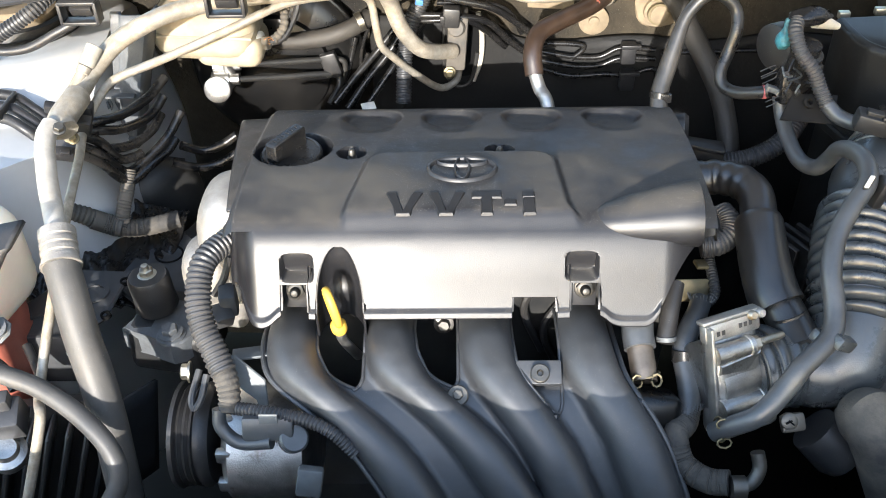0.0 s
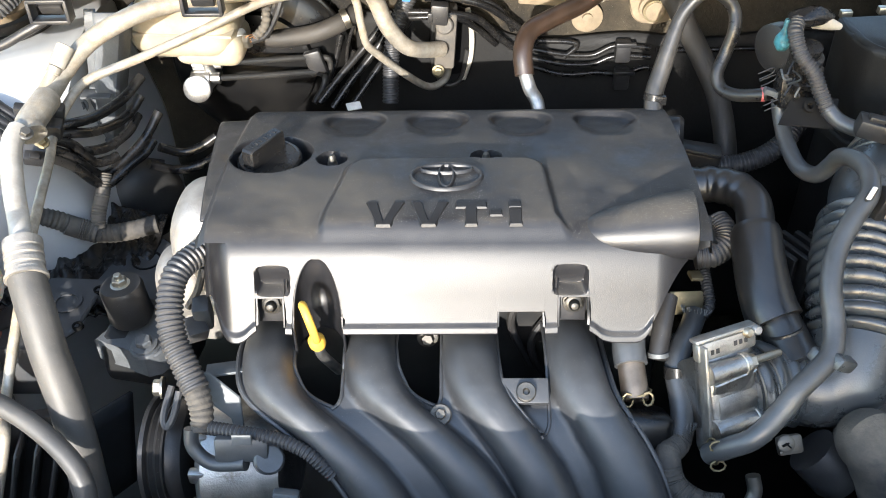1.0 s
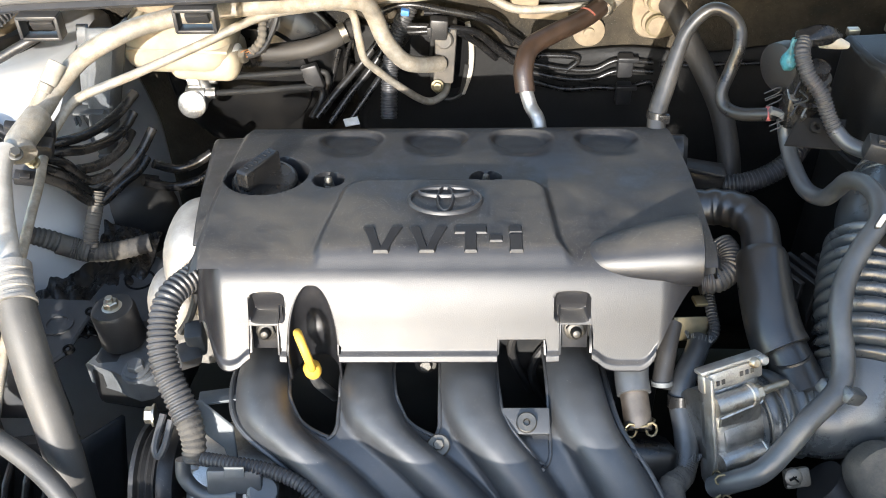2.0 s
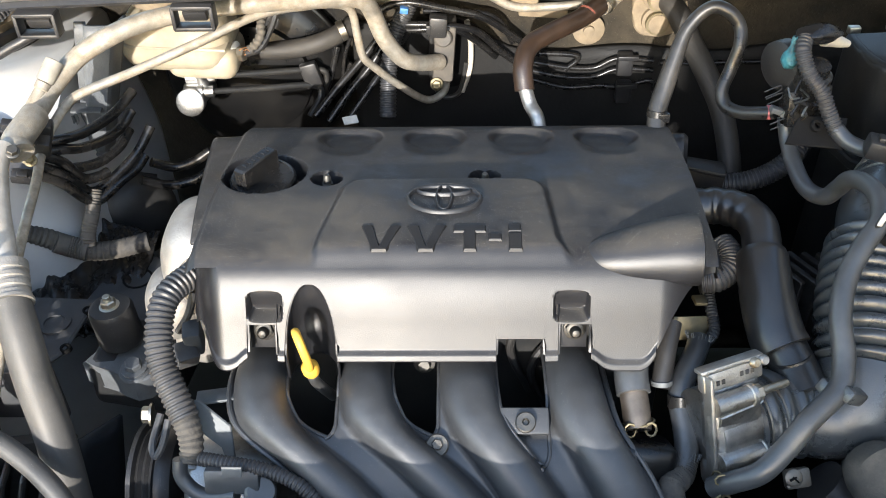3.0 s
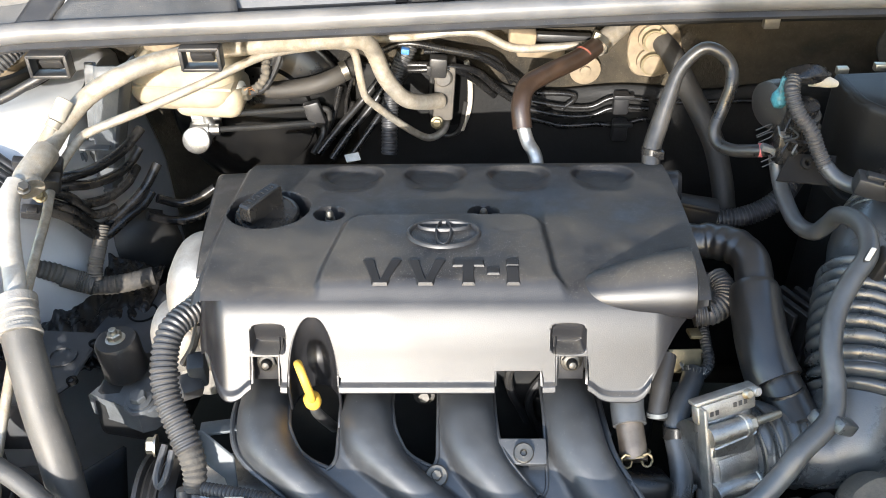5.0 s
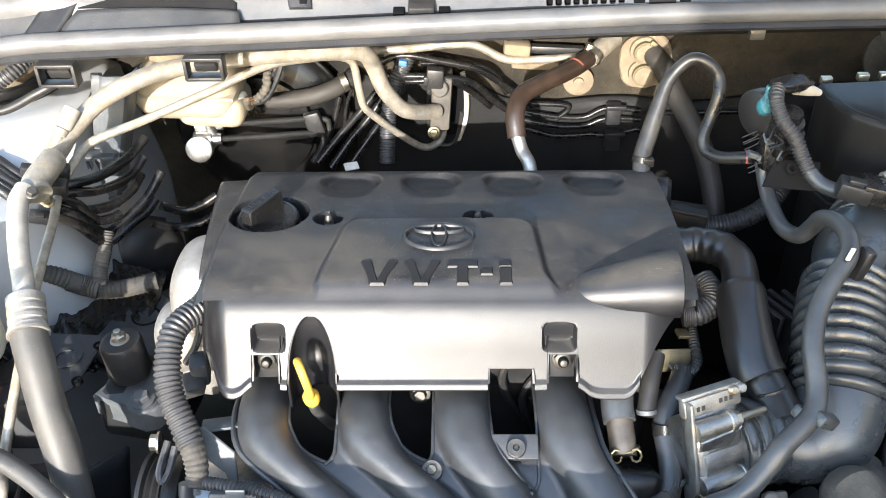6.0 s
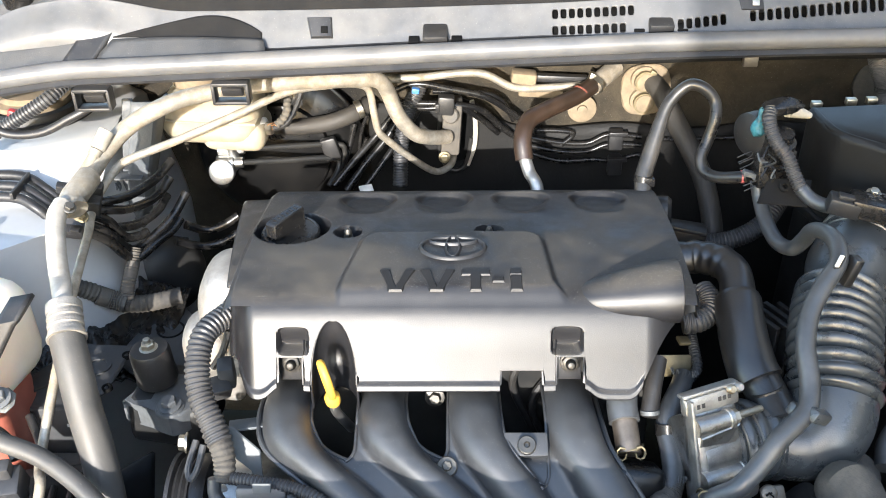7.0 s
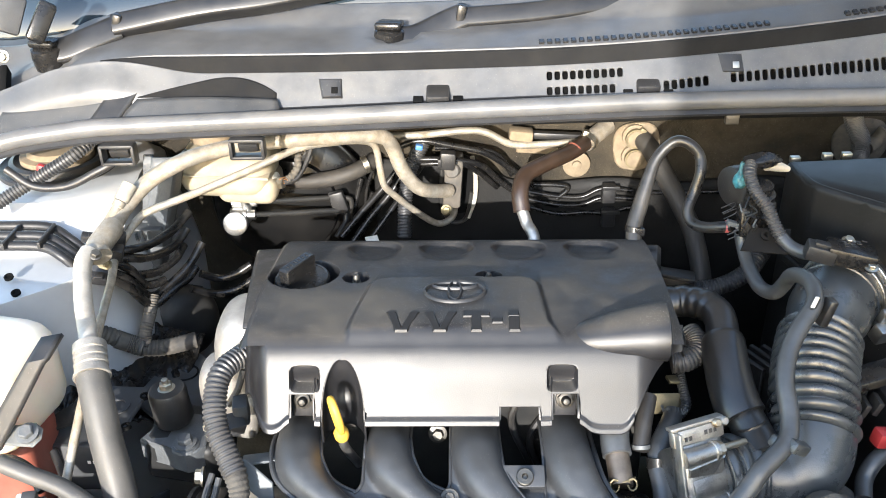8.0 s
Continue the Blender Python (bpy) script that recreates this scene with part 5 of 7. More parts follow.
rail = thing("coolant_rail_hose", "grey rubber hose clipped along the intake hose", "hose", (0.36, 0.62, 0.86))
bm = B()
tube(bm, [(0.356, 0.875, 0.974), (0.359, 0.862, 0.955), (0.360, 0.835, 0.944), (0.362, 0.800, 0.941), (0.369, 0.775, 0.949), (0.373, 0.762, 0.968), (0.372, 0.745, 0.989), (0.375, 0.722, 1.001), (0.375, 0.695, 1.005), (0.369, 0.672, 1.000), (0.353, 0.655, 0.987), (0.338, 0.635, 0.970), (0.330, 0.610, 0.953), (0.330, 0.585, 0.933), (0.323, 0.566, 0.920), (0.299, 0.548, 0.906), (0.285, 0.538, 0.890), (0.266, 0.528, 0.870), (0.249, 0.532, 0.852), (0.237, 0.540, 0.834)], lambda s: 0.0080 + 0.0008 * sstep(0.4, 0.6, s), 18, 8)
part("hose_body", bm, GREYHOSE, rail)
bm = B()
box(bm, (0.382, 0.672, 0.992), (0.010, 0.014, 0.030), (0, 15, 10), 0.003)
box(bm, (0.365, 0.662, 1.008), (0.006, 0.003, 0.014), (0, 15, 10), 0.001)
part("hose_lug", bm, RUBBER, rail)
bm = B()
box(bm, (0.363, 0.658, 1.012), (0.004, 0.002, 0.012), (0, 15, 10), 0.0005)
part("chalk_mark", bm, WHITE, rail)
spring_clamp(rail, (0.240, 0.538, 0.840), (1, 0, 0.1), 0.0105)

# ---- breather hose with sleeve at the right end of the cover ----
breather = thing("breather_hose", "black rubber breather hose with smooth outer sleeve", "hose", (0.30, 0.70, 0.86))
bm = B()
tube(bm, [(0.215, 0.800, 0.935), (0.255, 0.785, 0.932), (0.276, 0.782, 0.934), (0.295, 0.768, 0.938), (0.305, 0.748, 0.936), (0.304, 0.722, 0.927), (0.302, 0.702, 0.918)], lambda s: 0.0172 + (0.0006 * math.sin(70 * s) if 0.30 < s < 0.62 else 0), 22, 10)
part("bend", bm, RUBBER, breather)
bm = B()
tube(bm, [(0.3035, 0.722, 0.926), (0.302, 0.700, 0.917), (0.302, 0.675, 0.905), (0.305, 0.652, 0.893), (0.309, 0.641, 0.887)], lambda s: 0.0226 + 0.0012 * s - 0.0016 * sstep(0.06, 0.0, s), 30, 10)
part("sleeve", bm, RUBBER, breather)
bm = B()
tube(bm, [(0.310, 0.648, 0.887), (0.317, 0.626, 0.878), (0.322, 0.600, 0.872)], 0.0190, 24)
part("lower_end", bm, RUBBER, breather)
for q in (Vector((0.2925, 0.642, 0.892)), Vector((0.3060, 0.640, 0.9015))):
    # the two looped ends of the wire clamp
    bm = B()
    tube(bm, [q + Vector(o) for o in ((0.006, 0.004, 0.001), (0.001, 0.000, 0.003), (-0.006, -0.004, 0.000), (-0.007, -0.006, -0.006), (-0.001, -0.004, -0.006), (0.004, 0.002, 0.000))], 0.0010, 8, 6)
    part("wire_clamp_end", bm, NUT, breather, "looped bright wire clamp end")

small = thing("corrugated_elbow", "grey corrugated plastic elbow below the cover", "conduit", (0.26, 0.72, 0.90))
bm = B()
corrugated(bm, [(0.250, 0.712, 0.903), (0.264, 0.712, 0.905), (0.277, 0.720, 0.909), (0.280, 0.735, 0.913), (0.275, 0.750, 0.915)], 0.0128, 0.0036, 0.0012, 18)
part("elbow", bm, LOOM, small)
bm = B()
box(bm, (0.270, 0.745, 0.915), (0.024, 0.016, 0.010), (0, 10, 20), 0.002)
part("elbow_clip", bm, BLACK, small)

conn = thing("coil_plug", "black electrical plug beside the cover", "plug", (0.311, 0.94, 0.86))
bm = B()
box(bm, (0.300, 0.915, 0.878), (0.042, 0.030, 0.022), (0, 5, -10), 0.003)
box(bm, (0.295, 0.905, 0.894), (0.048, 0.020, 0.006), (0, 8, -10), 0.002)
part("plug_body", bm, BLACK, conn)
bm = B()
lathe(bm, (0.257, 0.900, 0.919), (1, -0.2, 0.1), [(-0.01, 0.018), (0.012, 0.018), (0.016, 0.014), (0.016, 0.001)], 24)
part("cap", bm, BLACK, conn)
bm = B()
corrugated(bm, [(0.320, 0.915, 0.865), (0.347, 0.915, 0.868), (0.374, 0.920, 0.876), (0.396, 0.930, 0.888), (0.414, 0.950, 0.900)], 0.0115, 0.0042, 0.0013, 16)
single("starter_conduit", bm, LOOM, "black corrugated conduit in the shade", "conduit")
bm = B()
corrugated(bm, [(0.264, 0.720, 0.879), (0.264, 0.700, 0.873), (0.264, 0.685, 0.866), (0.255, 0.675, 0.860)], 0.0055, 0.003, 0.0008, 12)
single("thin_conduit", bm, LOOM, "thin black corrugated conduit", "conduit")
bm = B()
box(bm, (0.246, 0.690, 0.865), (0.040, 0.003, 0.022), (-30, 8, 10), 0.001)
box(bm, (0.252, 0.705, 0.885), (0.012, 0.012, 0.004), (0, 8, 10), 0.001)
single("cover_bracket", bm, BRASSZ, "yellowish zinc steel bracket under the cover", "bracket")

# ---- hoses between manifold and throttle ----
water = thing("coolant_hose", "dusty black coolant hose with frayed braided sleeve", "hose", (0.23, 0.60, 0.70))
bm = B()
tube(bm, [(0.250, 0.678, 0.861), (0.243, 0.662, 0.861), (0.229, 0.636, 0.858), (0.223, 0.618, 0.851), (0.225, 0.598, 0.838), (0.225, 0.582, 0.828), (0.219, 0.565, 0.820)], 0.0102, 18)
part("hose_body", bm, GREYHOSE, water)
bm = B()
lathe(bm, (0.223, 0.616, 0.852), (0.05, -0.5, -0.85), [(-0.005, 0.0112), (0.006, 0.0112)], 22)
part("clip_band", bm, GLOSSBLK, water)
bm = B()
tube(bm, [(0.224, 0.578, 0.824), (0.218, 0.563, 0.819), (0.207, 0.548, 0.821), (0.212, 0.530, 0.805), (0.230, 0.515, 0.801), (0.247, 0.508, 0.806)], lambda s: 0.0112 + 0.0004 * math.sin(300 * s), 20, 20)
part("braided_sleeve", bm, TAPE, water, "frayed braided black sleeve")
rnd = random.Random(5)
for q, dr in ((Vector((0.224, 0.576, 0.824)), Vector((0.0, 0.5, 0.85))), (Vector((0.250, 0.677, 0.862)), Vector((0.1, 0.5, 0.6)))):
    bm = B()
    d, u, v = axes(dr)
    for k in range(46):
        a = rnd.uniform(0, 6.28)
        p = q + (u * math.cos(a) + v * math.sin(a)) * 0.0108
        tube(bm, [p, p + d * rnd.uniform(0.003, 0.008) + (u * math.cos(a) + v * math.sin(a)) * rnd.uniform(0.0, 0.004)], 0.00035, 3, 2)
    part("frayed_end", bm, ZINC, water)

pcv = thing("ventilation_pipe", "grey sleeve and bare metal vent pipe with wire clamp", "pipe", (0.184, 0.60, 0.82))
bm = B()
tube(bm, [(0.182, 0.640, 0.876), (0.181, 0.628, 0.868), (0.182, 0.615, 0.861)], 0.0145, 24)
part("sleeve", bm, GREYHOSE, pcv)
bm = B()
tube(bm, [(0.182, 0.619, 0.861), (0.183, 0.600, 0.853), (0.183, 0.588, 0.846)], 0.0118, 24)
part("metal_pipe", bm, BRONZE, pcv)
spring_clamp(pcv, (0.184, 0.594, 0.848), (0.06, -0.45, -0.85), 0.0132, 0.0011)
bm = B()
box(bm, (0.188, 0.575, 0.825), (0.050, 0.040, 0.036), (-30, 10, 0), 0.010, 3)
part("valve_body", bm, BLKPAINT, pcv)
hose("return_pipe", "shaded black pipe under the cover's corner", [(0.220, 0.670, 0.891), (0.212, 0.645, 0.878), (0.206, 0.622, 0.861)], 0.0085, BLACK, "pipe")
bm = B()
lathe(bm, (0.207, 0.625, 0.864), (0.05, -0.5, -0.85), [(-0.002, 0.0092), (0.002, 0.0092)], 20)
single("hose_band", bm, ZINC, "pale band clamp on a hose", "clamp")

# ---- throttle body ----
thr = thing("throttle_body", "bare cast aluminium throttle body with long bolts", "throttle body", (0.27, 0.60, 0.78))
bm = B()
TM = Matrix.Translation((0.256, 0.582, 0.868)) @ Euler((0, 0, radians(22))).to_matrix().to_4x4() @ Euler((radians(69), 0, 0)).to_matrix().to_4x4()
TR = TM.to_3x3()
ET = [math.degrees(a) for a in TR.to_euler()]
box(bm, TM @ Vector((0.002, 0.004, -0.005)), (0.050, 0.070, 0.022), ET, 0.010, 4)
lathe(bm, TM @ Vector((-0.02, -0.010, -0.014)), TR @ Vector((1, 0, 0)), [(0, 0.034), (0.040, 0.034), (0.046, 0.032), (0.056, 0.031)], 36)
part("bore", bm, ALU, thr)
bm = B()
box(bm, TM @ Vector((-0.0275, 0.006, 0.010)), (0.0035, 0.090, 0.012), ET, 0.0012)
part("flange", bm, ALUDULL, thr)
bm = B()
box(bm, TM @ Vector((-0.004, 0.000, 0.004)), (0.046, 0.046, 0.026), ET, 0.007, 3)
plate(bm, [(-0.024, 0.0), (0.016, 0.004), (0.004, -0.014), (-0.024, -0.010)], TM @ Vector((0.0, 0.018, 0.017)), TR @ Vector((1, 0, 0)), TR @ Vector((0, 1, 0.25)), 0.003, 0.001)
box(bm, TM @ Vector((0.021, -0.002, 0.010)), (0.006, 0.020, 0.012), ET, 0.002)
part("motor_block", bm, ALU, thr, "cast aluminium block with a raised gusset")
for xx, mt in ((0.016, STEEL), (0.024, ALUDULL)):
    bm = B()
    lathe(bm, TM @ Vector((xx, 0.050, 0.009)), TR @ Vector((0, 0.2, 1)), [(0, 0.0045), (0.003, 0.0042), (0.0045, 0.003), (0.0045, 0.0006)], 14)
    part("plate_screw", bm, mt, thr)
bm = B()
box(bm, TM @ Vector((-0.003, 0.043, 0.004)), (0.056, 0.017, 0.010), ET, 0.003)
box(bm, TM @ Vector((-0.003, 0.053, 0.003)), (0.058, 0.004, 0.011), ET, 0.0015)
cap_ = part("cover_plate", bm, ALUDULL, thr, "machined aluminium cover plate")
bm = B()
for k in range(5):
    box(bm, TM @ Vector((-0.018 + 0.005 * k + (0.012 if k > 1 else 0), 0.042 + 0.002 * (k > 1), 0.0093)), (0.003, 0.004, 0.0006), ET, 0)
part("marking", bm, LOOM, cap_)
for yy, zz, ln in ((0.026, 0.014, 0.036), (-0.024, 0.018, 0.044)):
    bm = B()
    ax = TR @ Vector((1, 0, 0))
    lathe(bm, TM @ Vector((-0.026, yy, zz)), ax, [(0, 0.0088), (ln * 0.88, 0.0082), (ln * 0.90, 0.0095), (ln, 0.0095), (ln + 0.001, 0.008), (ln + 0.001, 0.002)], 24)
    box(bm, TM @ Vector((-0.008, yy - 0.006 * (yy > 0), zz - 0.009)), (0.034, 0.018, 0.014), ET, 0.005, 3)
    boss = part("boss", bm, ALU, thr)
    bm = B()
    hexbolt(bm, TM @ Vector((-0.026 + ln, yy, zz)), ax, 0.0068, 0.008, 1.3, 0.026)
    part("stud_bolt", bm, STEEL, boss, "yellow zinc stud and nut")
bm = B()
box(bm, TM @ Vector((0.010, -0.050, -0.006)), (0.066, 0.030, 0.030), ET, 0.009, 3)
part("idle_valve", bm, ALUDULL, thr)
bm = B()
box(bm, (0.301, 0.540, 0.846), (0.022, 0.016, 0.007), (45, 0, 10), 0.003)
lathe(bm, (0.294, 0.534, 0.855), (0, -0.75, 0.65), [(0, 0.0075), (0.003, 0.007), (0.004, 0.0055), (0.004, 0.001)], 20)
screw = part("clamp_screw", bm, NUT, thr, "cross-head clamp screw")
bm = B()
for a in (0, 90):
    box(bm, Vector((0.294, 0.534, 0.855)) + Vector((0, -0.0032, 0.0028)), (0.009, 0.0015, 0.0012), (45, 0, a + 30), 0)
part("cross_slot", bm, CHAR, screw)
bm = B()
lathe(bm, (0.326, 0.550, 0.827), (0.6, -0.3, -0.5), [(0, 0.022), (0.03, 0.024), (0.04, 0.02)], 20)
part("motor", bm, BLACK, thr)
bm = B()
tube(bm, [(0.251, 0.505, 0.806), (0.264, 0.505, 0.810), (0.271, 0.512, 0.820), (0.269, 0.520, 0.832)], 0.006, 10)
lathe(bm, (0.253, 0.503, 0.807), (1, 0, 0), [(-0.006, 0.010), (0.006, 0.010)], 16)
part("drain_elbow", bm, NUT, thr)

rad = thing("radiator_hose", "dusty brown radiator hose with clamp", "hose", (0.42, 0.53, 0.60))
bm = B()
tube(bm, [(0.399, 0.600, 0.806), (0.372, 0.555, 0.826), (0.368, 0.530, 0.849), (0.43, 0.50, 0.70), (0.43, 0.47, 0.62)], 0.026, 24)
part("hose_body", bm, TAPE, rad)
bm = B()
lathe(bm, (0.372, 0.548, 0.822), (0.03, -0.5, -0.85), [(-0.006, 0.0275), (0.006, 0.0275)], 30)
part("clamp", bm, STEEL, rad)

# ---- evaporation valve cluster beside the air box ----
evap = thing("purge_valve", "black purge valve with teal tape and bracket", "valve", (0.36, 0.87, 0.97))
bm = B()
lathe(bm, (0.366, 0.872, 0.985), (0.05, -0.25, 1), [(0, 0.019), (0.022, 0.020), (0.024, 0.017), (0.045, 0.016), (0.047, 0.012), (0.056, 0.011), (0.057, 0.001)], 28)
box(bm, (0.357, 0.862, 0.992), (0.020, 0.018, 0.036), (-14, 0, 5), 0.003)
box(bm, (0.376, 0.858, 1.006), (0.016, 0.014, 0.026), (-14, 10, 5), 0.003)
part("valve_body", bm, GLOSSBLK, evap)
rnd = random.Random(11)
for k in range(7):
    q = Vector((0.362 + rnd.uniform(-0.012, 0.014), 0.850, 0.985 + 0.006 * k))
    bm = B()
    tube(bm, [q, q + Vector((rnd.uniform(-0.01, 0.01), -0.006, rnd.uniform(-0.004, 0.010))), q + Vector((rnd.uniform(-0.012, 0.012), 0.004, rnd.uniform(0.006, 0.018)))], 0.0011, 6, 5)
    part("loose_wire", bm, (DARKST, ZINC, GLOSSBLK)[k % 3], evap)
bm = B()
plate(bm, [(-0.036, -0.012), (0.016, -0.018), (0.022, 0.012), (-0.022, 0.016)], (0.382, 0.842, 0.977), (1, -0.1, 0.08), (0, 0.6, 0.6), 0.003)
lathe(bm, (0.373, 0.840, 0.984), (0, -0.7, 0.7), [(0, 0.006), (0.0045, 0.006), (0.0045, 0.003), (0, 0.002)], 16)
part("bracket", bm, STEP, evap)
bm = B()
sheet(bm, lambda u, v: Vector((0.346, 0.874, 1.028 + 0.032 * v)) + Vector((math.cos(6.2832 * u), math.sin(6.2832 * u), 0)) * (0.0065 + 0.0035 * math.sin(5 * v + 1)) * math.sin(math.pi * (0.06 + 0.90 * v)) ** 0.5 * (1 + 0.35 * noise.noise(Vector((6 * u, 5 * v, 3.1)))), 28, 18)
part("teal_wrap", bm, TEAL, evap, "teal tape wrap")
bm = B()
sheet(bm, lambda u, v: Vector((0.366, 0.880, 1.050)) + Vector((math.cos(6.2832 * u) * (0.024 - 0.004 * v), math.sin(6.2832 * u) * 0.012, 0)) * math.sin(math.pi * (0.08 + 0.86 * v)) * (1 + 0.30 * noise.noise(Vector((7 * u, 4 * v, 0.2)))) + Vector((0.006 * v, 0, 0.020 * v)), 36, 16)
part("tape_top", bm, GLOSSBLK, evap, "crumpled shiny black tape")
bm = B()
lathe(bm, (0.346, 0.890, 1.022), (-1, -0.5, 0), [(-0.01, 0.024), (0.004, 0.024), (0.006, 0.02), (0.006, 0.001)], 24)
part("diaphragm", bm, BLACK, evap)
bm = B()
tube(bm, [(0.378, 0.885, 1.053), (0.392, 0.890, 1.047), (0.408, 0.900, 1.039)], lambda q: 0.0085 - 0.005 * q, 10)
part("paper_tape", bm, WPLAST, evap, "pale paper tape wrapped to a point")
bm = B()
corrugated(bm, [(0.356, 0.875, 1.058), (0.352, 0.862, 1.050), (0.358, 0.850, 1.034), (0.370, 0.840, 1.020), (0.377, 0.832, 1.005), (0.385, 0.820, 0.990)], 0.0076, 0.0036, 0.001, 14)
part("corrugated_sleeve", bm, LOOM, evap)
bm = B()
tube(bm, [(0.384, 0.822, 0.992), (0.393, 0.812, 0.985), (0.405, 0.800, 0.984), (0.410, 0.790, 0.990)], 0.0075, 12)
part("plug_lead", bm, GREYHOSE, evap)
bm = B()
box(bm, (0.345, 0.862, 0.987), (0.022, 0.008, 0.006), (0, 20, 0), 0.001)
box(bm, (0.351, 0.860, 0.985), (0.012, 0.006, 0.010), (0, 40, 0), 0.001)
part("white_tab", bm, ZINC, evap)
bm = B()
for q, a in (((0.343, 0.855, 0.980), 20), ((0.340, 0.872, 0.998), -30), ((0.337, 0.872, 1.006), -20)):
    q = Vector(q)
    tube(bm, [q + Vector((-0.008, 0, -0.003)), q + Vector((0.006, 0, 0.004)), q + Vector((0.006, 0, -0.002)), q + Vector((-0.006, 0, -0.009))], 0.0007, 6, 3)
part("wire_clips", bm, DARKST, evap)

# dark parts low on the right: battery tray, lever and red plug
tray = thing("battery_tray", "black plastic battery tray low beside the intake hose", "tray", (0.58, 0.70, 0.55))
bm = B()
box(bm, (0.575, 0.720, 0.70), (0.16, 0.16, 0.28), bevel=0.012)
part("tray_body", bm, BLACK, tray)
bm = B()
box(bm, (0.448, 0.680, 0.909), (0.060, 0.030, 0.012), (0, -12, 10), 0.004)
part("tray_lip", bm, GLOSSBLK, tray)
for q in ((0.434, 0.660, 0.885), (0.446, 0.660, 0.888)):
    bm = B()
    box(bm, q, (0.006, 0.02, 0.016), (0, 20, 0), 0.001)
    part("tray_rib", bm, BLACK, tray)
bm = B()
box(bm, (0.447, 0.630, 0.870), (0.020, 0.016, 0.018), (0, 10, 10), 0.003)
single("red_terminal_cover", bm, RED, "red plastic terminal cover", "cover")
hose("battery_lead", "grey sheathed battery lead", [(0.453, 0.630, 0.851), (0.438, 0.620, 0.846), (0.428, 0.610, 0.833), (0.421, 0.590, 0.826)], 0.0085, GREYHOSE, "cable")
bm = B()
for k in range(9):
    box(bm, (0.36 + 0.012 * k, 0.80 - 0.006 * k, 0.80 + 0.004 * k), (0.006, 0.06, 0.09), (0, 0, 30), 0.001, 1)
tagged(single("heat_shield_fins", bm, BLACK, "black ribbed duct in the shade behind the intake hose", "duct"), kind="stuff")

fwh = thing("firewall_conduit", "black corrugated conduit through a round firewall grommet", "conduit", (0.604, 1.150, 0.958))
bm = B()
lathe(bm, (0.605, 1.165, 0.962), (0, -1, 0.1), [(0, 0.040), (0.006, 0.040), (0.009, 0.034), (0.010, 0.022), (0.010, 0.001)], 32)
part("grommet", bm, TAPE, fwh)
bm = B()
corrugated(bm, [(0.539, 1.060, 1.049), (0.562, 1.090, 1.013), (0.583, 1.110, 0.984), (0.576, 1.090, 0.967), (0.550, 1.050, 0.965)], 0.0125, 0.0052, 0.0016, 16)
part("conduit_run", bm, LOOM, fwh)
bm = B()
tube(bm, [(0.623, 1.130, 0.992), (0.613, 1.130, 0.975), (0.598, 1.120, 0.969)], 0.010, 12)
part("branch", bm, TAPE, fwh)


# ---- cowl, seal, windscreen and wipers ----
def seal_line(x):
    return Vector((x, 0.940 + 0.012 * sstep(-0.2, 0.5, x) - 0.03 * sstep(-0.40, -0.60, x), along(SEALZ, x)))


SEALZ = [(-0.62, 1.050), (-0.50, 1.075), (-0.40, 1.083), (-0.25, 1.089), (0.0, 1.098), (0.25, 1.105), (0.60, 1.108)]
seal = thing("bonnet_seal", "glossy dark rubber bonnet seal along the cowl edge", "seal", (0, 0.94, 1.05))
bm = B()
tube(bm, [seal_line(-0.62 + 0.031 * k) for k in range(41)], 0.0105, 18, 2)
part("bulb", bm, SEAL, seal)
bm = B()
loops = []
for k in range(41):
    p = seal_line(-0.62 + 0.031 * k)
    loops.append([p + Vector((0, dy, dz)) for dy, dz in ((-0.004, -0.009), (-0.009, -0.014), (-0.008, -0.017), (0.012, -0.014), (0.030, 0.000), (0.030, 0.003), (0.010, -0.008))])
rings(bm, loops)
part("lip", bm, BLACK, seal)
for q in ((-0.379, 0.925, 1.055), (-0.225, 0.930, 1.059)):
    bm = B()
    q = Vector(q)
    for dx, dz, sx, sz in ((-0.019, 0, 0.004, 0.024), (0.019, 0, 0.004, 0.024), (0, -0.011, 0.040, 0.004), (0, 0.011, 0.040, 0.004)):
        box(bm, q + Vector((dx, 0, dz)), (sx, 0.016, sz), bevel=0.001)
    box(bm, q + Vector((0, 0.006, 0)), (0.024, 0.010, 0.012), (25, 0, 0), 0.002)
    part("seal_clip", bm, BLACK, seal, "black plastic seal clip")
for q in ((0.355, 0.965, 1.076), (0.021, 0.950, 1.088)):
    bm = B()
    box(bm, q, (0.016, 0.008, 0.012), bevel=0.001)
    part("stud_clip", bm, NUT, seal)

# cowl panel: sunken gutter, bright face with slots, dark step, upper deck
DECK = [(0.0, (0.957, 1.074)), (0.16, (0.966, 1.078)), (0.28, (0.974, 1.093)), (1.0, (1.000, 1.127))]


def cowl_lift(x):
    return 0.011 * sstep(-0.2, 0.5, x) - 0.030 * sstep(-0.33, -0.60, x)


def cowl_bow(x):
    """How far the cowl bends back towards its end."""
    return 0.30 * max(0.0, x - 0.10) ** 2


def face_rise(x):
    """Towards the corner the slotted face climbs until the dark step has run out."""
    return sstep(-0.28, -0.42, x)


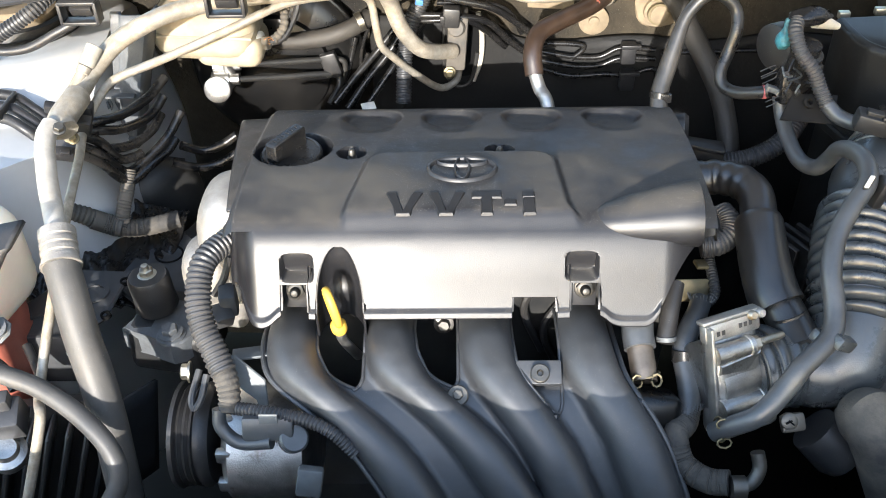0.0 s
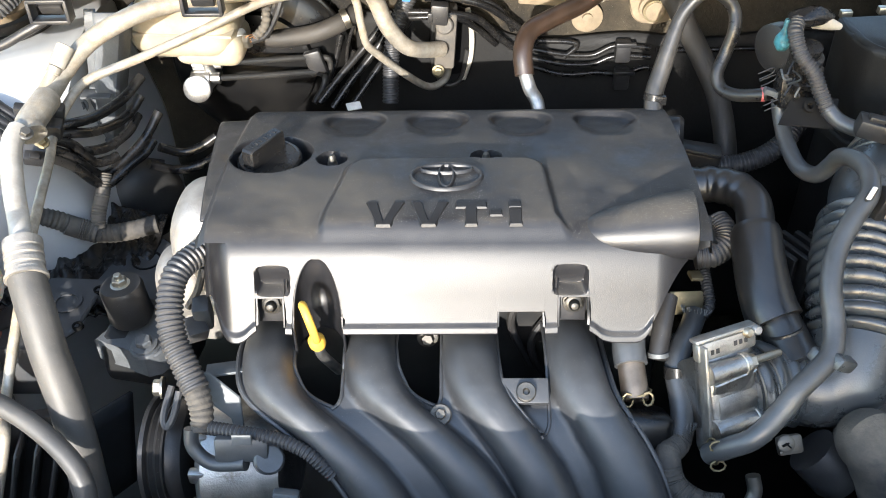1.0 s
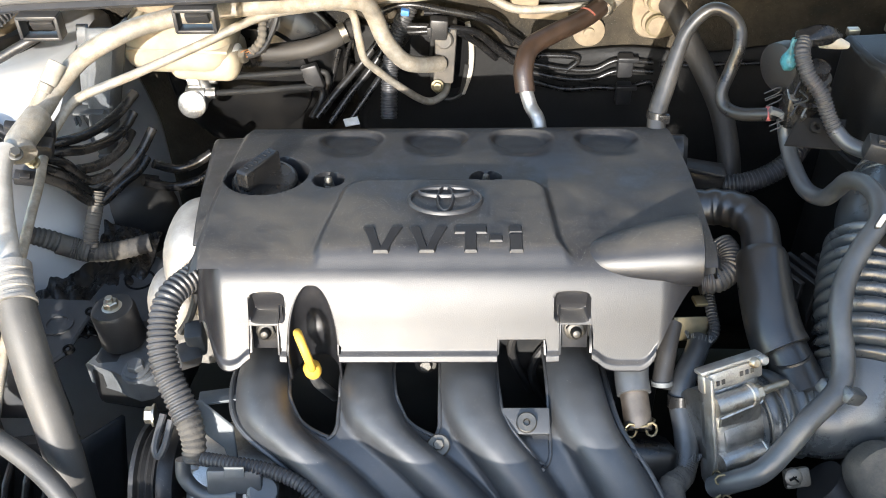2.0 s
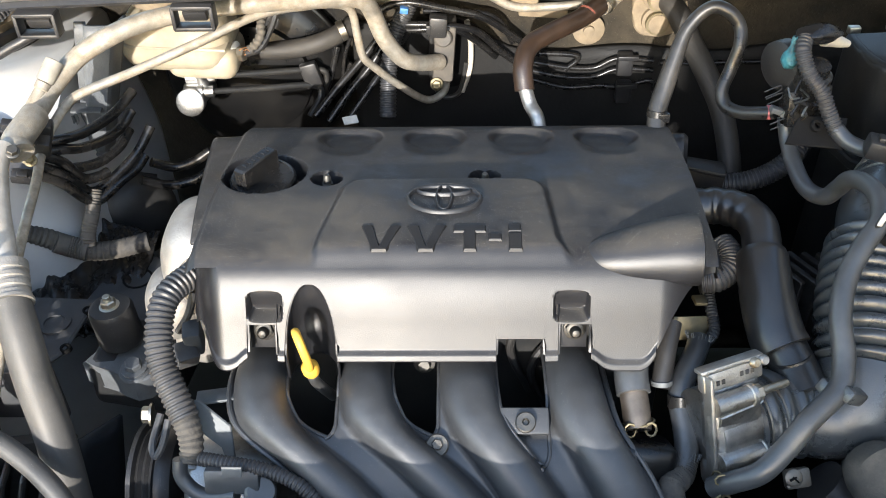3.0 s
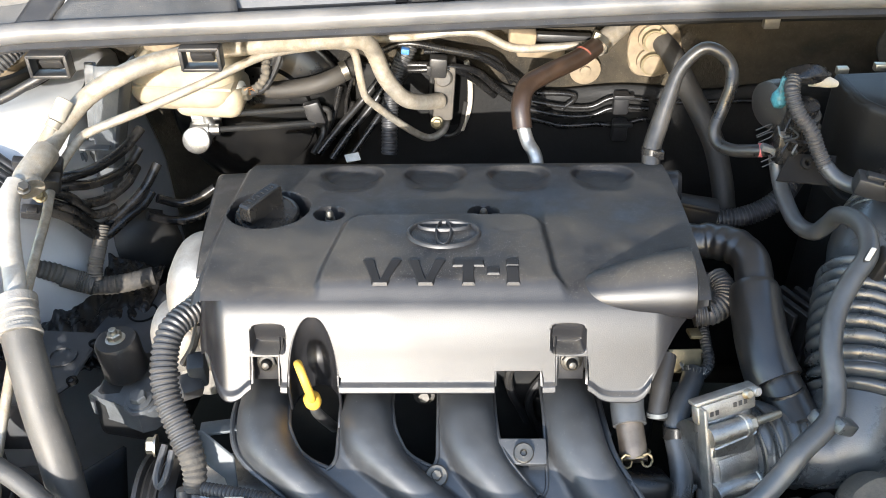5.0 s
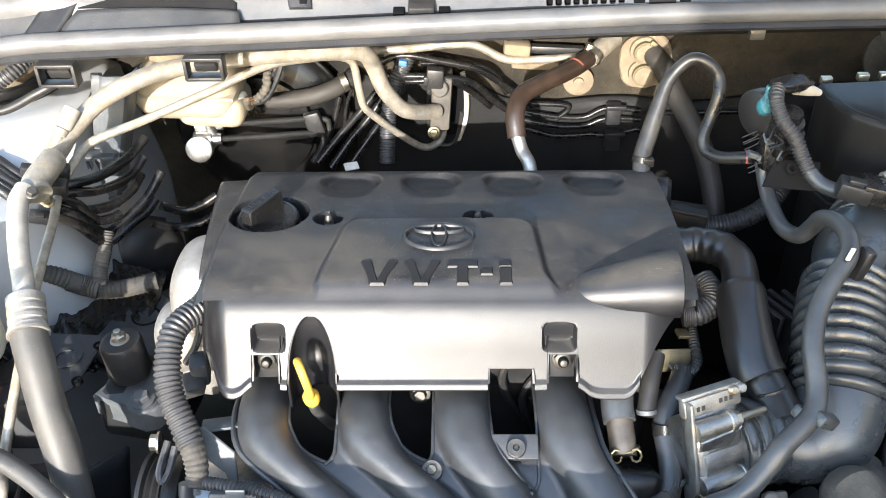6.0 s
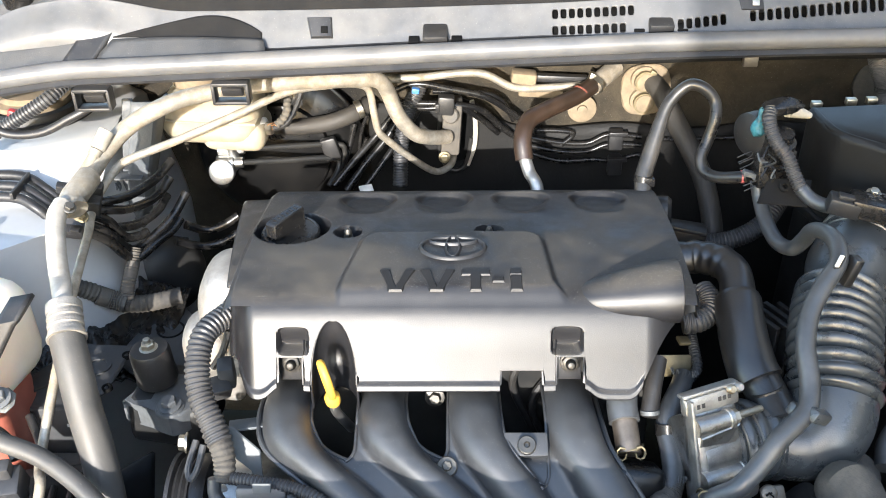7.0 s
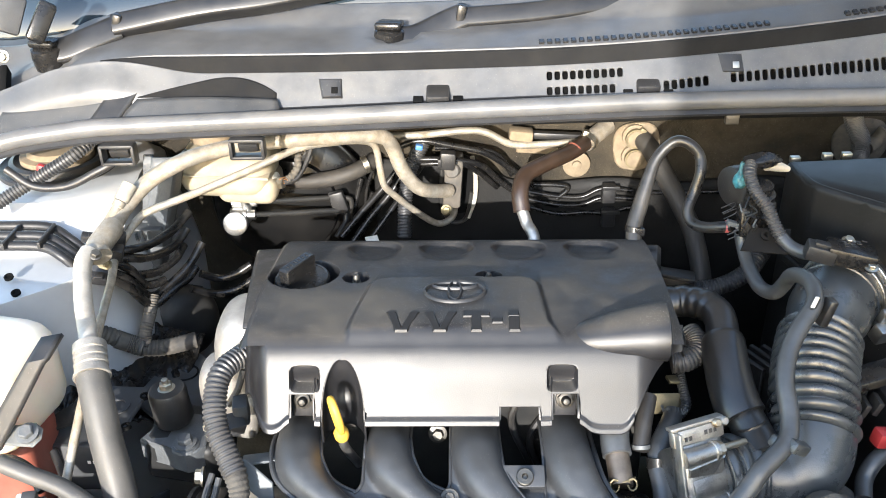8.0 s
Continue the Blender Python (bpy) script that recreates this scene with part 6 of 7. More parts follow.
def cowl(u, v):
    x = -0.66 + 1.32 * u
    y, z = along([(k, p[0]) for k, p in DECK], v), along([(k, p[1]) for k, p in DECK], v) + cowl_lift(x)
    foot = sstep(-0.33, -0.43, x) * sstep(0.16, 0.5, v) * sstep(1.0, 0.5, v)
    y, z = y - 0.008 * foot, z + 0.007 * foot
    return Vector((x, y + 0.30 * cowl_bow(x) * v, z + (0.42 * cowl_bow(x) + (0.0235 - 0.022 * sstep(-0.45, -0.58, x)) * face_rise(x)) * v))


def step(u, v):
    x = -0.41 + 1.07 * u
    return Vector((x, 0.9995 + 0.30 * cowl_bow(x) + 0.006 * v, 1.1235 + 0.42 * cowl_bow(x) + 0.0245 * (v + (1 - v) * 0.95 * face_rise(x)) + cowl_lift(x)))


SLOTS = [(0.1365 + 0.0094 * k, 0.78) for k in range(10)] + [(0.1365 + 0.0094 * k, 0.46) for k in range(9)] + [(0.276 + 0.0094 * k, 0.47 + 0.008 * k) for k in range(6)] + [(0.356 + 0.0094 * k, 0.54 + 0.002 * k) for k in range(30)]


def slot(x, v):
    return any(abs((x - a) / 0.0034) ** 4 + abs((v - b) / 0.092) ** 3 < 1 for a, b in SLOTS if abs(x - a) < 0.0042)


cowl_panel = thing("cowl_panel", "grey dusty plastic cowl panel with vent slots", "cowl panel", (0, 1.0, 1.05))
bm = B()
NU, NV = 1380, 64
face_uv = {}
grid = []
for i in range(NU + 1):
    row = []
    for j in range(NV + 1):
        q = bm.verts.new(cowl(i / NU, j / NV))
        face_uv[q] = (-0.66 + 1.32 * i / NU, j / NV)
        row.append(q)
    grid.append(row)
for i in range(NU):
    xm = -0.66 + 1.32 * (i + 0.5) / NU
    for j in range(NV):
        if not (xm > 0.13 and slot(xm, (j + 0.5) / NV)):
            bm.faces.new((grid[i][j], grid[i + 1][j], grid[i + 1][j + 1], grid[i][j + 1]))
for q, (x, v) in face_uv.items():
    if 0.13 < x and 0.02 < v < 0.98 and 0 < len(q.link_faces) < 4:
        # draw the rim onto the slot's rounded outline
        sx, sv = min(SLOTS, key=lambda p: abs(p[0] - x) / 0.0034 + abs(p[1] - v) / 0.092)
        k = (abs((x - sx) / 0.0034) ** 4 + abs((v - sv) / 0.092) ** 3) ** (1 / 3.5)
        if 0.5 < k < 1.6:
            x, v = sx + (x - sx) / k, sv + (v - sv) / k
            q.co = cowl((x + 0.66) / 1.32, v)
bmesh.ops.delete(bm, geom=[q for q in bm.verts if not q.link_faces], context="VERTS")
part("slotted_face", bm, COWL, cowl_panel, thick=0.003)
# Near-black sheet close behind the slots, coloured as the shade inside the hollow.
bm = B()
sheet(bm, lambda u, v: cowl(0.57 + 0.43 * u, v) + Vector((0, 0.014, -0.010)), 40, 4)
part("plenum_shade_sheet", bm, CHAR, cowl_panel, thick=0.002)
bm = B()
tube(bm, [step(k / 60, 1.0) + Vector((0, 0.0005, 0.0005)) for k in range(61)], 0.0022, 8, raw=True)
part("deck_edge", bm, COWL, cowl_panel)
bm = B()
sheet(bm, step, 80, 6)
part("dark_step", bm, STEP, cowl_panel, thick=0.003)


def deck(u, v):
    x = -0.68 + 1.36 * u
    y = 1.005 + (0.135 - 0.045 * sstep(0.16, 0.34, x)) * v
    z = 1.149 + 0.014 * v - 0.003 * sstep(0.04, 0, v) + cowl_lift(x) - 0.022 * sstep(-0.45, -0.58, x)
    z += 0.012 * sstep(0.6, 1.0, v)
    d = math.hypot((x + 0.050) / 0.030, (y - 1.07) / 0.04)
    z -= 0.006 * sstep(1.0, 0.8, d)
    d = math.hypot((x + 0.50) / 0.050, (y - 1.03) / 0.04)
    z -= 0.010 * sstep(1.0, 0.7, d)
    return Vector((x, y + 0.30 * cowl_bow(x), z + 0.42 * cowl_bow(x)))


bm = B()
sheet(bm, deck, 130, 36)
part("upper_deck", bm, COWL, cowl_panel, thick=0.003)
# fine slots under the windscreen edge
for k in range(55):
    x = 0.128 + 0.0097 * k
    if 0.405 < x < 0.495:
        continue
    bm = B()
    at = deck((x + 0.68) / 1.36, 0.014 / (0.135 - 0.045 * sstep(0.16, 0.34, x)))
    box(bm, at + Vector((0, 0, 0.0010)), (0.0062, 0.010, 0.004), (8, 0, 0), 0.0008, 1)
    part("fine_slot", bm, GLOSSBLK, cowl_panel)
for q, s in (((-0.126, 0.987, 1.110), 1.0), ((0.356, 1.000, 1.132), 1.1)):
    q = Vector(q)
    bm = B()
    loops = []
    for w, t, o in ((0.0135 * s, 0.0125, 0.0), (0.0115 * s, 0.0115, 0.006), (0.0100 * s, 0.0105, 0.007)):
        loops.append([q + Vector((dx * w - 0.003 * (dz > 0) * s, dz * t * 0.62 - o * 0.79, dz * t * 0.79 + o * 0.61)) for dx, dz in ((-1, -1), (1, -1), (1.15, 1), (-1.15, 1))])
    rings(bm, loops)
    seat = part("clip_seat", bm, BLACK, cowl_panel)
    # Steel stud in the larger seat; in the other, a near-black box as a hole's shade.
    bm = B()
    box(bm, q + Vector((0.003, -0.0068, 0.0015)), (0.008, 0.0040, 0.008), (-38, 0, 0), 0.0006)
    part("clip_centre", bm, STEEL if s > 1 else CHAR, seat)
for q in ((0.002, 0.975, 1.105), (0.254, 0.985, 1.112)):
    q = Vector(q)
    bm = B()
    box(bm, q, (0.028, 0.028, 0.016), (15, 0, 0), 0.003)
    part("hook", bm, BLACK, cowl_panel)
    for s in (-1, 1):
        bm = B()
        box(bm, q + Vector((s * 0.024, -0.004, -0.004)), (0.012, 0.012, 0.006), (15, 0, 0), 0.001)
        part("hook_slot", bm, CHAR, cowl_panel)
bm = B()
quad = [Vector(q) for q in ((-0.395, 0.984, 1.110), (-0.360, 0.984, 1.110), (-0.421, 0.950, 1.078), (-0.386, 0.950, 1.078))]
sheet(bm, lambda u, v: quad[0].lerp(quad[1], u).lerp(quad[2].lerp(quad[3], u), v) + Vector((0, -0.004, 0.005)), 6, 6)
part("strap", bm, BLACK, cowl_panel, thick=0.012)
bm = B()
quad2 = [Vector(q) for q in ((-0.362, 0.976, 1.102), (-0.192, 0.976, 1.099), (-0.392, 0.955, 1.075), (-0.186, 0.955, 1.088))]
sheet(bm, lambda u, v: quad2[0].lerp(quad2[1], u).lerp(quad2[2].lerp(quad2[3], u), v) + Vector((0, -0.002, 0.002 + 0.003 * math.sin(3.14 * u))), 20, 6)
part("shelf", bm, SHELF, cowl_panel, thick=0.004)
bm = B()
quad4 = [Vector(q) for q in ((-0.530, 0.974, 1.088), (-0.402, 0.974, 1.102), (-0.545, 0.945, 1.060), (-0.418, 0.950, 1.072))]
sheet(bm, lambda u, v: quad4[0].lerp(quad4[1], u).lerp(quad4[2].lerp(quad4[3], u), v) + Vector((0, -0.002, 0.004)), 20, 6)
part("shelf", bm, SHELF, cowl_panel, thick=0.004)
bm = B()
box(bm, (-0.545, 1.020, 1.105), (0.010, 0.060, 0.020), (35, 0, 12), 0.003)
part("drain_slot", bm, CHAR, cowl_panel)

# dark sheet on the face above the shelf, coloured as an arched opening's shade
bm = B()


def arch(u, v):
    x = -0.362 + 0.168 * u
    low, high = 0.40 + 0.08 * math.sin(math.pi * u), 0.42 + 0.49 * math.sin(math.pi * min(1.0, 0.93 * u ** 1.45)) ** 0.8
    return cowl((x + 0.66) / 1.32, low + (max(high, low + 0.01) - low) * v) + Vector((0, -0.0024, 0.0018))


sheet(bm, arch, 40, 8)
part("arch_shade_sheet", bm, STEP, cowl_panel, "dark sheet coloured as the shade in an arched recess", thick=0.0012)

# windscreen
bm = B()
sheet(bm, lambda u, v: Vector((-0.72 + 1.44 * u, 1.128 - 0.045 * sstep(0.16, 0.34, -0.72 + 1.44 * u) + 0.75 * v + 0.30 * cowl_bow(-0.72 + 1.44 * u), 1.168 + 0.46 * v + 0.42 * cowl_bow(-0.72 + 1.44 * u) + cowl_lift(-0.72 + 1.44 * u) * (1 - v))), 20, 10)
glass = bpy.data.materials.new("windscreen_glass")
glass.use_nodes = True
gb = glass.node_tree.nodes["Principled BSDF"]
gb.inputs["Base Color"].default_value = (0.02, 0.03, 0.04, 1)
gb.inputs["Roughness"].default_value, gb.inputs["Specular IOR Level"].default_value = 0.03, 0.7
single("window_1", bm, glass, "dark tinted windscreen reflecting the sky", "windscreen", kind="structure", thick=0.006)


def bar(bm, pts, w, hgt):
    """A folded sheet arm: a box section with a rounded top that leans forward along its line."""
    line = spline(pts, 8)
    loops = []
    for i, q in enumerate(line):
        t = (line[min(i + 1, len(line) - 1)] - line[max(i - 1, 0)]).normalized()
        side = t.cross(Vector((0, 0, 1))).normalized()
        up = side.cross(t)
        side, up = side * 0.57 - up * 0.82, up * 0.57 + side * 0.82
        loops.append([q + side * w * a + up * hgt * b for a, b in ((-0.5, -0.5), (-0.5, 0.34), (-0.44, 0.45), (-0.34, 0.5), (0.34, 0.5), (0.44, 0.45), (0.5, 0.34), (0.5, -0.5))])
    return rings(bm, loops)


def wiper(pts, head, turn, label):
    w = thing("wiper_arm", label, "wiper", Vector(head) - Vector((0, 0, 0.01)), "wiper arms")
    bm = B()
    lathe(bm, Vector(head) - Vector((0, 0, 0.022)), (0, -0.15, 1), [(0, 0.019), (0.018, 0.0205), (0.026, 0.019), (0.029, 0.014), (0.029, 0.001)], 24)
    part("pivot", bm, GLOSSBLK, w)
    bm = B()
    box(bm, Vector(head) + Vector((0, -0.002, 0.010)), (0.034, 0.030, 0.010), (-6, 0, -8), 0.004, 3)
    part("pivot_cap", bm, GLOSSBLK, w)
    bm = B()
    bar(bm, pts, 0.032, 0.020)
    part("arm", bm, WIPER, w)
    return w


w = wiper([(-0.060, 1.065, 1.148), (-0.028, 1.070, 1.148), (0.012, 1.085, 1.162), (0.033, 1.090, 1.169)], (-0.060, 1.070, 1.156), 0, "black wiper arm with square pivot cap on the cowl")
bm = B()
bar(bm, [(0.026, 1.090, 1.166), (0.128, 1.102, 1.170), (0.224, 1.122, 1.177), (0.403, 1.170, 1.195)], 0.026, 0.022)
part("blade_arm", bm, WIPER, w)
bm = B()
box(bm, (0.030, 1.085, 1.172), (0.012, 0.016, 0.030), (0, 10, 0), 0.003)
part("hinge", bm, GLOSSBLK, w)
w = wiper([(-0.503, 1.055, 1.140), (-0.476, 1.060, 1.140), (-0.445, 1.070, 1.150), (-0.411, 1.085, 1.161)], (-0.497, 1.058, 1.142), 0, "black wiper arm rising from the corner of the cowl")
bm = B()
bar(bm, [(-0.414, 1.083, 1.164), (-0.306, 1.090, 1.183), (-0.213, 1.102, 1.192), (-0.120, 1.122, 1.205)], 0.028, 0.026)
part("blade_arm", bm, WIPER, w)
bm = B()
box(bm, (-0.409, 1.080, 1.169), (0.012, 0.018, 0.026), (0, 15, 0), 0.003)
part("hinge", bm, GLOSSBLK, w)

hinge = thing("hinge_assembly", "silver bonnet hinge arm at the cowl corner", "hinge", (-0.528, 1.030, 1.128))
bm = B()
box(bm, (-0.528, 1.025, 1.200), (0.050, 0.016, 0.046), (-20, 25, 20), 0.004)
part("hinge_arm", bm, DGREY, hinge)
bm = B()
box(bm, (-0.486, 1.034, 1.184), (0.022, 0.020, 0.052), (-20, 32, 20), 0.005)
part("hinge_web", bm, GLOSSBLK, hinge)
bm = B()
hexbolt(bm, (-0.537, 1.020, 1.146), (0, -1, 0.2), 0.006, 0.006)
part("hinge_bolt", bm, STEEL, hinge)

# ---- strut tower top ----
strut = thing("strut_top_mount", "black strut mount ring with dusty cap on the tower", "strut mount", (-0.53, 1.085, 0.966))
bm = B()
lathe(bm, (-0.530, 1.085, 0.970), (0, 0, 1), [(-0.004, 0.080), (0.006, 0.080), (0.008, 0.077), (0.004, 0.070), (0.004, 0.066), (0.014, 0.064), (0.016, 0.058), (0.012, 0.052)], 48)
part("rim", bm, BLACK, strut)
bm = B()
lathe(bm, (-0.530, 1.085, 0.970), (0, 0, 1), [(0.004, 0.050), (0.020, 0.049), (0.022, 0.040), (0.028, 0.036), (0.030, 0.020), (0.030, 0.001)], 40)
part("cap", bm, BEIGE, strut, "dusty beige cap")
bm = B()
box(bm, (-0.488, 0.950, 1.024), (0.014, 0.010, 0.014), (0, 20, 0), 0.003)
part("red_tab", bm, RED, strut)
bm = B()
corrugated(bm, [(-0.557, 0.900, 0.984), (-0.533, 0.915, 0.997), (-0.495, 0.935, 1.016), (-0.459, 0.945, 1.035), (-0.440, 0.955, 1.046), (-0.425, 0.980, 1.056)], 0.0085, 0.0042, 0.0012, 14)
single("wing_conduit", bm, LOOM, "grey corrugated conduit across the strut tower", "conduit")
hose("wing_trim_cable", "black cable round the strut tower", [(-0.523, 0.930, 1.034), (-0.491, 0.925, 1.013), (-0.450, 0.925, 1.013), (-0.413, 0.930, 1.029), (-0.393, 0.935, 1.038)], 0.005, BLACK, "cable")

# three ducts with clips on the wing ledge
DUCTS = [[(-0.600, 0.942, 0.952), (-0.555, 0.938, 0.952), (-0.494, 0.938, 0.950), (-0.461, 0.923, 0.940), (-0.439, 0.918, 0.920)], [(-0.589, 0.919, 0.950), (-0.545, 0.915, 0.950), (-0.489, 0.915, 0.948), (-0.460, 0.904, 0.938), (-0.440, 0.902, 0.918)],
         [(-0.579, 0.896, 0.948), (-0.536, 0.893, 0.948), (-0.484, 0.893, 0.946), (-0.458, 0.885, 0.936), (-0.442, 0.886, 0.916)]]
for pts in DUCTS:
    ob = hose("harness_duct", "black ribbed harness duct on the wing ledge", pts, 0.0060, BLACK, "harness")
    ob["group"] = "harness ducts"
for q in ((-0.526, 0.906, 0.953), (-0.483, 0.909, 0.953)):
    bm = B()
    box(bm, q, (0.004, 0.052, 0.009), bevel=0.001)
    single("harness_clip", bm, BLACK, "black clip across the harness ducts", "clip", "harness clips")
for q in ((-0.507, 0.843, 0.934), (-0.487, 0.814, 0.930)):
    bm = B()
    lathe(bm, q, (0, -0.3, 1), [(-0.002, 0.0055), (0.001, 0.0055), (0.0012, 0.004), (-0.001, 0.003)], 16)
    single("panel_hole", bm, CHAR, "small round hole in the wing panel", "hole", "panel holes")

# row of bent black hoses rising from the wing to their free ends
BENT = [[(-0.395, 0.870, 0.950), (-0.373, 0.885, 0.946), (-0.359, 0.915, 0.937), (-0.342, 0.955, 0.935), (-0.327, 0.985, 0.946)],
        [(-0.394, 0.862, 0.944), (-0.374, 0.880, 0.937), (-0.364, 0.905, 0.923), (-0.351, 0.940, 0.912), (-0.340, 0.965, 0.914), (-0.332, 0.980, 0.924)],
        [(-0.392, 0.868, 0.918), (-0.373, 0.890, 0.907), (-0.359, 0.920, 0.894), (-0.345, 0.950, 0.894), (-0.338, 0.975, 0.902)],
        [(-0.392, 0.860, 0.945), (-0.375, 0.875, 0.925), (-0.369, 0.895, 0.891), (-0.358, 0.910, 0.883), (-0.351, 0.920, 0.882)]]
BENT_LOW = [[(-0.393, 0.855, 0.935), (-0.377, 0.870, 0.913), (-0.370, 0.890, 0.881), (-0.363, 0.905, 0.867), (-0.347, 0.930, 0.871), (-0.328, 0.955, 0.884), (-0.313, 0.975, 0.906)],
            [(-0.393, 0.850, 0.928), (-0.377, 0.865, 0.905), (-0.368, 0.885, 0.871), (-0.359, 0.895, 0.861), (-0.340, 0.920, 0.869), (-0.327, 0.940, 0.873), (-0.320, 0.955, 0.880)],
            [(-0.321, 0.970, 0.861), (-0.300, 0.980, 0.847), (-0.277, 0.985, 0.851), (-0.256, 0.990, 0.863)],
            [(-0.330, 0.950, 0.850), (-0.305, 0.965, 0.832), (-0.278, 0.975, 0.832), (-0.250, 0.980, 0.848)]]
for pts in BENT + BENT_LOW:
    ob = hose("bent_hose", "thin bent black rubber hose above the wing", pts, 0.0056, GLOSSBLK, "hose", 10)
    ob["group"] = "bent hoses"

# pressed flange of the tower, bolt and grommet
flange_t = thing("tower_flange", "grey pressed steel flange of the strut tower", "flange", (-0.38, 0.98, 0.80))


def channel(u, v):
    # upright pressing with a bead down its middle and turned edges
    z = 0.82 + 0.20 * v
    left, right = -0.417 + 0.19 * (z - 0.82), -0.392 + 0.31 * (z - 0.82)
    k = sstep(0.24, 0.34, u) * sstep(0.98, 0.88, u)
    return Vector((left + (right - left) * u, 1.004 - 0.010 * k + 0.016 * sstep(0.93, 1.0, u), z))


bm = B()
sheet(bm, channel, 40, 12)
box(bm, (-0.386, 0.990, 0.921), (0.034, 0.020, 0.003), (0, 3, 4), 0.001)
box(bm, (-0.392, 0.994, 0.860), (0.026, 0.014, 0.004), (10, 3, 4), 0.001)
part("flange_plate", bm, GREYCAST, flange_t, thick=0.003)
bm = B()
hexbolt(bm, (-0.409, 0.990, 0.906), (0.2, -1, 0.4), 0.007, 0.007)
part("flange_bolt", bm, GREYCAST, flange_t)
bm = B()
hexbolt(bm, (-0.356, 1.003, 0.793), (0.5, -1, 0.2), 0.008, 0.009, 1.4)
box(bm, (-0.352, 1.008, 0.815), (0.034, 0.010, 0.006), (0, 10, 0), 0.001)
part("lower_bolt", bm, DARKST, flange_t)
bm = B()
lathe(bm, (-0.363, 0.980, 0.776), (0.7, -1, 0.2), [(0, 0.055), (0.010, 0.052), (0.020, 0.040), (0.024, 0.020), (0.024, 0.001)], 36)
single("suspension_cup", bm, DARKST, "dark round pressed cup low on the wing", "cup")

har = thing("taped_harness", "black harness wrapped in dusty tape branching to the wing", "wiring harness", (-0.37, 0.86, 0.80))
bm = B()
tube(bm, [(-0.425, 0.850, 0.852), (-0.409, 0.856, 0.840), (-0.393, 0.860, 0.827), (-0.371, 0.862, 0.817), (-0.345, 0.868, 0.814), (-0.310, 0.880, 0.816)], lambda s: 0.0105 + 0.0006 * math.sin(150 * s), 14, 14)
part("main_run", bm, TAPE, har)
bm = B()
tube(bm, [(-0.370, 0.860, 0.819), (-0.368, 0.868, 0.838), (-0.364, 0.885, 0.856), (-0.363, 0.900, 0.871)], lambda s: 0.0080 + 0.0008 * math.sin(120 * s), 14, 14)
part("branch", bm, DUSTRUB, har)
bm = B()
tube(bm, [(-0.400, 0.854, 0.836), (-0.386, 0.858, 0.826), (-0.370, 0.858, 0.820)], lambda s: 0.0115 + 0.0006 * math.sin(60 * s), 14, 10)
part("dusty_tape", bm, DUSTRUB, har)

# crumpled black sheet below the harness
bm = B()
noise_at = lambda x, y: noise.noise(Vector((x * 28, y * 22, 0.3))) * 0.010 + abs(noise.noise(Vector((x * 60 + y * 30, y * 25, 1.3)))) * 0.012 + abs(noise.noise(Vector((x * 150, y * 70, 2.3)))) * 0.004
sheet(bm, lambda u, v: Vector((-0.47 + 0.155 * u, 0.775 + 0.155 * v, 0.785 + 0.03 * v - 0.025 * u + noise_at(u * 0.16, v * 0.16))), 90, 90)
single("splash_sheet", bm, GLOSSBLK, "crumpled shiny black plastic sheet under the harness", "sheet", thick=0.002)

# ---- washer and coolant tanks ----
tank = thing("coolant_tank", "white plastic tank with red coolant and black strap", "tank", (-0.50, 0.70, 0.78))
bm = B()
box(bm, (-0.520, 0.690, 0.905), (0.235, 0.125, 0.115), (0, 0, -12), 0.034, 5)
part("tank_body", bm, TANKW, tank)
bm = B()
box(bm, (-0.500, 0.672, 0.800), (0.160, 0.090, 0.110), (0, 0, 4), 0.016, 3)
part("tank_foot", bm, COOLANT, tank, "red-tinted lower tank")
bm = B()
quad3 = [Vector(q) for q in ((-0.379, 0.630, 0.982), (-0.359, 0.632, 0.985), (-0.454, 0.600, 0.873), (-0.424, 0.600, 0.881))]
sheet(bm, lambda u, v: quad3[0].lerp(quad3[1], u).lerp(quad3[2].lerp(quad3[3], u), v) + Vector((0, 0.02 * sstep(0.12, 0, v), 0)), 4, 16)
part("strap", bm, BLACK, tank, thick=0.005)
bm = B()
plate(bm, [(-0.020, -0.010), (0.009, -0.012), (0.016, -0.004), (0.016, 0.006), (0.008, 0.012), (-0.020, 0.009)], (-0.401, 0.615, 0.888), (1, 0, 0), (0, 0.8, 0.6), 0.005, 0.002)
part("lug", bm, ZINC, tank)
bm = B()
hexbolt(bm, (-0.397, 0.610, 0.895), (0, -0.4, 0.9), 0.0075, 0.008, 1.5)
part("screw", bm, GREYCAST, tank)
bm = B()
plate(bm, [(-0.03, -0.012), (0.05, 0.010), (0.07, 0.030), (0.055, 0.038), (0.03, 0.020), (-0.03, 0.006)], (-0.455, 0.695, 0.812), (1, 0.2, 0), (0, 0.8, 0.6), 0.005, 0.002)
single("tank_bracket", bm, DARKST, "black steel tank bracket", "bracket")
hose("lower_hose", "grey rubber hose crossing the front corner", [(-0.417, 0.585, 0.880), (-0.388, 0.580, 0.869), (-0.353, 0.572, 0.858), (-0.317, 0.555, 0.842), (-0.289, 0.535, 0.821), (-0.282, 0.520, 0.797), (-0.296, 0.510, 0.770)], 0.0088, DUSTHOSE)
bm = B()
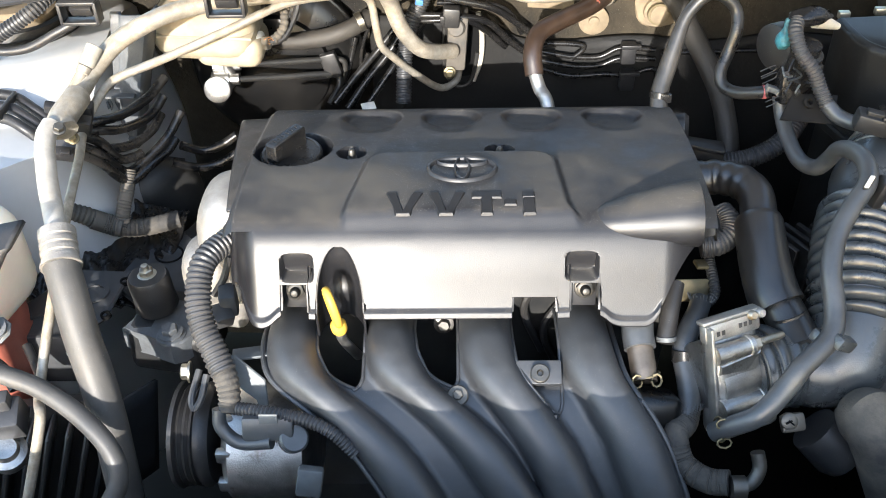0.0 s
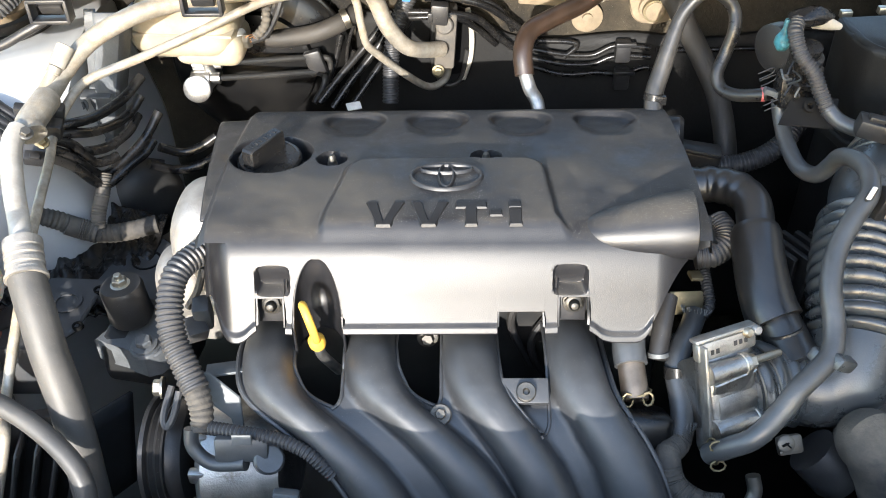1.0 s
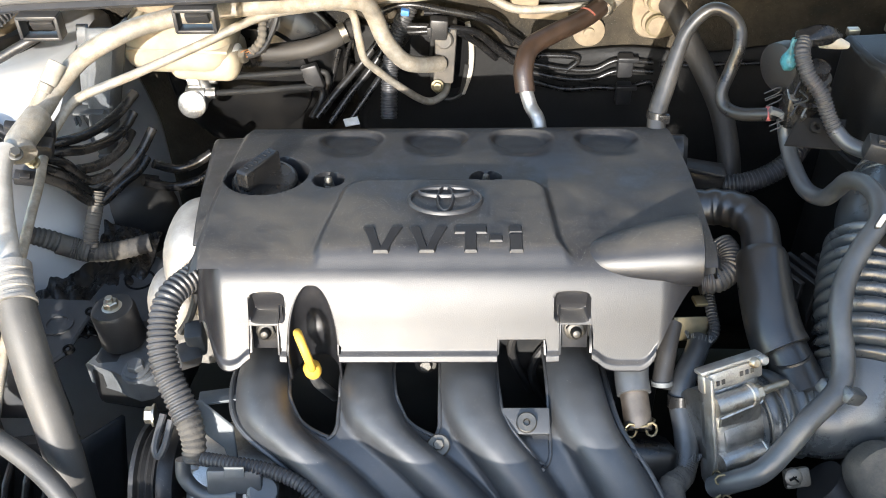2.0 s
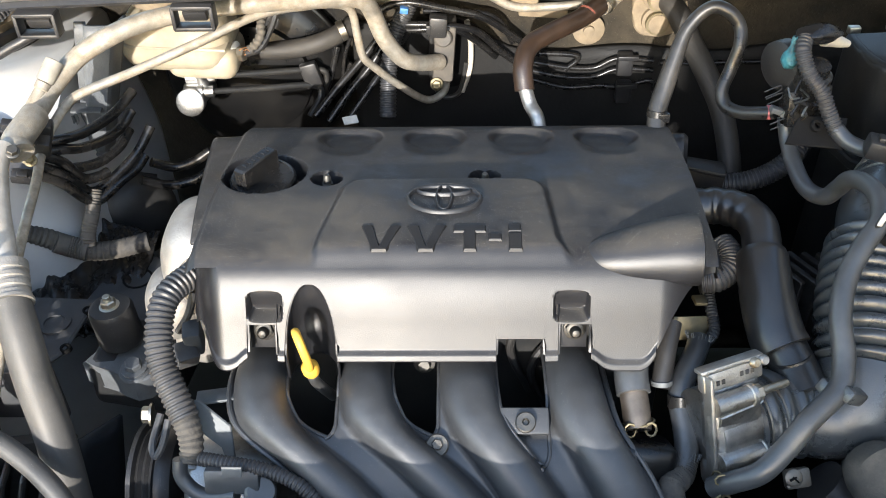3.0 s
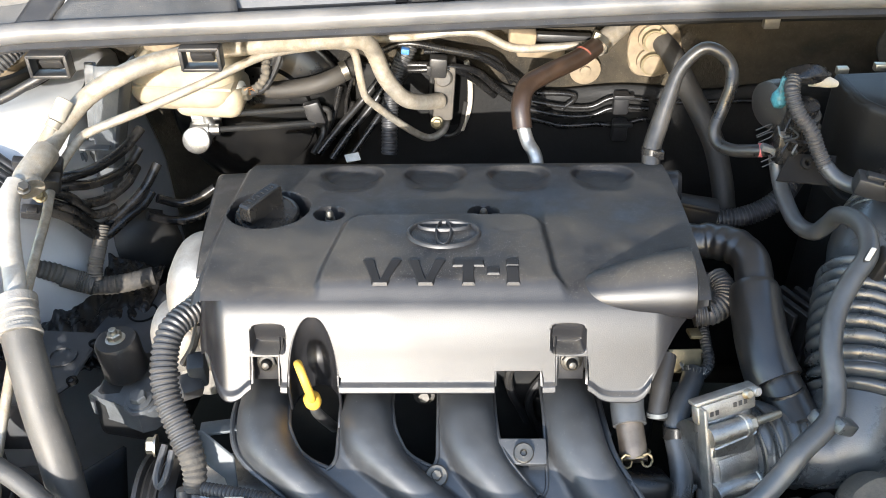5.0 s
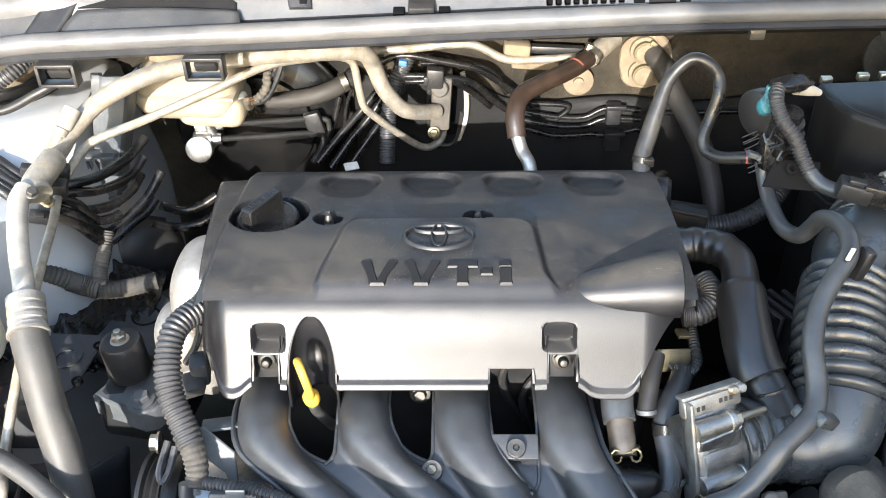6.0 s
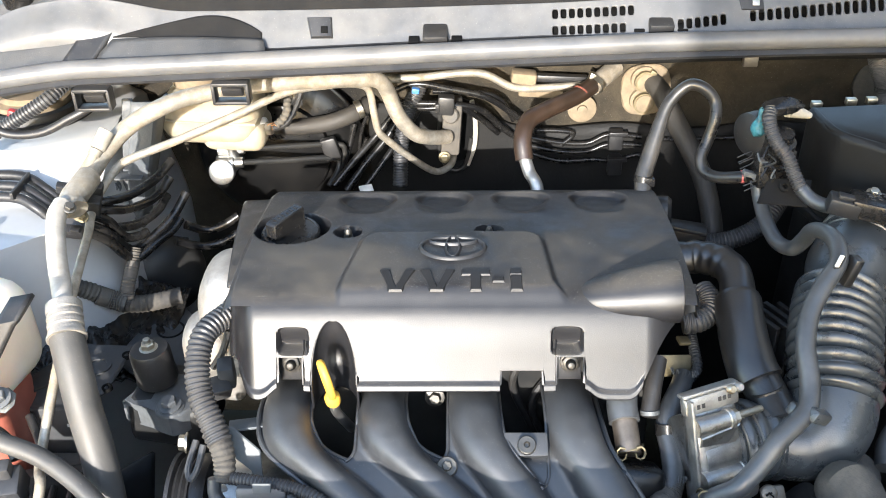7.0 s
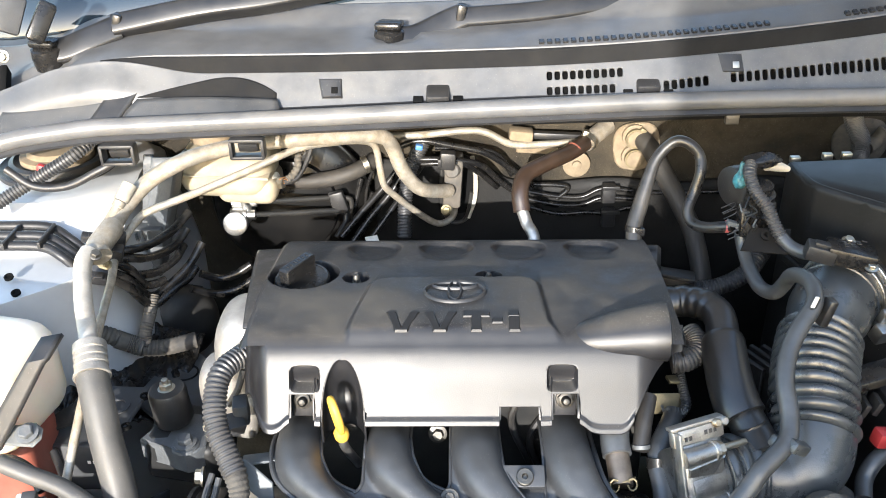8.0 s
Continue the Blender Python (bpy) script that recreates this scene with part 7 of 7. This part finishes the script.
lathe(bm, (-0.393, 0.550, 0.799), (0.3, -0.4, 0.9), [(-0.02, 0.016), (0.0, 0.018), (0.004, 0.018), (0.006, 0.012), (0.014, 0.010), (0.014, 0.001)], 24)
single("pressure_switch", bm, ALU, "bare metal pressure switch in the front corner", "switch")
hose("switch_lead", "black lead bent over to the switch", [(-0.452, 0.620, 0.851), (-0.425, 0.615, 0.856), (-0.402, 0.605, 0.850), (-0.388, 0.590, 0.838)], 0.0055, BLACK, "cable")
hose("switch_lead", "black lead running down to the switch", [(-0.394, 0.640, 0.845), (-0.380, 0.620, 0.836), (-0.367, 0.600, 0.828)], 0.0045, BLACK, "cable")
bm = B()
for k in range(7):
    box(bm, (-0.46 + 0.018 * k, 0.600 + 0.004 * k, 0.700), (0.006, 0.05, 0.14), (0, 20, 8), 0.002, 1)
box(bm, (-0.42, 0.625, 0.70), (0.14, 0.012, 0.16), (0, 0, 8), 0.002)
tagged(single("ribbed_guard", bm, BLACK, "black ribbed plastic guard low in the corner", "guard"), kind="stuff")
bm = B()
sheet(bm, lambda u, v: Vector((-0.365 + 0.022 * u + 0.03 * v, 0.655 + 0.05 * u, 0.60 + 0.15 * v - 0.02 * u)), 6, 6)
single("chassis_rail", bm, DGREY, "dark grey chassis rail in the shade", "rail", thick=0.004)

corner = thing("corner_plug", "grey plug with white and copper pins in the front corner", "plug", (-0.391, 0.550, 0.834))
bm = B()
box(bm, (-0.397, 0.560, 0.831), (0.050, 0.030, 0.030), (20, 0, 10), 0.003)
box(bm, (-0.386, 0.565, 0.840), (0.014, 0.014, 0.040), (10, 0, 10), 0.002)
part("plug_body", bm, LOOM, corner)
for q in ((-0.399, 0.572, 0.844), (-0.402, 0.566, 0.838), (-0.401, 0.556, 0.833)):
    bm = B()
    lathe(bm, q, (0, -0.3, 1), [(0, 0.004), (0.006, 0.004), (0.009, 0.002)], 12)
    part("pin", bm, WHITE, corner)
bm = B()
tube(bm, [(-0.426, 0.575, 0.826), (-0.415, 0.578, 0.832), (-0.403, 0.574, 0.840)], 0.0012, 6)
part("green_wire", bm, TEAL, corner)
